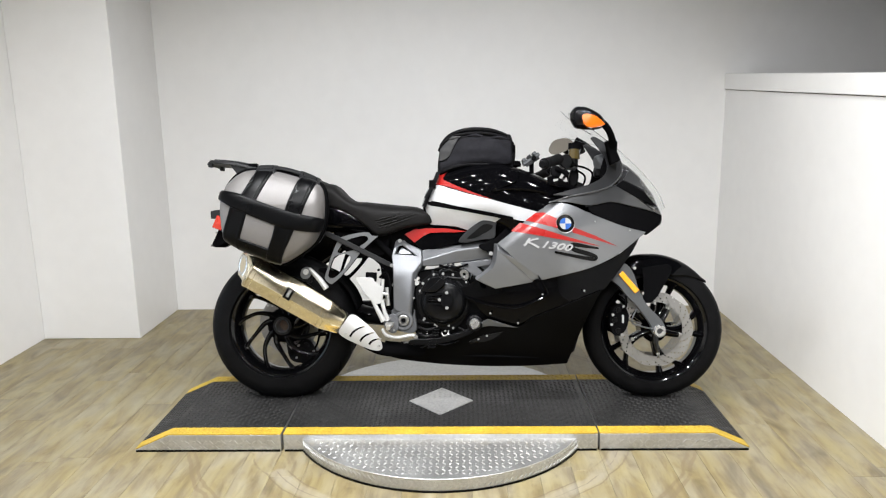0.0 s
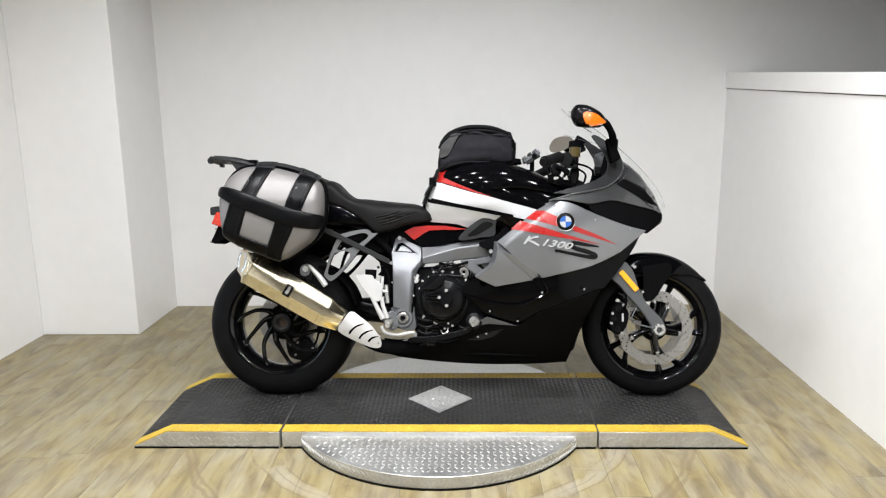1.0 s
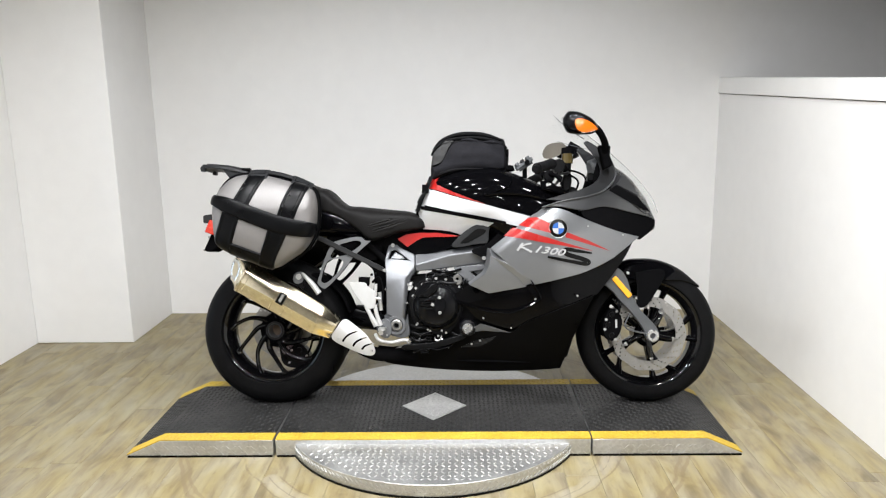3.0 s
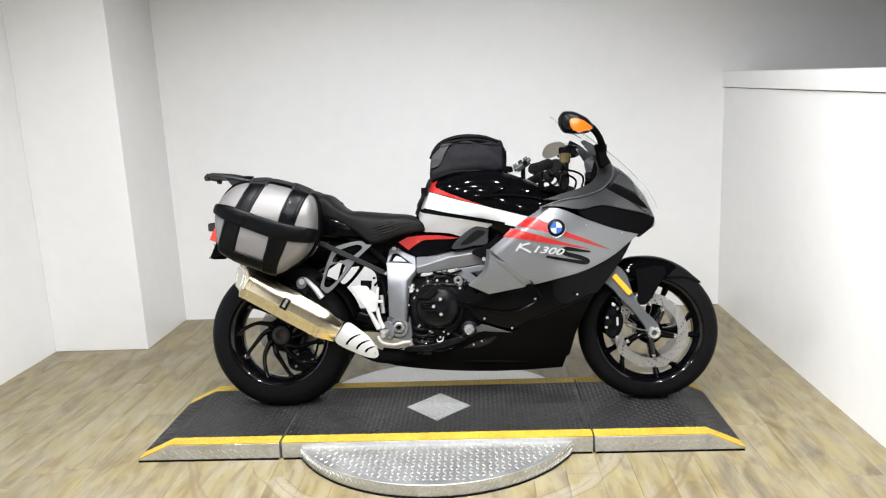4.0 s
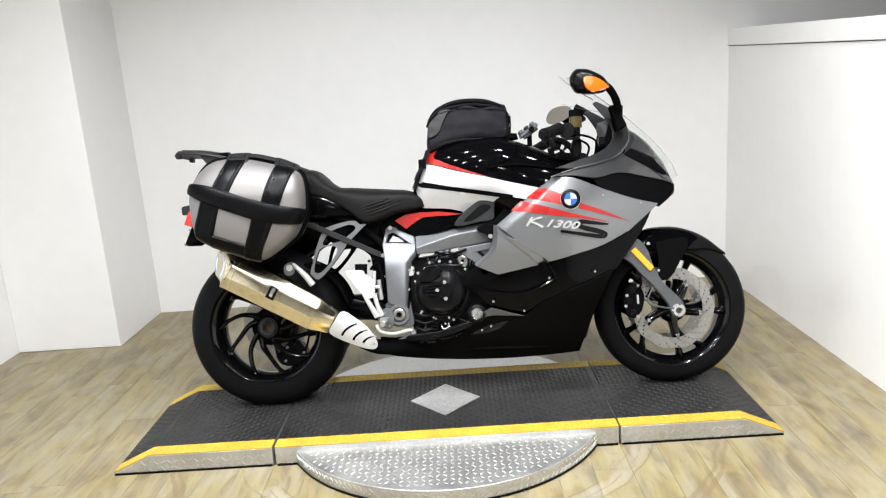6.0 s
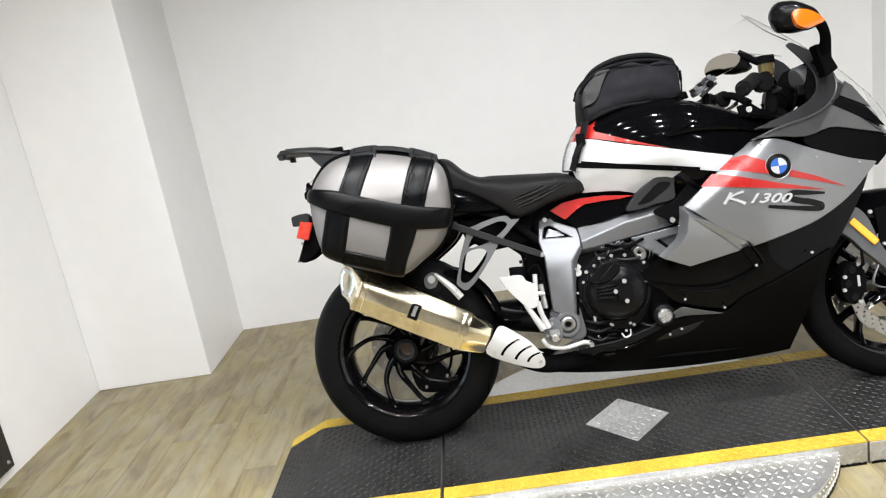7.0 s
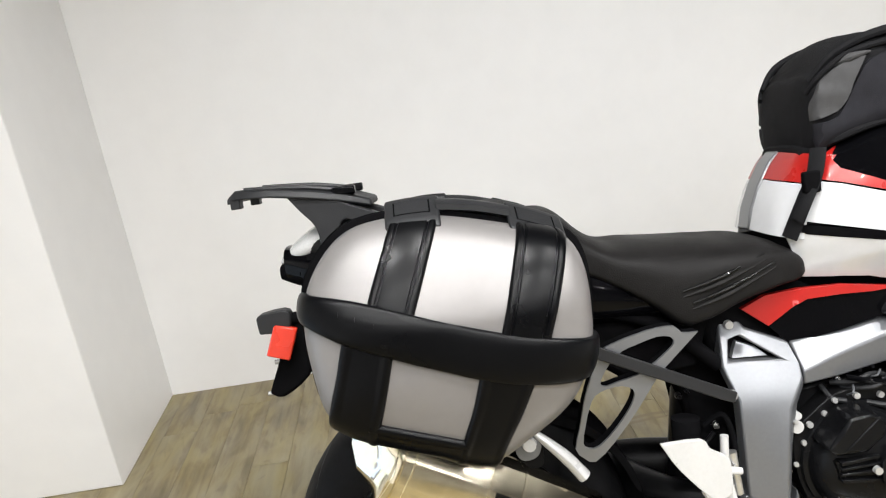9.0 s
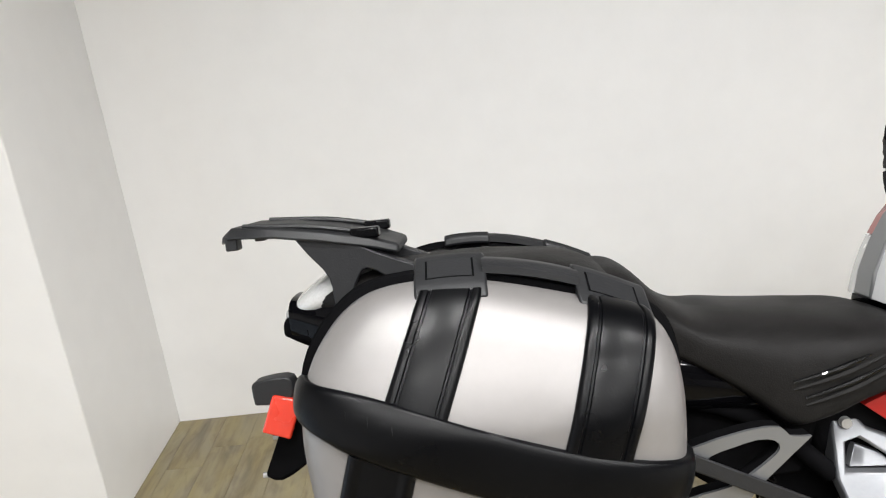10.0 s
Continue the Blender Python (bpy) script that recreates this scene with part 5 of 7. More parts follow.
# footrests, brake pedal, heel guard, fluid bottle
mp("heel_guard", slab(rounded([(-0.442, 0.512), (-0.442, 0.512), (-0.376, 0.511), (-0.361, 0.492), (-0.338, 0.478), (-0.330, 0.462), (-0.333, 0.413), (-0.360, 0.404), (-0.389, 0.431), (-0.421, 0.472)], 3), -0.190, -0.198), PALE, "pale silver heel guard", 0.002)
mp("footrest_arm", tube([(-0.372, -0.188, 0.420), (-0.352, -0.19, 0.378), (-0.328, -0.185, 0.332)], [0.009, 0.009, 0.012], 8), PALE)
mp("footrest_arm", tube([(-0.334, -0.188, 0.420), (-0.326, -0.188, 0.378), (-0.312, -0.182, 0.335)], [0.009, 0.008, 0.011], 8), PALE)
mp("guard_pin", rod((-0.331, -0.180, 0.505), (-0.334, -0.180, 0.455), 0.007, 0.007, 12), PALE)
mp("guard_stud", rod((-0.335, -0.186, 0.447), (-0.310, -0.186, 0.442), 0.007, 0.006, 12), PALE)
mp("footrest_bracket", slab(rounded([(-0.330, 0.335), (-0.300, 0.360), (-0.275, 0.350), (-0.268, 0.310), (-0.285, 0.280), (-0.320, 0.295)], 3), -0.158, -0.168), FRAME, "alloy footrest bracket", 0.003)
peg = mp("footrest", rod((-0.296, -0.18, 0.318), (-0.300, -0.262, 0.312), 0.011, 0.010, 12), ALLOY, "ribbed alloy footrest")
for k in range(5):
    mp("rib", box((-0.312, -0.205 - k * 0.012, 0.320), (-0.284, -0.200 - k * 0.012, 0.330)), ALLOY, parent=peg)
mp("brake_pedal", tube([(-0.335, -0.175, 0.300), (-0.318, -0.180, 0.275), (-0.270, -0.185, 0.265), (-0.215, -0.190, 0.275), (-0.190, -0.200, 0.272)], [0.009, 0.009, 0.008, 0.009, 0.008], 8, 0.8), PALE, "pale silver brake pedal")
mp("pedal_tip", rod((-0.192, -0.19, 0.272), (-0.192, -0.225, 0.272), 0.008, 0.008, 12), ALLOY)
mp("fluid_bottle", rod((-0.385, -0.150, 0.495), (-0.383, -0.150, 0.532), 0.023, 0.024, 20), MATTE, "black rear brake fluid bottle")
mp("fluid_hose", tube([(-0.35, -0.14, 0.51), (-0.32, -0.155, 0.53), (-0.305, -0.155, 0.47), (-0.315, -0.165, 0.40)], 0.005, 8), MATTE)
mp("master_cylinder", rod((-0.318, -0.168, 0.470), (-0.312, -0.168, 0.395), 0.009, 0.009, 12), ALLOY)
for p in ((-0.300, -0.185, 0.345), (-0.285, -0.185, 0.295), (-0.318, -0.185, 0.310)):
    bolt(p, 0.006, 0.004)

# engine
mp("crankcase", slab(rounded([(-0.230, 0.520), (-0.06, 0.545), (0.10, 0.530), (0.28, 0.47), (0.28, 0.28), (0.10, 0.22), (-0.12, 0.215), (-0.20, 0.26), (-0.215, 0.40)], 3), -0.102, 0.102), ENGINE, "black engine block", 0.012)
gasket = [(-0.196, 0.470), (-0.160, 0.505), (-0.120, 0.532), (-0.070, 0.538), (-0.020, 0.530), (0.020, 0.492), (0.030, 0.430), (0.010, 0.350), (-0.045, 0.290), (-0.110, 0.300), (-0.170, 0.332), (-0.196, 0.400)]
mp("engine_side_cover", slab(rounded(gasket, 3), -0.098, -0.138), ENGINE, "black engine side cover", 0.006)
clutch = mp("clutch_cover", lathe([(0.004, -0.196), (0.040, -0.195), (0.060, -0.191), (0.078, -0.182), (0.090, -0.168), (0.095, -0.150), (0.096, -0.146), (0.104, -0.144), (0.106, -0.140), (0.106, -0.11), (0.004, -0.11)], (-0.084, 0, 0.412), 56), CLUTCH, "domed black clutch cover")
flat_top = [(-0.172, 0.464), (-0.150, 0.490), (-0.131, 0.514), (-0.100, 0.517), (-0.082, 0.512), (-0.074, 0.494), (-0.078, 0.478), (-0.108, 0.452), (-0.160, 0.452)]
mp("clutch_lug", slab(flat_top, -0.140, -0.206), CLUTCH, "flat raised pad", 0.005, parent=clutch)
mp("clutch_lug_face", slab([(-0.146, 0.459), (-0.090, 0.509), (-0.082, 0.506), (-0.078, 0.494), (-0.082, 0.479), (-0.110, 0.457)], -0.200, -0.2085), ENGINE, "matt upper face", 0.002, parent=clutch)
pad = [(-0.084, 0.440), (-0.060, 0.450), (-0.046, 0.438), (-0.043, 0.414), (-0.056, 0.392), (-0.084, 0.392), (-0.089, 0.416)]
mp("clutch_boss", slab(rounded(pad, 3), -0.170, -0.210), CLUTCH, "raised boss", 0.005, parent=clutch)
pocket = [(-0.156, 0.438), (-0.090, 0.443), (-0.090, 0.400), (-0.150, 0.404)]
mp("clutch_pocket", slab(pocket, -0.150, -0.196), INK, parent=clutch, bevel=0.002)
for za, zb, t in ((0.437, 0.442, 0.003), (0.427, 0.430, 0.0022), (0.418, 0.418, 0.0022), (0.407, 0.401, 0.003)):
    mp("clutch_rib", slab([(-0.152, za + t), (-0.088, zb + t), (-0.088, zb - t), (-0.152, za - t)], -0.170, -0.204), CLUTCH, parent=clutch, bevel=0.001)
for x, z, r in ((-0.123, 0.522, 0.0075), (-0.142, 0.501, 0.0075), (-0.169, 0.485, 0.0085), (-0.085, 0.525, 0.0085), (-0.044, 0.521, 0.0085), (-0.181, 0.454, 0.0075), (0.011, 0.490, 0.0075), (-0.180, 0.396, 0.0075), (-0.162, 0.339, 0.008), (-0.111, 0.308, 0.007), (-0.044, 0.300, 0.007)):
    q = Vector((x, -0.132, z))
    bm = rod(q, q + Vector((0, -0.012, 0)), r * 0.68, r * 0.64, 14)
    rod(q + Vector((0, -0.012, 0)), q + Vector((0, -0.0126, 0)), r * 0.42, r * 0.42, 6, bm)
    mp("bolt", bm, STEEL, parent=clutch)
for q in ((-0.067, -0.208, 0.450), (-0.096, -0.204, 0.421), (-0.066, -0.204, 0.388)):
    mp("bolt", rod(q, Vector(q) + Vector((0, -0.008, 0)), 0.0070, 0.0066, 14), STEEL, parent=clutch)
# lug with an eye, spacer, wiring and clips above the clutch cover
mp("engine_mount", ring_slab(rounded([(-0.016, 0.530), (-0.002, 0.542), (0.016, 0.536), (0.024, 0.516), (0.016, 0.500), (-0.004, 0.502)], 3), [[(0.003 + 0.006 * math.cos(a), 0.522 + 0.006 * math.sin(a)) for a in [2 * math.pi * k / 12 for k in range(12)]]], -0.100, -0.142), DISC, "bare alloy engine mount", 0.003)
mp("engine_stud", rod((-0.195, -0.100, 0.488), (-0.195, -0.152, 0.488), 0.012, 0.011, 16), PALE, "pale alloy spacer")
mp("engine_stud", rod((-0.190, -0.100, 0.505), (-0.190, -0.146, 0.505), 0.007, 0.007, 12), PALE)
for pts in ([(-0.115, -0.115, 0.545), (-0.090, -0.140, 0.550), (-0.060, -0.142, 0.560), (-0.030, -0.130, 0.552)], [(-0.100, -0.120, 0.535), (-0.068, -0.150, 0.540), (-0.040, -0.150, 0.548), (-0.010, -0.125, 0.556)], [(-0.070, -0.140, 0.512), (-0.045, -0.155, 0.508), (-0.015, -0.150, 0.506), (0.012, -0.130, 0.508)], [(-0.130, -0.110, 0.540), (-0.125, -0.135, 0.525), (-0.105, -0.145, 0.520)]):
    mp("hose", tube(pts, 0.0045, 8), RACKP, "thin dark hose")
for x, z, dx, dz in ((-0.062, 0.555, 0.020, 0.010), (-0.050, 0.538, 0.012, 0.012), (0.028, 0.500, 0.008, 0.030), (0.040, 0.505, 0.006, 0.022), (-0.100, 0.528, 0.010, 0.016)):
    mp("clip", tube([(x, -0.140, z), (x + dx * 0.4, -0.152, z + dz * 0.5), (x + dx, -0.142, z + dz)], 0.0018, 8), FORK, "grey wire clip")
mp("oil_cap", lathe([(0.002, -0.196), (0.017, -0.196), (0.022, -0.190), (0.022, -0.15), (0.002, -0.15)], (0.046, 0, 0.322), 28), ALLOY, "bare alloy oil filler cap")
mp("oil_cap_collar", lathe([(0.0235, -0.178), (0.033, -0.174), (0.036, -0.12), (0.0235, -0.12)], (0.046, 0, 0.322), 28), ENGINE)
for k in range(4):
    mp("oil_line", tube([(-0.19, -0.135, 0.330 - 0.026 * k), (-0.155, -0.150, 0.322 - 0.028 * k), (-0.115, -0.140, 0.325 - 0.024 * k)], 0.006, 8), ENGINE)
for q in ((-0.075, -0.170, 0.290), (-0.060, -0.172, 0.312), (-0.118, -0.165, 0.315), (-0.165, -0.165, 0.335), (-0.205, -0.155, 0.425), (-0.20, -0.155, 0.50)):
    bolt(q, 0.006, 0.005)
fit_rng = random.Random(12)
for x0, x1, z0, z1, y, n in ((-0.21, -0.18, 0.26, 0.50, -0.104, 6), (-0.17, 0.02, 0.235, 0.290, -0.120, 9), (-0.12, 0.03, 0.545, 0.570, -0.110, 6), (-0.38, -0.30, 0.36, 0.60, -0.060, 9)):
    for k in range(n):
        q = Vector((x0 + (x1 - x0) * fit_rng.random(), y, z0 + (z1 - z0) * fit_rng.random()))
        r = 0.0022 + 0.002 * fit_rng.random()
        bm = rod(q + Vector((0, 0.004, 0)), q + Vector((0, -0.008, 0)), r * 1.5, r * 1.4, 14)
        rod(q + Vector((0, -0.008, 0)), q + Vector((0, -0.014, 0)), r, r, 6, bm)
        mp("bolt", bm, (ALLOY, ENGINE, ENGINE)[k % 3])
for x, z, dx in ((-0.16, 0.270, 0.10), (-0.14, 0.245, 0.12), (-0.02, 0.300, 0.07), (-0.10, 0.560, 0.12), (-0.36, 0.40, 0.05), (-0.37, 0.46, 0.06), (-0.45, 0.36, 0.12)):
    y = -0.142 if x > -0.3 else -0.07
    mp("hose", tube([(x, y, z), (x + dx * 0.5, y - 0.012, z - 0.012), (x + dx, y, z + 0.004)], 0.005, 8), GLOSS if dx > 0.09 else ENGINE)
for k in range(7):
    mp("fin", box((-0.150 + 0.004 * k, -0.165 + 0.002 * k, 0.218 + 0.012 * k), (-0.118 + 0.003 * k, -0.13, 0.223 + 0.012 * k)), ENGINE, bevel=0.001)
mp("sump_plate", slab(rounded([(-0.22, 0.250), (-0.10, 0.262), (0.02, 0.292), (0.03, 0.276), (-0.08, 0.240), (-0.21, 0.230)], 3), -0.130, -0.160), ENGINE, "black sump edge", 0.004)
mp("drain_loop", tube([(-0.09, -0.172, 0.283), (-0.082, -0.182, 0.272), (-0.065, -0.182, 0.278), (-0.062, -0.172, 0.292)], 0.003, 8), DISC)

# fairing
FW = curve1([-0.36, -0.15, 0.0, 0.2, 0.4, 0.55, 0.65, 0.75, 0.85], [0.13, 0.165, 0.195, 0.238, 0.255, 0.215, 0.170, 0.115, 0.05])
FP = curve1([0.10, 0.22, 0.35, 0.5, 0.62, 0.72, 0.85, 0.95, 1.08], [0.36, 0.62, 0.84, 0.94, 0.99, 1.0, 0.88, 0.73, 0.50])


def fair(x, z):
    return FW(x) * FP(z)


def fair_rear(x, z):
    """The side panel is bent inwards along its rear upper edge."""
    edge = (x - 0.139) * 0.613 - (z - 0.648) * 0.790
    return fair(x, z) - 0.75 * min(max(0.030 - edge, 0), 0.034)


main_out = [(0.139, 0.648), (0.139, 0.648), (0.205, 0.700), (0.293, 0.771), (0.329, 0.793), (0.348, 0.808), (0.348, 0.808), (0.420, 0.806), (0.53, 0.760), (0.650, 0.718), (0.756, 0.694), (0.756, 0.694), (0.698, 0.650), (0.626, 0.600), (0.521, 0.552), (0.427, 0.527), (0.322, 0.503), (0.322, 0.503), (0.265, 0.543), (0.206, 0.590)]
# the lower scoop: flat facets below a channel, with a flange along its rear edge
P = [(0.141, 0.622, 0.020), (0.132, 0.572, 0.020), (0.116, 0.545, 0.022), (0.055, 0.502, 0.036), (0.132, 0.466, 0.012), (0.284, 0.493, -0.014), (0.246, 0.531, -0.010), (0.205, 0.563, -0.002), (0.152, 0.610, 0.012)]
Q = [(0.139, 0.648, -0.022), (0.206, 0.590, 0.000), (0.265, 0.543, 0.000), (0.322, 0.503, 0.000)]
scoop = [(P[0], P[1], P[7], P[8]), (P[1], P[2], P[6], P[7]), (P[2], P[3], P[4], P[5], P[6])]
channel = [(Q[0], P[0], P[8], Q[1]), (Q[1], P[8], P[7], P[6], Q[2]), (Q[2], P[6], P[5], Q[3])]
R = [(0.127, 0.650, -0.022), (0.124, 0.618, -0.020), (0.116, 0.574, -0.018), (0.103, 0.551, -0.014), (0.047, 0.509, 0.004)]
flange = [(Q[0], P[0], R[1], R[0]), (P[0], P[1], R[2], R[1]), (P[1], P[2], R[3], R[2]), (P[2], P[3], R[4], R[3])]
gloss_out = [(-0.03, 0.445), (-0.03, 0.445), (0.052, 0.500), (0.052, 0.500), (0.132, 0.472), (0.315, 0.506), (0.43, 0.529), (0.55, 0.561), (0.625, 0.595), (0.690, 0.643), (0.738, 0.692), (0.738, 0.692), (0.700, 0.620), (0.640, 0.540), (0.575, 0.462), (0.575, 0.462), (0.475, 0.420), (0.335, 0.368), (0.225, 0.318), (0.225, 0.318), (0.10, 0.350), (0.05, 0.400), (0.05, 0.400)]
belly_out = [(-0.355, 0.222), (-0.355, 0.222), (-0.287, 0.214), (-0.197, 0.212), (-0.160, 0.221), (-0.051, 0.263), (0.020, 0.297), (0.100, 0.341), (0.100, 0.341), (0.215, 0.308), (0.284, 0.350), (0.418, 0.404), (0.560, 0.458), (0.560, 0.458), (0.500, 0.345), (0.450, 0.215), (0.428, 0.150), (0.428, 0.150), (0.256, 0.138), (0.083, 0.134), (-0.094, 0.140), (-0.275, 0.159), (-0.33, 0.180), (-0.355, 0.200)]
intake_out = [(0.505, 0.792), (0.505, 0.792), (0.575, 0.822), (0.70, 0.800), (0.790, 0.782), (0.835, 0.765), (0.835, 0.765), (0.820, 0.725), (0.760, 0.682), (0.760, 0.682), (0.735, 0.688), (0.62, 0.722), (0.52, 0.770)]
nose_out = [(0.345, 0.812), (0.345, 0.812), (0.431, 0.836), (0.514, 0.852), (0.592, 0.876), (0.632, 0.890), (0.632, 0.890), (0.70, 0.847), (0.765, 0.800), (0.800, 0.779), (0.800, 0.779), (0.70, 0.798), (0.602, 0.816), (0.513, 0.799), (0.42, 0.812)]
lamp_out = [(0.634, 0.892), (0.634, 0.892), (0.656, 0.950), (0.656, 0.950), (0.682, 0.948), (0.735, 0.892), (0.780, 0.838), (0.806, 0.784), (0.806, 0.784), (0.765, 0.804), (0.70, 0.850)]
cockpit_out = [(0.360, 0.842), (0.360, 0.842), (0.446, 0.868), (0.520, 0.890), (0.572, 0.920), (0.592, 0.955), (0.588, 0.995), (0.562, 1.040), (0.530, 1.085), (0.530, 1.085), (0.548, 1.092), (0.600, 1.060), (0.638, 1.012), (0.656, 0.963), (0.645, 0.920), (0.592, 0.878), (0.514, 0.853), (0.431, 0.838)]
for s in (-1, 1):
    side_panel = mp("fairing_panel", panel(rounded(main_out, 3), fair_rear, 0.010, 0.018, side=s), SILVER, "silver grey metallic fairing panel", 0.003)
    low = mp("fairing_scoop", faceted(scoop, fair, 0.006, s), SILVER, "silver grey faceted lower fairing", 0.0015)
    mp("scoop_channel", faceted(channel, fair, 0.006, s), SILVER, "sunken channel above the scoop", 0.0015, parent=low)
    mp("scoop_flange", faceted(flange, fair, 0.004, s), SILVER, "rolled rear edge", 0.0012, parent=low)
    mp("fairing_tab", panel([(0.280, 0.500), (0.303, 0.508), (0.332, 0.459), (0.326, 0.440), (0.312, 0.446)], fair, 0.006, 0.02, side=s, proud=0.003), GLOSS, "gloss black tab", 0.002)
    mp("fairing_side", panel(rounded(gloss_out, 3), lambda x, z: fair(x, z) - 0.014, 0.010, side=s), GLOSS, "gloss black fairing side", 0.003)
    belly = mp("belly_pan", panel(rounded(belly_out, 3), lambda x, z: fair(x, z) - 0.004, 0.010, side=s), BELLY, "satin black belly pan", 0.003)
    mp("intake_panel", panel(rounded(intake_out, 3), lambda x, z: fair(x, z) - 0.004, 0.010, side=s), MATTE, "satin black nose panel", 0.003)
    mp("nose_panel", panel(rounded(nose_out, 3), lambda x, z: fair(x, z) + 0.002, 0.010, side=s), GRANITE, "granite grey nose panel", 0.003)
    mp("lamp_surround", panel(rounded(lamp_out, 3), lambda x, z: fair(x, z) - 0.006, 0.010, side=s), SMOKE, "dark headlamp surround", 0.003)
    mp("nose_wedge", panel([(0.625, 0.884), (0.657, 0.905), (0.754, 0.858), (0.812, 0.798), (0.779, 0.810), (0.702, 0.843)], fair, 0.006, 0.03, side=s, proud=0.004), MATTE, "black wedge on the nose", 0.001)
    mp("lamp_cover", panel([(0.660, 0.909), (0.690, 0.952), (0.712, 0.935), (0.768, 0.860)], fair, 0.006, 0.03, side=s, proud=0.002), GRANITE, "grey headlamp cover", 0.001)
    mp("cockpit_panel", panel(rounded(cockpit_out, 3), lambda x, z: fair(x, z) + 0.004, 0.012, side=s), RACKP, "dark cockpit surround", 0.003)
    mp("cockpit_rim", tube([(x, s * (fair(x, z) + 0.006), z) for x, z in ((0.345, 0.810), (0.431, 0.836), (0.514, 0.852), (0.592, 0.876), (0.644, 0.919), (0.657, 0.963), (0.638, 1.014), (0.600, 1.062))], 0.0035, 8), GRANITE, "grey rim of the cockpit")
    mp("fairing_wing", tube([(0.30, s * (fair(0.30, 0.52) + 0.002), 0.520), (0.335, s * (fair(0.335, 0.46) + 0.004), 0.460), (0.325, s * (fair(0.325, 0.43) + 0.004), 0.435), (0.215, s * (fair(0.215, 0.385) + 0.012), 0.388), (0.09, s * (fair(0.09, 0.40) + 0.006), 0.402), (-0.02, s * (fair(-0.02, 0.445) - 0.01), 0.442)], [0.003, 0.007, 0.008, 0.008, 0.006, 0.003], 10, 0.6), GLOSS, "gloss black moulded ridge")
    # colour stripes
    mp("stripe", panel([(0.253, 0.741), (0.292, 0.770), (0.324, 0.772), (0.390, 0.738), (0.376, 0.708)], fair_rear, 0.002, 0.018, side=s, proud=0.002), RED, "red stripe", parent=side_panel)
    mp("stripe", panel([(0.434, 0.714), (0.530, 0.678), (0.628, 0.634), (0.530, 0.663), (0.438, 0.690)], fair_rear, 0.002, 0.018, side=s, proud=0.002), RED, "red stripe", parent=side_panel)
    mp("stripe", panel([(0.194, 0.699), (0.231, 0.732), (0.283, 0.716), (0.415, 0.674), (0.555, 0.635), (0.357, 0.669)], fair_rear, 0.002, 0.018, side=s, proud=0.002), RED, "red stripe", parent=side_panel)
    # belly details
    mp("belly_vent", panel(rounded([(0.016, 0.238), (0.016, 0.238), (0.077, 0.268), (0.161, 0.288), (0.161, 0.288), (0.135, 0.264), (0.085, 0.243)], 3), fair, 0.003, 0.02, side=s, proud=-0.001), INK, "black vent", parent=belly)
    mp("belly_ridge", faceted([((0.100, 0.342, 0.010), (0.222, 0.305, 0.0), (0.104, 0.312, 0.002)), ((0.100, 0.342, 0.010), (0.104, 0.312, 0.002), (0.020, 0.293, 0.0), (0.020, 0.300, 0.004))], fair, 0.006, s), FORK, "grey fin on the belly pan", parent=belly, bevel=0.001)
    mp("belly_lip", tube([(x, s * (fair(x, z) - 0.002), z) for x, z in ((-0.287, 0.213), (-0.197, 0.211), (-0.160, 0.220), (-0.051, 0.262), (0.020, 0.296), (0.098, 0.338))], 0.003, 8), RACKP, "rolled upper edge", parent=belly)
    mp("belly_crease", tube([(-0.004, s * fair(-0.004, 0.176), 0.178), (0.1, s * (fair(0.1, 0.177) + 0.002), 0.180), (0.305, s * (fair(0.305, 0.175) - 0.001), 0.176)], [0.001, 0.006, 0.001], 8), MATTE, "raised crease", parent=belly)
for x, z in ((0.110, 0.365), (0.222, 0.325), (0.318, 0.444), (0.487, 0.457), (0.061, 0.254), (0.096, 0.269)):
    bolt((x, -fair(x, z) - 0.002, z), 0.006, 0.004)
for x, z in ((0.53, 0.735), (0.68, 0.70), (0.37, 0.795), (0.605, 0.985)):
    bolt((x, -fair(x, z) - 0.006, z), 0.005, 0.003)
mp("belly_floor", slab([(-0.33, 0.19), (0.46, 0.19), (0.50, 0.32), (0.10, 0.30), (-0.2, 0.24)], -0.09, 0.09), ENGINE, bevel=0.01)
mp("radiator", box((0.42, -0.17, 0.30), (0.47, 0.17, 0.62)), ENGINE, bevel=0.01)
mp("fairing_core", slab([(0.14, 0.60), (0.36, 0.80), (0.62, 0.80), (0.66, 0.66), (0.52, 0.53), (0.20, 0.50)], -0.12, 0.12), MATTE, bevel=0.02)
# nose centre with the headlamp
bm, rings = bmesh.new(), []
for x, z0, z1, w in ((0.645, 0.70, 1.015, 0.115), (0.70, 0.69, 0.982, 0.105), (0.744, 0.69, 0.944, 0.092), (0.80, 0.70, 0.868, 0.070), (0.838, 0.725, 0.785, 0.040)):
    rings.append([bm.verts.new((x, w * math.cos(a), (z0 + z1) / 2 + (z1 - z0) / 2 * math.sin(a))) for a in [2 * math.pi * k / 24 for k in range(24)]])
skin(bm, rings)
mp("headlamp", bm, SMOKE, "clear headlamp in a dark nose")

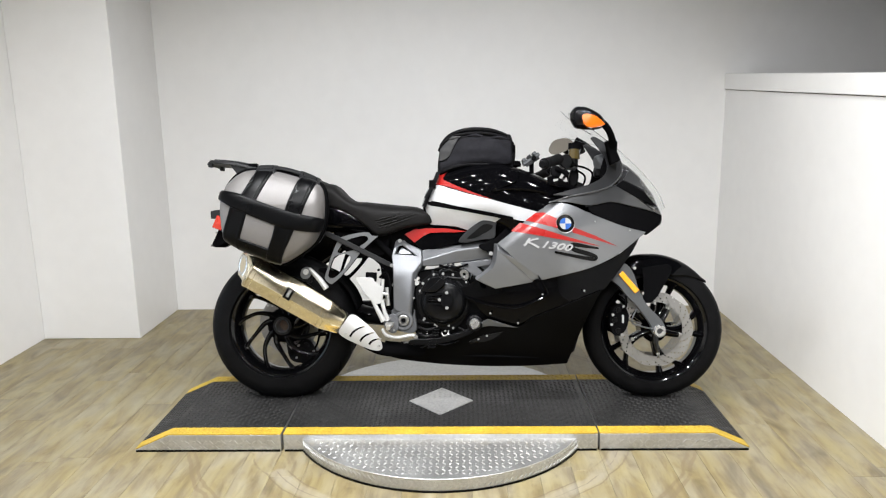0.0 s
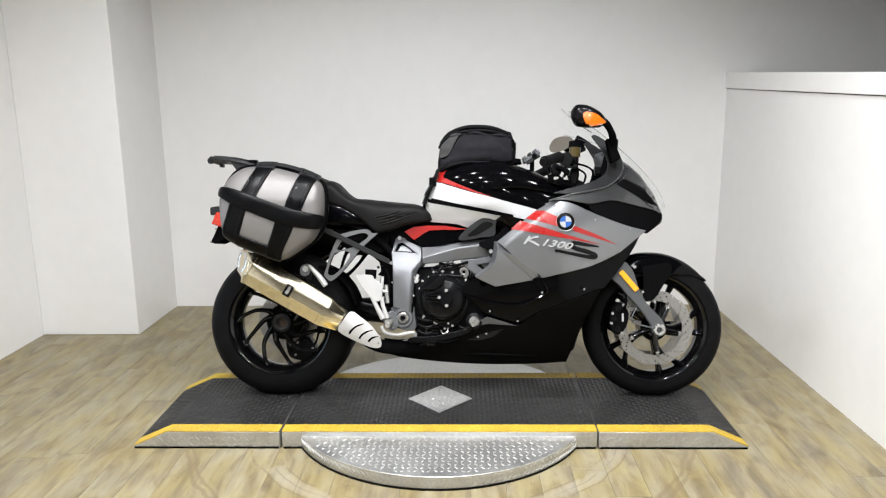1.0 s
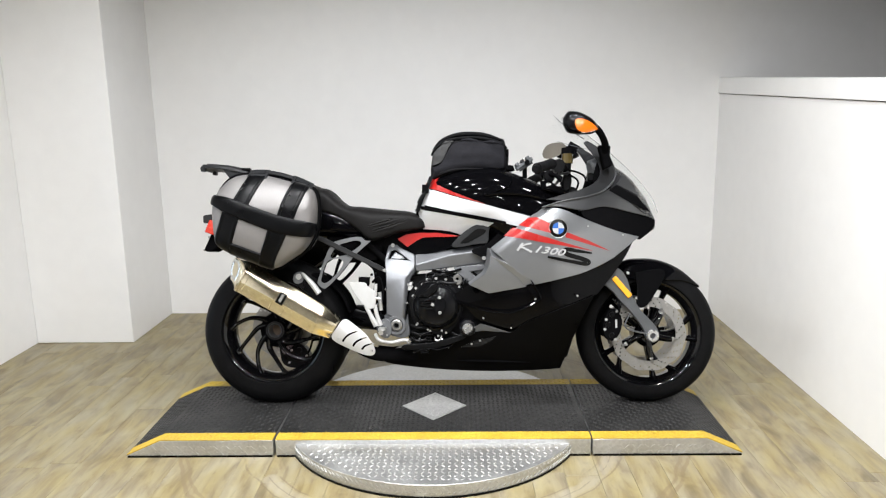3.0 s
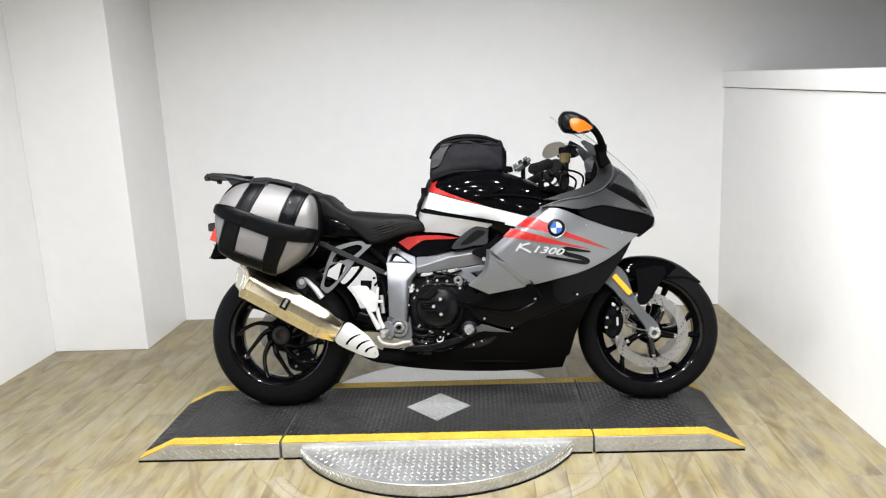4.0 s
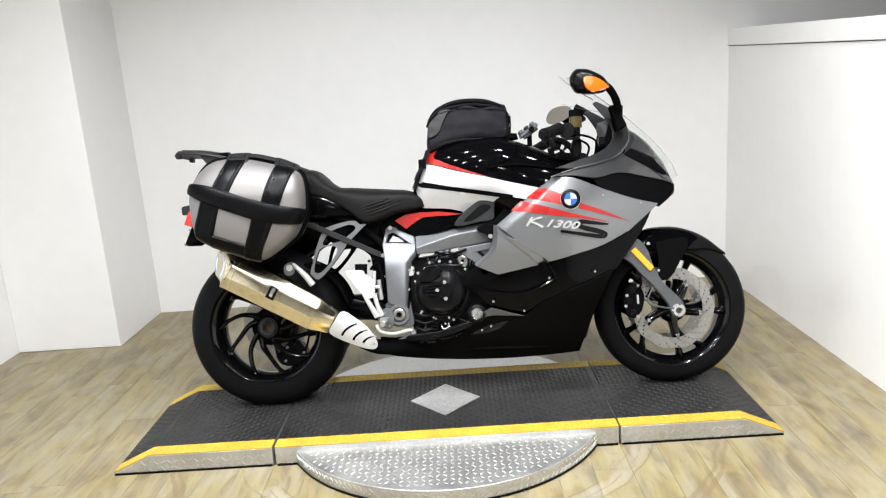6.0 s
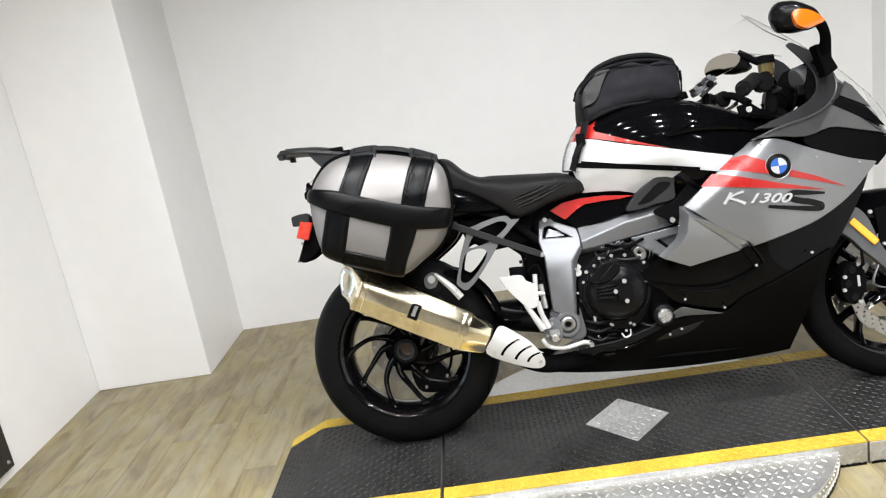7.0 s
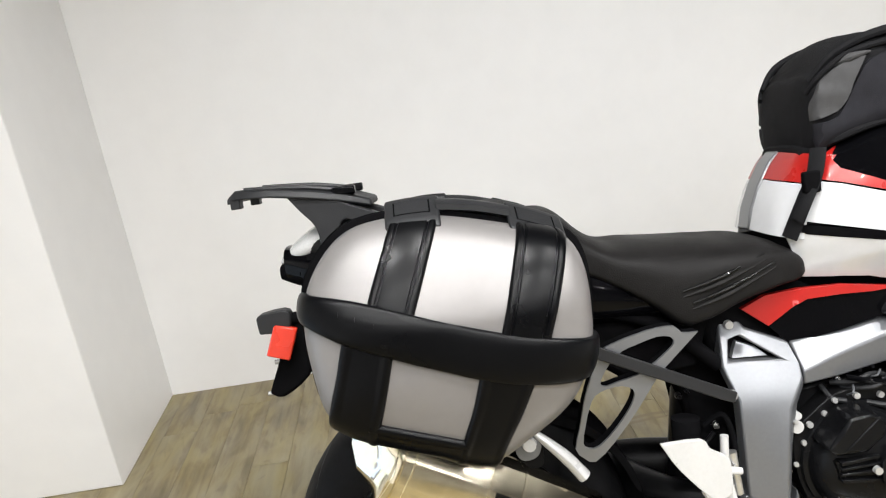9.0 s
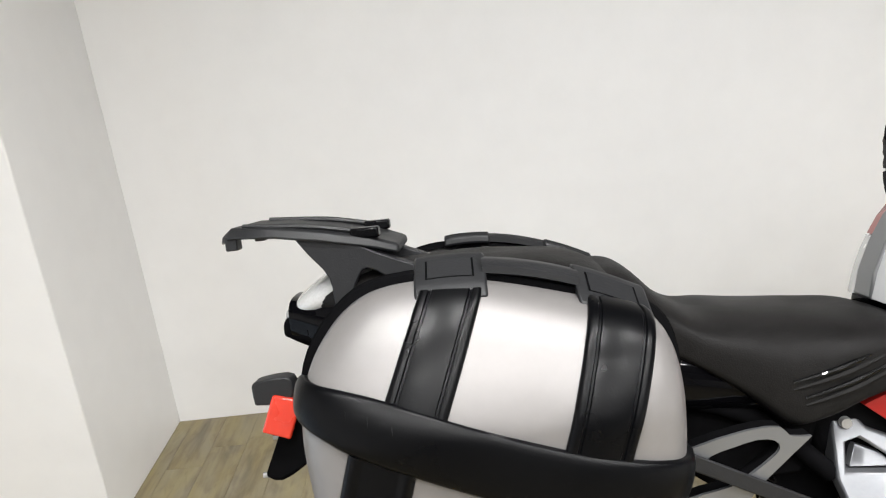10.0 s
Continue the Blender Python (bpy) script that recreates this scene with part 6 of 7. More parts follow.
# badge: plain quartered disc
bc = Vector((0.408, -(fair(0.408, 0.726) + 0.003), 0.726))
badge = mp("badge", lathe([(0.001, -0.004), (0.030, -0.004), (0.036, -0.001), (0.036, 0.004), (0.001, 0.004)], bc, 40), INK, "round black ringed badge with blue and white quarters")
mp("badge_ring", lathe([(0.0355, -0.0025), (0.037, -0.003), (0.038, 0.002), (0.0355, 0.002)], bc, 40), DISC, parent=badge)
for q in range(4):
    pts = [(0, 0)] + [(0.023 * math.cos(radians(90 * q + a)), 0.023 * math.sin(radians(90 * q + a))) for a in range(0, 91, 10)]
    mp("badge_quarter", slab([(bc.x + x, bc.z + z) for x, z in pts], bc.y - 0.004, bc.y - 0.0052), BLUE if q % 2 else WHITEINK, parent=badge)

# model lettering on the panel
for pts, widths in (([(0.246, 0.638), (0.257, 0.653), (0.268, 0.669)], [0.008] * 3), ([(0.258, 0.652), (0.278, 0.662), (0.302, 0.667)], [0.004, 0.006, 0.007]), ([(0.258, 0.654), (0.280, 0.645), (0.304, 0.631)], [0.005, 0.007, 0.009])):
    mp("lettering", ribbon(pts, widths, fair), WHITEINK, "slanted model lettering")
bm = lettering("1300", 0.04, 0.35, 0.0005)
across, high = max(v.co.x for v in bm.verts), max(v.co.y for v in bm.verts)
for v in bm.verts:
    u, w = v.co.x / across * 0.132, v.co.y / high * 0.027
    x, z = 0.306 + u * 0.990 + w * 0.139, 0.634 - u * 0.139 + w * 0.990
    v.co = (x, -(fair(x, z) + 0.0060), z)
bmesh.ops.solidify(bm, geom=bm.faces[:], thickness=0.001)
mp("lettering", bm, WHITEINK, "slanted model lettering")
mp("lettering", ribbon([(0.545, 0.627), (0.490, 0.635), (0.446, 0.642), (0.430, 0.634), (0.450, 0.620), (0.500, 0.606), (0.532, 0.592), (0.520, 0.584), (0.470, 0.592), (0.366, 0.613)], [0.006, 0.013, 0.016, 0.017, 0.018, 0.018, 0.017, 0.016, 0.014, 0.009], fair, 0.0045), INK, "large black slanted letter")

# windscreen
bm = bmesh.new()
grid = []
for i in range(13):
    u = i / 12
    row = []
    for j in range(17):
        a = -1 + 2 * j / 16
        w = 0.078 + 0.046 * u
        xx = 0.860 - 0.400 * u ** 1.35 - 0.055 * abs(a) ** 2
        zz = 0.800 + (1.205 - 0.800) * u ** 0.92 - (0.045 - 0.025 * u) * abs(a) ** 3
        row.append(bm.verts.new((xx, a * w, zz)))
    grid.append(row)
for i in range(12):
    for j in range(16):
        bm.faces.new((grid[i][j], grid[i][j + 1], grid[i + 1][j + 1], grid[i + 1][j]))
r = bmesh.ops.extrude_face_region(bm, geom=bm.faces[:])
for v in r["geom"]:
    if isinstance(v, bmesh.types.BMVert):
        v.co.x -= 0.003
screen = mp("windscreen", bm, GLASS, "clear curved windscreen")
screen.visible_shadow = False
mp("screen_edge", tube([(0.405, -0.122, 1.198), (0.468, -0.120, 1.141), (0.532, -0.116, 1.100)], [0.0006, 0.0010, 0.0018], 6), RACKP, parent=screen)
mp("screen_edge", tube([(0.443, 0.119, 1.130), (0.520, 0.116, 1.105), (0.600, 0.112, 1.085)], [0.0005, 0.0009, 0.0010], 6), FORK, parent=screen)

# cockpit: bars, grips, levers, reservoir, instruments, clips
dash = mp("dashboard", slab(rounded([(0.566, 0.915), (0.590, 0.905), (0.635, 0.960), (0.628, 1.015), (0.600, 1.030), (0.578, 0.985)], 3), -0.125, 0.125), MATTE, "black instrument housing", 0.010)
dial = mp("instrument", lathe([(0.002, -0.012), (0.034, -0.012), (0.040, -0.006), (0.040, 0.02), (0.002, 0.02)], (0, 0, 0), 32), FORK, "round dull instrument", parent=dash)
dial.matrix_local = Matrix.Translation((0.572, -0.075, 0.980)) @ Matrix.Rotation(radians(-78), 4, "Z") @ Matrix.Rotation(radians(18), 4, "X")
mp("dash_switch", box((0.545, -0.115, 0.925), (0.572, -0.085, 0.960)), ENGINE, bevel=0.006, parent=dash)
mp("triple_clamp", slab(rounded([(0.385, 0.900), (0.47, 0.905), (0.500, 0.890), (0.495, 0.870), (0.40, 0.875)], 2), -0.13, 0.13), ENGINE, "black top yoke", 0.006)
for s in (-1, 1):
    bar = mp("handlebar", tube([(0.47, s * 0.09, 0.945), (0.435, s * 0.16, 0.985), (0.38, s * 0.22, 0.984), (0.330, s * 0.292, 0.961)], 0.013, 12), MATTE, "clip-on handlebar")
    mp("grip", tube([(0.388, s * 0.210, 0.987), (0.355, s * 0.256, 0.973), (0.322, s * 0.302, 0.958)], [0.023, 0.0205, 0.023], 16), RUBGRIP, "black rubber grip", parent=bar)
    mp("bar_end", tube([(0.322, s * 0.302, 0.958), (0.312, s * 0.316, 0.954)], [0.018, 0.014], 16, smooth=2), ENGINE, parent=bar)
    mp("lever", tube([(0.455, s * 0.17, 0.955), (0.445, s * 0.24, 0.945), (0.40, s * 0.315, 0.935)], [0.010, 0.008, 0.006], 8, 0.7), ENGINE, "black hand lever", parent=bar)
    mp("switch_block", slab(rounded([(0.400, 0.955), (0.428, 0.950), (0.442, 0.980), (0.428, 1.005), (0.400, 1.002), (0.390, 0.980)], 2), s * 0.170, s * 0.222), ENGINE, bevel=0.006, parent=bar)
    if s < 0:
        mp("bar_clamp", slab(rounded([(0.435, 0.885), (0.470, 0.885), (0.476, 0.955), (0.446, 0.955)], 2), s * 0.10, s * 0.145), ENGINE, bevel=0.008, parent=bar)
    # mirror
    arm = mp("mirror", tube([(0.604, s * 0.180, 1.040), (0.602, s * 0.210, 1.062), (0.584, s * 0.250, 1.090), (0.558, s * 0.275, 1.116), (0.52, s * 0.285, 1.140)], [0.020, 0.018, 0.016, 0.018, 0.018], 12, 0.8), MATTE, "black faired mirror on a curved arm")
    mp("mirror_foot", slab([(0.578, 1.064), (0.628, 1.062), (0.624, 1.020), (0.640, 0.985), (0.600, 0.965), (0.588, 1.025)], s * 0.145, s * 0.195), MATTE, bevel=0.006, parent=arm)
    bm, _ = body([(0.426, 1.132, 1.158, 0.012), (0.436, 1.112, 1.174, 0.030), (0.47, 1.096, 1.183, 0.050), (0.515, 1.094, 1.167, 0.052), (0.545, 1.098, 1.146, 0.038), (0.562, 1.108, 1.126, 0.012)], 2.3, y=s * 0.282)
    if s > 0:
        for v in bm.verts:
            v.co = Vector((0.45 + (v.co.x - 0.45) * 0.82 + 0.022, 0.29 + (v.co.y - 0.282) * 0.55, 1.100 + (v.co.z - 1.135) * 0.74))
    mp("mirror_housing", bm, CLUTCH, parent=arm)
    if s < 0:
        mp("indicator", panel(rounded([(0.466, 1.138), (0.486, 1.146), (0.522, 1.134), (0.552, 1.110), (0.552, 1.104), (0.530, 1.097), (0.500, 1.092), (0.474, 1.106)], 3), lambda x, z: 0.343 - 3.6 * (x - 0.49) ** 2 - 4 * (z - 1.12) ** 2, 0.02, 0.012, side=s), AMBER, "amber indicator lens", parent=arm)
mir = mp("mirror_glass", slab(rounded([(-0.068, -0.008), (-0.045, 0.024), (0.0, 0.034), (0.045, 0.028), (0.066, 0.006), (0.040, -0.020), (-0.02, -0.036), (-0.056, -0.032)], 3), -0.002, 0.002), MIRROR, "mirror glass", parent=None)
mir.matrix_local = Matrix.Translation((0.445, 0.230, 1.104)) @ Matrix.Rotation(radians(-42), 4, "Z")
mp("reservoir", rod((0.462, -0.110, 1.000), (0.464, -0.110, 1.040), 0.023, 0.024, 24), FLUID, "amber brake fluid reservoir")
mp("reservoir_cap", rod((0.464, -0.110, 1.040), (0.465, -0.110, 1.064), 0.026, 0.026, 24), MATTE, "black reservoir cap")
mp("reservoir_stem", rod((0.462, -0.115, 0.945), (0.462, -0.110, 1.000), 0.012, 0.018, 16), ENGINE)
for k, (dx, dz) in enumerate(((0, 0), (0.03, 0.012))):
    mp("cable", tube([(0.42 + dx * 0.5, -0.19, 0.955 + dz), (0.47 + dx, -0.16, 0.945 + dz), (0.505 + dx, -0.13, 0.92 + dz), (0.49 + dx, -0.10, 0.87)], 0.0042, 8), MATTE, "black cable")
mp("fork_top", rod((0.455, -0.12, 0.90), (0.445, -0.12, 0.925), 0.018, 0.016, 20), ENGINE)
for s in (-1, 1):
    hole = [(0.381 + 0.011 * math.cos(a), 0.908 + 0.011 * math.sin(a)) for a in [2 * math.pi * k / 14 for k in range(14)]]
    mp("tank_front_cover", ring_slab(rounded([(0.345, 0.922), (0.345, 0.922), (0.385, 0.926), (0.410, 0.905), (0.490, 0.868), (0.55, 0.856), (0.55, 0.848), (0.45, 0.862), (0.352, 0.888), (0.352, 0.888)], 2), [hole], s * 0.168, s * 0.150), MATTE, "black cover with a round hole", 0.004)
    mp("cover_rail", tube([(0.36, s * 0.172, 0.890), (0.43, s * 0.178, 0.872), (0.52, s * 0.180, 0.852)], 0.006, 8), GLOSS)
mount = mp("device_mount", box((-0.040, -0.028, -0.010), (0.040, 0.028, 0.006)), FORK, "grey and black clamp in front of the bag", 0.003)
mount.matrix_local = Matrix.Translation((0.286, -0.05, 1.009)) @ Matrix.Rotation(radians(-33), 4, "Y")
for k in range(3):
    mp("mount_tooth", box((-0.036 + 0.026 * k, -0.032, 0.004), (-0.020 + 0.026 * k, 0.026, 0.017)), RACKP if k == 1 else FORK, parent=mount, bevel=0.002)
mp("mount_arm", box((-0.034, -0.034, -0.022), (0.030, -0.020, -0.012)), RACKP, parent=mount, bevel=0.002)
mp("mount_knob", rod((0.010, -0.045, -0.006), (0.010, -0.028, -0.006), 0.010, 0.010, 14), MATTE, parent=mount)
mp("mount_stem", rod((0.29, -0.05, 0.940), (0.290, -0.05, 0.995), 0.010, 0.010, 10), MATTE)
mp("side_stand", tube([(-0.46, 0.12, 0.27), (-0.56, 0.20, 0.12), (-0.640, 0.272, 0.006)], [0.013, 0.012, 0.012], 10), ENGINE, "black side stand, folded out")


# ---- luggage ----
def side_case(s):
    case = thing("side_case", BIKE @ Matrix.Translation((0.018, -0.030, -0.020)) if s > 0 else BIKE, "silver hard side case with black straps on the motorcycle", "luggage case", "side cases")
    prof = [(-0.948, 0.680), (-0.960, 0.740), (-0.963, 0.815), (-0.948, 0.876), (-0.905, 0.928), (-0.850, 0.949), (-0.760, 0.946), (-0.640, 0.915), (-0.576, 0.893), (-0.552, 0.855), (-0.548, 0.790), (-0.556, 0.722), (-0.590, 0.654), (-0.660, 0.601), (-0.722, 0.572), (-0.800, 0.598), (-0.905, 0.642)]
    cx, cz = -0.750, 0.765
    ring0 = rounded(prof, 4)
    out = np.array(rounded(prof, 14))
    ang = np.arctan2(out[:, 1] - cz, out[:, 0] - cx) % (2 * math.pi)
    order = np.argsort(ang)
    aa, rr = ang[order], np.hypot(out[:, 0] - cx, out[:, 1] - cz)[order]

    def edge(a):
        return float(np.interp(a % (2 * math.pi), aa, rr, period=2 * math.pi))

    # the lid's section from its rim to its crown, against the way along the skin
    sec = [(0.992, 0.262), (0.993, 0.285), (0.991, 0.305), (0.982, 0.325), (0.963, 0.342), (0.932, 0.355), (0.880, 0.365), (0.780, 0.373), (0.580, 0.379), (0.300, 0.381), (0.010, 0.381)]
    way = [0.0]
    for (k0, y0), (k1, y1) in zip(sec, sec[1:]):
        way.append(way[-1] + math.hypot((k1 - k0) * 0.19, y1 - y0))
    K, Y = curve1(way, [k for k, _ in sec]), curve1(way, [y for _, y in sec])
    ks, ws = [k for k, _ in sec[3:]][::-1], way[3:][::-1]

    def skin_at(a, w, proud=0.0):
        def p(a, w):
            k, y = K(w), Y(w)
            x, z = cx + math.cos(a) * edge(a) * k, cz + math.sin(a) * edge(a) * k
            depth = 1 - 0.58 * max(0, (z - 0.80) / 0.145) ** 1.45 - 0.22 * max(0, (0.73 - z) / 0.155) ** 1.4
            return Vector((x, s * (0.262 + (y - 0.262) * depth), z))
        q = p(a, w)
        if proud:
            n = (p(a + 0.01, w) - p(a - 0.01, w)).cross(p(a, min(w + 0.003, way[-1])) - p(a, max(w - 0.003, 0)))
            n.normalize()
            q += n * proud * (1 if n.y * s > 0 or n.dot(Vector((q.x - cx, 0, q.z - cz))) > 0 else -1)
        return q

    def on_skin(x, z, proud):
        a, r = math.atan2(z - cz, x - cx), math.hypot(x - cx, z - cz)
        k = r / edge(a)
        if k < sec[3][0]:
            return skin_at(a, float(np.interp(k, ks, ws)), proud)
        return skin_at(a, max(way[3] - (r - sec[3][0] * edge(a)), 0.0), proud)

    def shell(stations):
        bm, rings = bmesh.new(), []
        for y, k in stations:
            rings.append([bm.verts.new((cx + (x - cx) * k, s * y, cz + (z - cz) * k)) for x, z in ring0])
        skin(bm, rings)
        return bm
    part("base_shell", shell([(0.175, 0.90), (0.185, 0.98), (0.258, 1.0), (0.262, 0.985)]), CASEBLK, case, "black inner case half")
    part("seam", shell([(0.250, 0.985), (0.254, 1.034), (0.260, 1.044), (0.274, 1.044), (0.280, 1.034), (0.281, 0.985)]), MATTE, case, "black rim round the lid")
    bm, rings = bmesh.new(), []
    for i in range(45):
        w = way[-1] * (i / 44) ** 1.25
        rings.append([bm.verts.new(skin_at(2 * math.pi * j / 120, w)) for j in range(120)])
    skin(bm, rings)
    part("lid", bm, CASE, case, "silver lacquered lid", sharp=60)

    def strip(name, left, right, section, material, label="", parent=None, n=28, sink=0.006, fade=0.0):
        """A moulded band between two lines on the lid; section: (share across, height)."""
        def at(line, t):
            u = np.linspace(0, 1, len(line))
            return curve1(u, [p[0] for p in line])(t), curve1(u, [p[1] for p in line])(t)
        bm, rows = bmesh.new(), []
        for i in range(n + 1):
            (xa, za), (xb, zb) = at(left, i / n), at(right, i / n)
            full = [(section[0][0], -sink), *section, (section[-1][0], -sink)]
            rows.append([bm.verts.new(on_skin(xa + (xb - xa) * u, za + (zb - za) * u, h * (1 - fade * abs(2 * i / n - 1) ** 8))) for u, h in full])
        skin(bm, rows)
        return part(name, bm, material, parent or case, label, sharp=50)
    bulge = [(u, 0.0062 + 0.0052 * max(1 - abs(2 * u - 1) ** 3.0, 0) ** 0.6) for u in (0, 0.03, 0.08, 0.16, 0.28, 0.42, 0.56, 0.70, 0.82, 0.91, 0.965, 1)]
    belt = strip("belt", [(-0.978, 0.866), (-0.955, 0.863), (-0.874, 0.846), (-0.767, 0.808), (-0.660, 0.773), (-0.556, 0.750), (-0.520, 0.744)], [(-0.978, 0.834), (-0.955, 0.825), (-0.888, 0.790), (-0.790, 0.748), (-0.690, 0.712), (-0.600, 0.697), (-0.520, 0.696)], bulge, CASEBLK, "broad black moulded belt", n=64, fade=0.7)
    for mx, mz in ((-0.905, 0.833), (-0.884, 0.826), (-0.860, 0.817)):
        strip("mark", [(mx - 0.007, mz + 0.010), (mx + 0.006, mz + 0.007)], [(mx - 0.007, mz - 0.008), (mx + 0.006, mz - 0.011)], [(0, 0.0105), (0.5, 0.0124), (1, 0.0105)], CASEBLK, parent=belt, n=3, sink=-0.008)
    ribbed = [(0, 0.002), (0.015, 0.0046), (0.05, 0.0064), (0.10, 0.0068), (0.15, 0.0062), (0.165, 0.0040), (0.195, 0.0040), (0.21, 0.0060), (0.30, 0.0066), (0.50, 0.0068), (0.70, 0.0066), (0.79, 0.0060), (0.805, 0.0040), (0.835, 0.0040), (0.85, 0.0062), (0.90, 0.0068), (0.95, 0.0064), (0.985, 0.0046), (1, 0.002)]
    strip("strap", [(-0.820, 0.938), (-0.838, 0.896), (-0.856, 0.854), (-0.874, 0.812)], [(-0.752, 0.934), (-0.772, 0.886), (-0.792, 0.838), (-0.812, 0.790)], ribbed, CASEBLK, "black moulded strap", n=30)
    strip("strap", [(-0.638, 0.922), (-0.659, 0.862), (-0.679, 0.802), (-0.696, 0.750)], [(-0.571, 0.900), (-0.592, 0.842), (-0.614, 0.782), (-0.632, 0.730)], ribbed, CASEBLK, "black moulded strap", n=30)
    flat = [(0, 0.002), (0.03, 0.006), (0.08, 0.0078), (0.16, 0.0078), (0.20, 0.0062), (0.26, 0.0062), (0.5, 0.0066), (0.74, 0.0062), (0.80, 0.0062), (0.84, 0.0078), (0.92, 0.0078), (0.97, 0.006), (1, 0.002)]
    strip("strap", [(-0.902, 0.796), (-0.920, 0.740), (-0.938, 0.690), (-0.950, 0.640)], [(-0.836, 0.768), (-0.852, 0.716), (-0.868, 0.668), (-0.882, 0.620)], flat, CASEBLK, "black moulded strap", n=24)
    strip("strap", [(-0.724, 0.724), (-0.738, 0.680), (-0.756, 0.636), (-0.778, 0.580)], [(-0.650, 0.704), (-0.672, 0.660), (-0.696, 0.616), (-0.722, 0.556)], flat, CASEBLK, "black moulded strap", n=24)
    strip("lower_bar", [(-0.880, 0.678), (-0.815, 0.654), (-0.750, 0.630)], [(-0.905, 0.622), (-0.830, 0.596), (-0.765, 0.575)], flat, CASEBLK, "black lower bar", n=20)
    # latches and handle on the top edge
    top = curve1([-0.90, -0.82, -0.72, -0.62, -0.56], [0.932, 0.949, 0.944, 0.914, 0.886])

    def over_rim(x0, x1, section, taper=0.0):
        bm, rows = bmesh.new(), []
        for i in range(7):
            x = x0 + (x1 - x0) * i / 6
            rows.append([bm.verts.new((x + (taper if i == 0 else -taper if i == 6 else 0) * (1 if j in (0, 1) else 0), s * y, top(x) + dz)) for j, (y, dz) in enumerate(section)])
        skin(bm, rows)
        return bm
    for x0, x1 in ((-0.826, -0.746), (-0.650, -0.570)):
        clip = part("latch", over_rim(x0, x1, [(0.238, 0.004), (0.240, 0.016), (0.250, 0.022), (0.262, 0.0205), (0.298, -0.002), (0.308, -0.010), (0.313, -0.020), (0.298, -0.025), (0.270, -0.008)]), RACKP, case, "black latch", 0.003, sharp=25)
        for gap, lift, material in ((0.013, 0.0004, MATTE), (0.0155, 0.0014, RACKP)):
            y0, z0, y1, z1 = 0.264 + gap * 0.2, 0.0192 - gap * 0.12, 0.296 - gap * 0.2, -0.0008 + gap * 0.12
            part("latch_key", over_rim(x0 + gap, x1 - gap, [(y0 + lift * 0.53, z0 + lift * 0.85), (y1 + lift * 0.53, z1 + lift * 0.85), (y1 - 0.002, z1 - 0.003), (y0 - 0.002, z0 - 0.003)]), material, clip, sharp=25)
    part("handle", over_rim(-0.750, -0.645, [(0.250, 0.004), (0.250, 0.014), (0.258, 0.018), (0.278, 0.017), (0.288, 0.011), (0.288, 0.003), (0.278, 0.000), (0.258, 0.000)]), RACKP, case, "black carrying handle", sharp=50)
    return case


side_case(-1)
side_case(1)


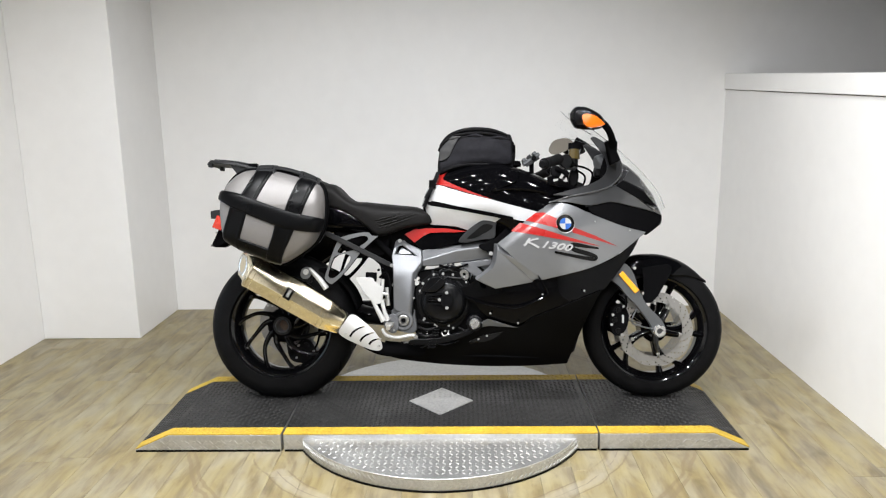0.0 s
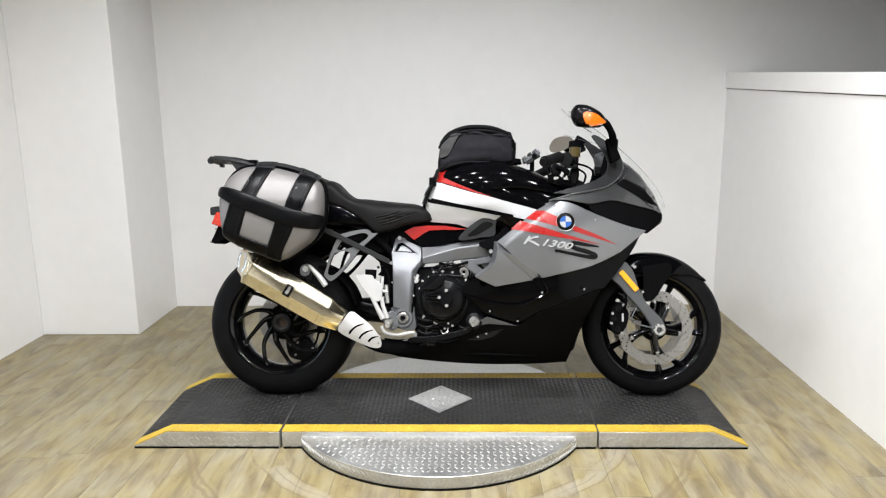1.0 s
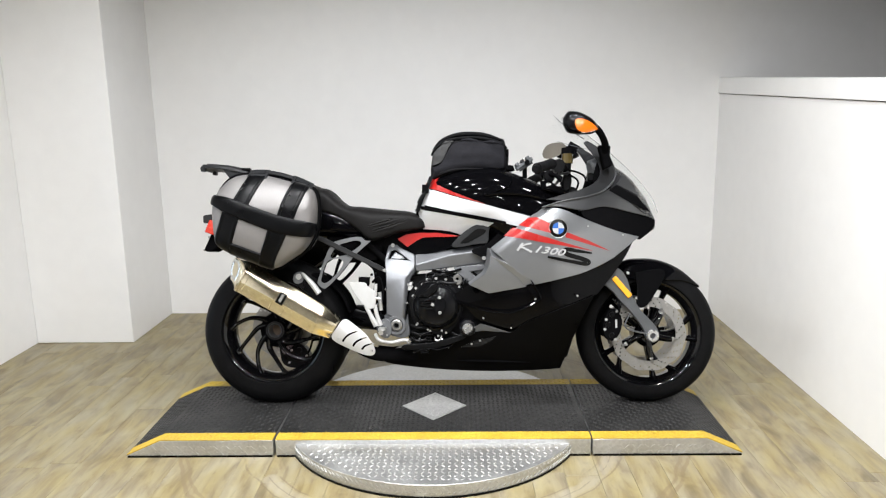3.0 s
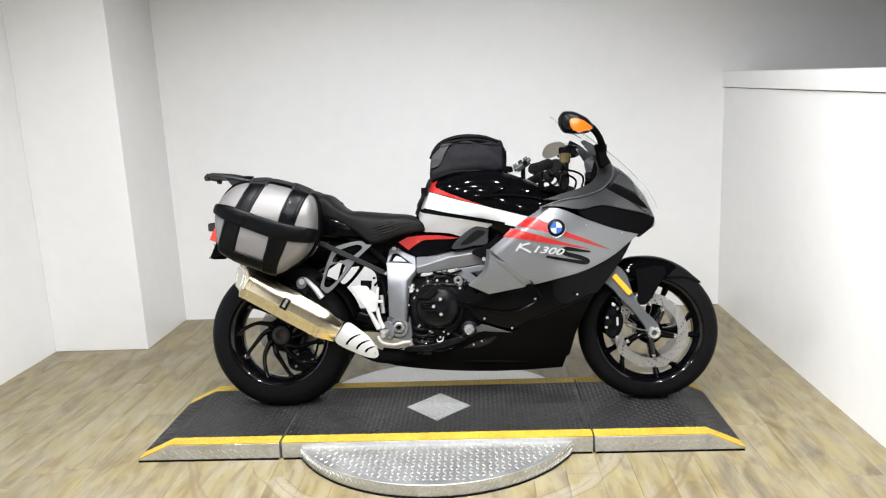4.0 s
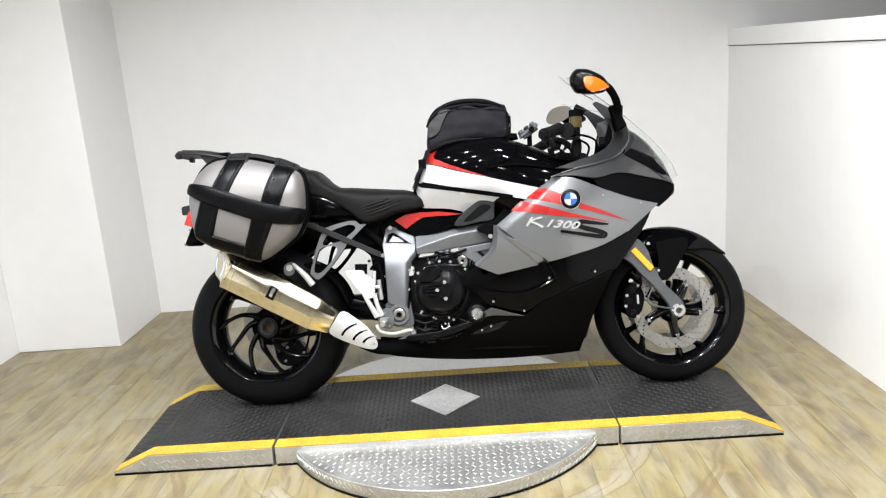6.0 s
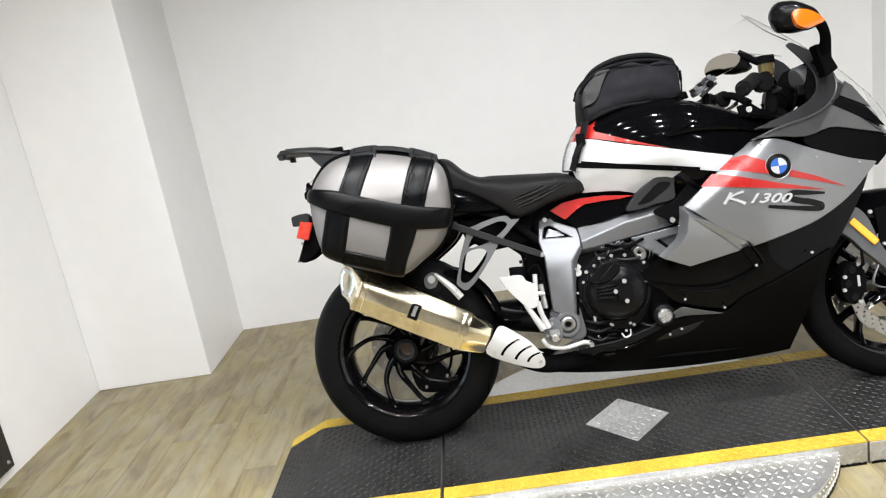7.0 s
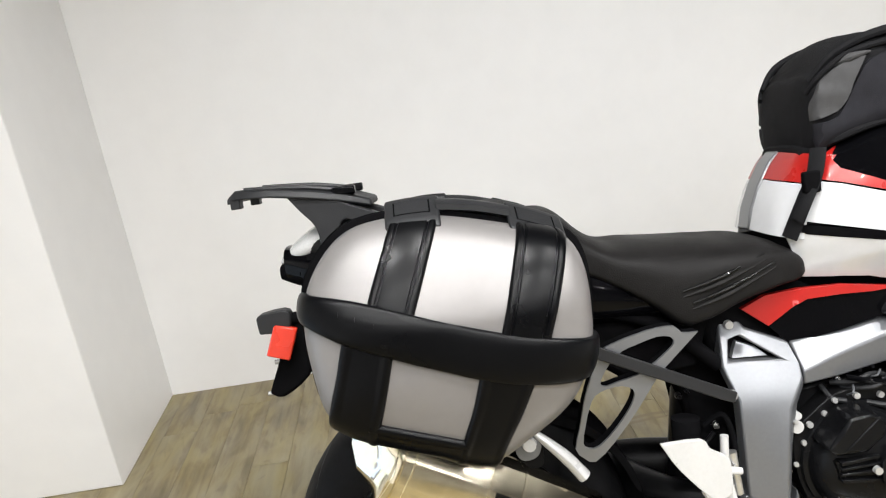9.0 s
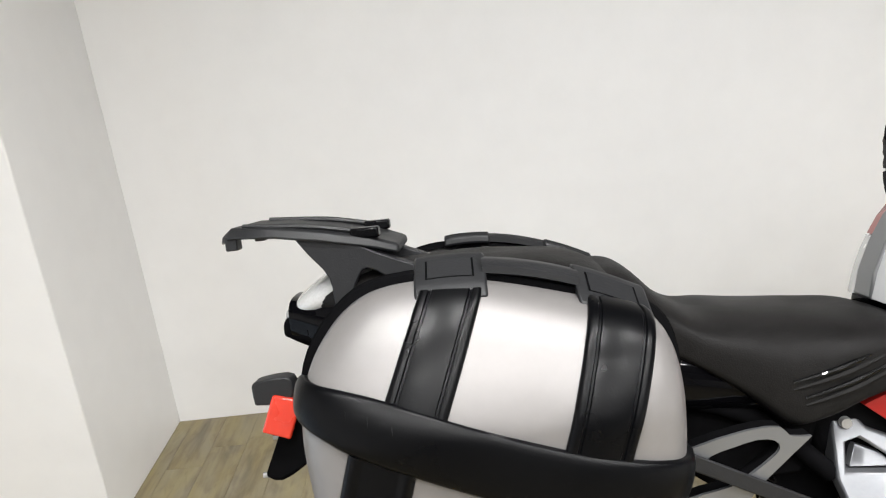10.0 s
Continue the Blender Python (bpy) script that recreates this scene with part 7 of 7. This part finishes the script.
def tank_bag():
    bag = thing("tank_bag", BIKE, "black and grey fabric tank bag strapped on the tank", "bag")
    bm, half = body([(-0.114, 0.940, 0.995, 0.090), (-0.108, 0.936, 1.038, 0.115), (-0.085, 0.940, 1.084, 0.134), (-0.03, 0.955, 1.132, 0.146), (0.05, 0.968, 1.140, 0.150), (0.12, 0.972, 1.136, 0.138), (0.190, 0.974, 1.122, 0.112), (0.218, 0.978, 1.100, 0.086), (0.226, 0.990, 1.06, 0.060)], 4.2, steps=8, segs=64)
    for v in bm.verts:
        if v.co.z > 0.985:
            d = noise.noise(v.co * 11) * 0.007 + noise.noise(v.co * 30) * 0.003
            fold = 0.006 * math.exp(-((v.co.z - 1.078) / 0.010) ** 2)
            v.co += Vector((0, math.copysign(d - fold, v.co.y), d * 0.6))
    part("bag_body", bm, FABRIC, bag, "black fabric body")

    def soft(x, z):
        return half(x, z) + 0.005 + noise.noise(Vector((x, 0.1, z * 1.6)) * 20) * 0.006
    for s in (-1, 1):
        part("bag_side", panel(rounded([(-0.106, 0.992), (-0.106, 0.992), (-0.070, 1.000), (-0.040, 1.050), (-0.010, 1.088), (0.06, 1.100), (0.14, 1.096), (0.208, 1.086), (0.208, 1.086), (0.214, 1.03), (0.210, 0.990), (0.10, 0.986), (0.0, 0.978), (-0.07, 0.958), (-0.102, 0.950)], 3), soft, 0.010, 0.02, s, proud=0.006), GREYFAB, bag, "dark grey fabric side")
        part("bag_patch", panel(rounded([(-0.108, 0.998), (-0.108, 0.998), (-0.106, 1.030), (-0.088, 1.066), (-0.050, 1.090), (-0.020, 1.094), (-0.020, 1.094), (-0.040, 1.060), (-0.056, 1.026), (-0.074, 1.008)], 3), soft, 0.010, 0.016, s, proud=0.008), PATCH, bag, "lighter grey corner patch")
        part("zip", tube([(-0.108, s * 0.108, 1.046), (-0.088, s * 0.132, 1.074), (-0.04, s * 0.148, 1.104), (0.06, s * 0.152, 1.116), (0.15, s * 0.134, 1.108), (0.200, s * 0.108, 1.092), (0.222, s * 0.082, 1.076)], 0.0055, 8), FABRIC, bag, "zip piping")
        part("lid_edge", tube([(-0.102, s * 0.110, 1.066), (-0.06, s * 0.134, 1.108), (0.02, s * 0.142, 1.132), (0.12, s * 0.132, 1.130), (0.195, s * 0.102, 1.110)], [0.005, 0.007, 0.008, 0.008, 0.006], 8), FABRIC, bag, "padded edge of the lid")
        part("front_strap", tube([(0.220, s * 0.078, 1.08), (0.229, s * 0.074, 1.04), (0.224, s * 0.072, 0.985)], 0.006, 8, 0.5), FABRIC, bag)
        part("zip_puller", box((0.222, s * 0.080 - 0.004, 1.040), (0.232, s * 0.080 + 0.004, 1.072)), MATTE, bag, bevel=0.002)
    for s in (-1, 1):
        for x0, x1, z0, z1 in ((-0.080, -0.010, 1.082, 1.100), (0.02, 0.10, 1.104, 1.098), (0.12, 0.200, 1.096, 1.090)):
            part("fold", tube([(x0, s * (soft(x0, z0) + 0.004), z0), ((x0 + x1) / 2, s * (soft((x0 + x1) / 2, (z0 + z1) / 2) + 0.008), (z0 + z1) / 2 + 0.004), (x1, s * (soft(x1, z1) + 0.004), z1)], [0.002, 0.007, 0.002], 8), PATCH if x0 < 0 else GREYFAB, bag)
    part("base_pad", body([(-0.120, 0.928, 0.955, 0.09), (-0.09, 0.940, 0.974, 0.13), (0.0, 0.968, 0.992, 0.15), (0.12, 0.968, 0.992, 0.136), (0.222, 0.962, 0.985, 0.085)], 3)[0], FABRIC, bag, "black base pad")
    for child in bag.children:
        child.scale = (0.955, 0.8, 0.980)
        child.location.z = 0.0190
    # rear strap over the tank
    for s in (-1,):
        strap = part("strap", tube([(-0.104, s * 0.116, 0.952), (-0.120, s * 0.128, 0.908), (-0.140, s * 0.126, 0.866), (-0.164, s * 0.114, 0.806)], 0.0135, 8, 0.16, side=(0.7, s * 0.7, 0)), FABRIC, bag, "black webbing strap")
        part("buckle", box((-0.142, s * 0.131 - 0.007, 0.880), (-0.114, s * 0.131 + 0.007, 0.916)), MATTE, strap, "black plastic buckle", 0.003)
        part("strap_tail", tube([(-0.130, s * 0.136, 0.888), (-0.145, s * 0.138, 0.862), (-0.158, s * 0.132, 0.838)], 0.010, 8, 0.2, side=(0.7, s * 0.7, 0)), FABRIC, strap)


tank_bag()


# ---- floor planks ----
PW, PL, GAP = 0.122, 0.92, 0.0007
plank_bm = bmesh.new()
vs = []
for z, i in ((-0.008, 0.0), (-0.0005, 0.0), (0.0, 0.0006)):
    vs.append([plank_bm.verts.new(p) for p in ((i, i, z), (PW - GAP - i, i, z), (PW - GAP - i, PL - GAP - i, z), (i, PL - GAP - i, z))])
skin(plank_bm, vs)
plank_me = bpy.data.meshes.new("plank")
bmesh.ops.recalc_face_normals(plank_bm, faces=plank_bm.faces)
plank_bm.to_mesh(plank_me)
plank_bm.free()
plank_me.materials.append(PLANK)
rng = random.Random(4)
x = LEFT - 0.12
while x < RIGHT:
    y = FRONT - rng.random() * PL
    while y < BACK:
        p = new("plank", plank_me)
        p.parent = floor
        start, end = max(y, FRONT), min(y + PL, BACK)
        p.location = (x, start, 0)
        p.scale.y = (end - start) / PL
        y += PL
    x += PW
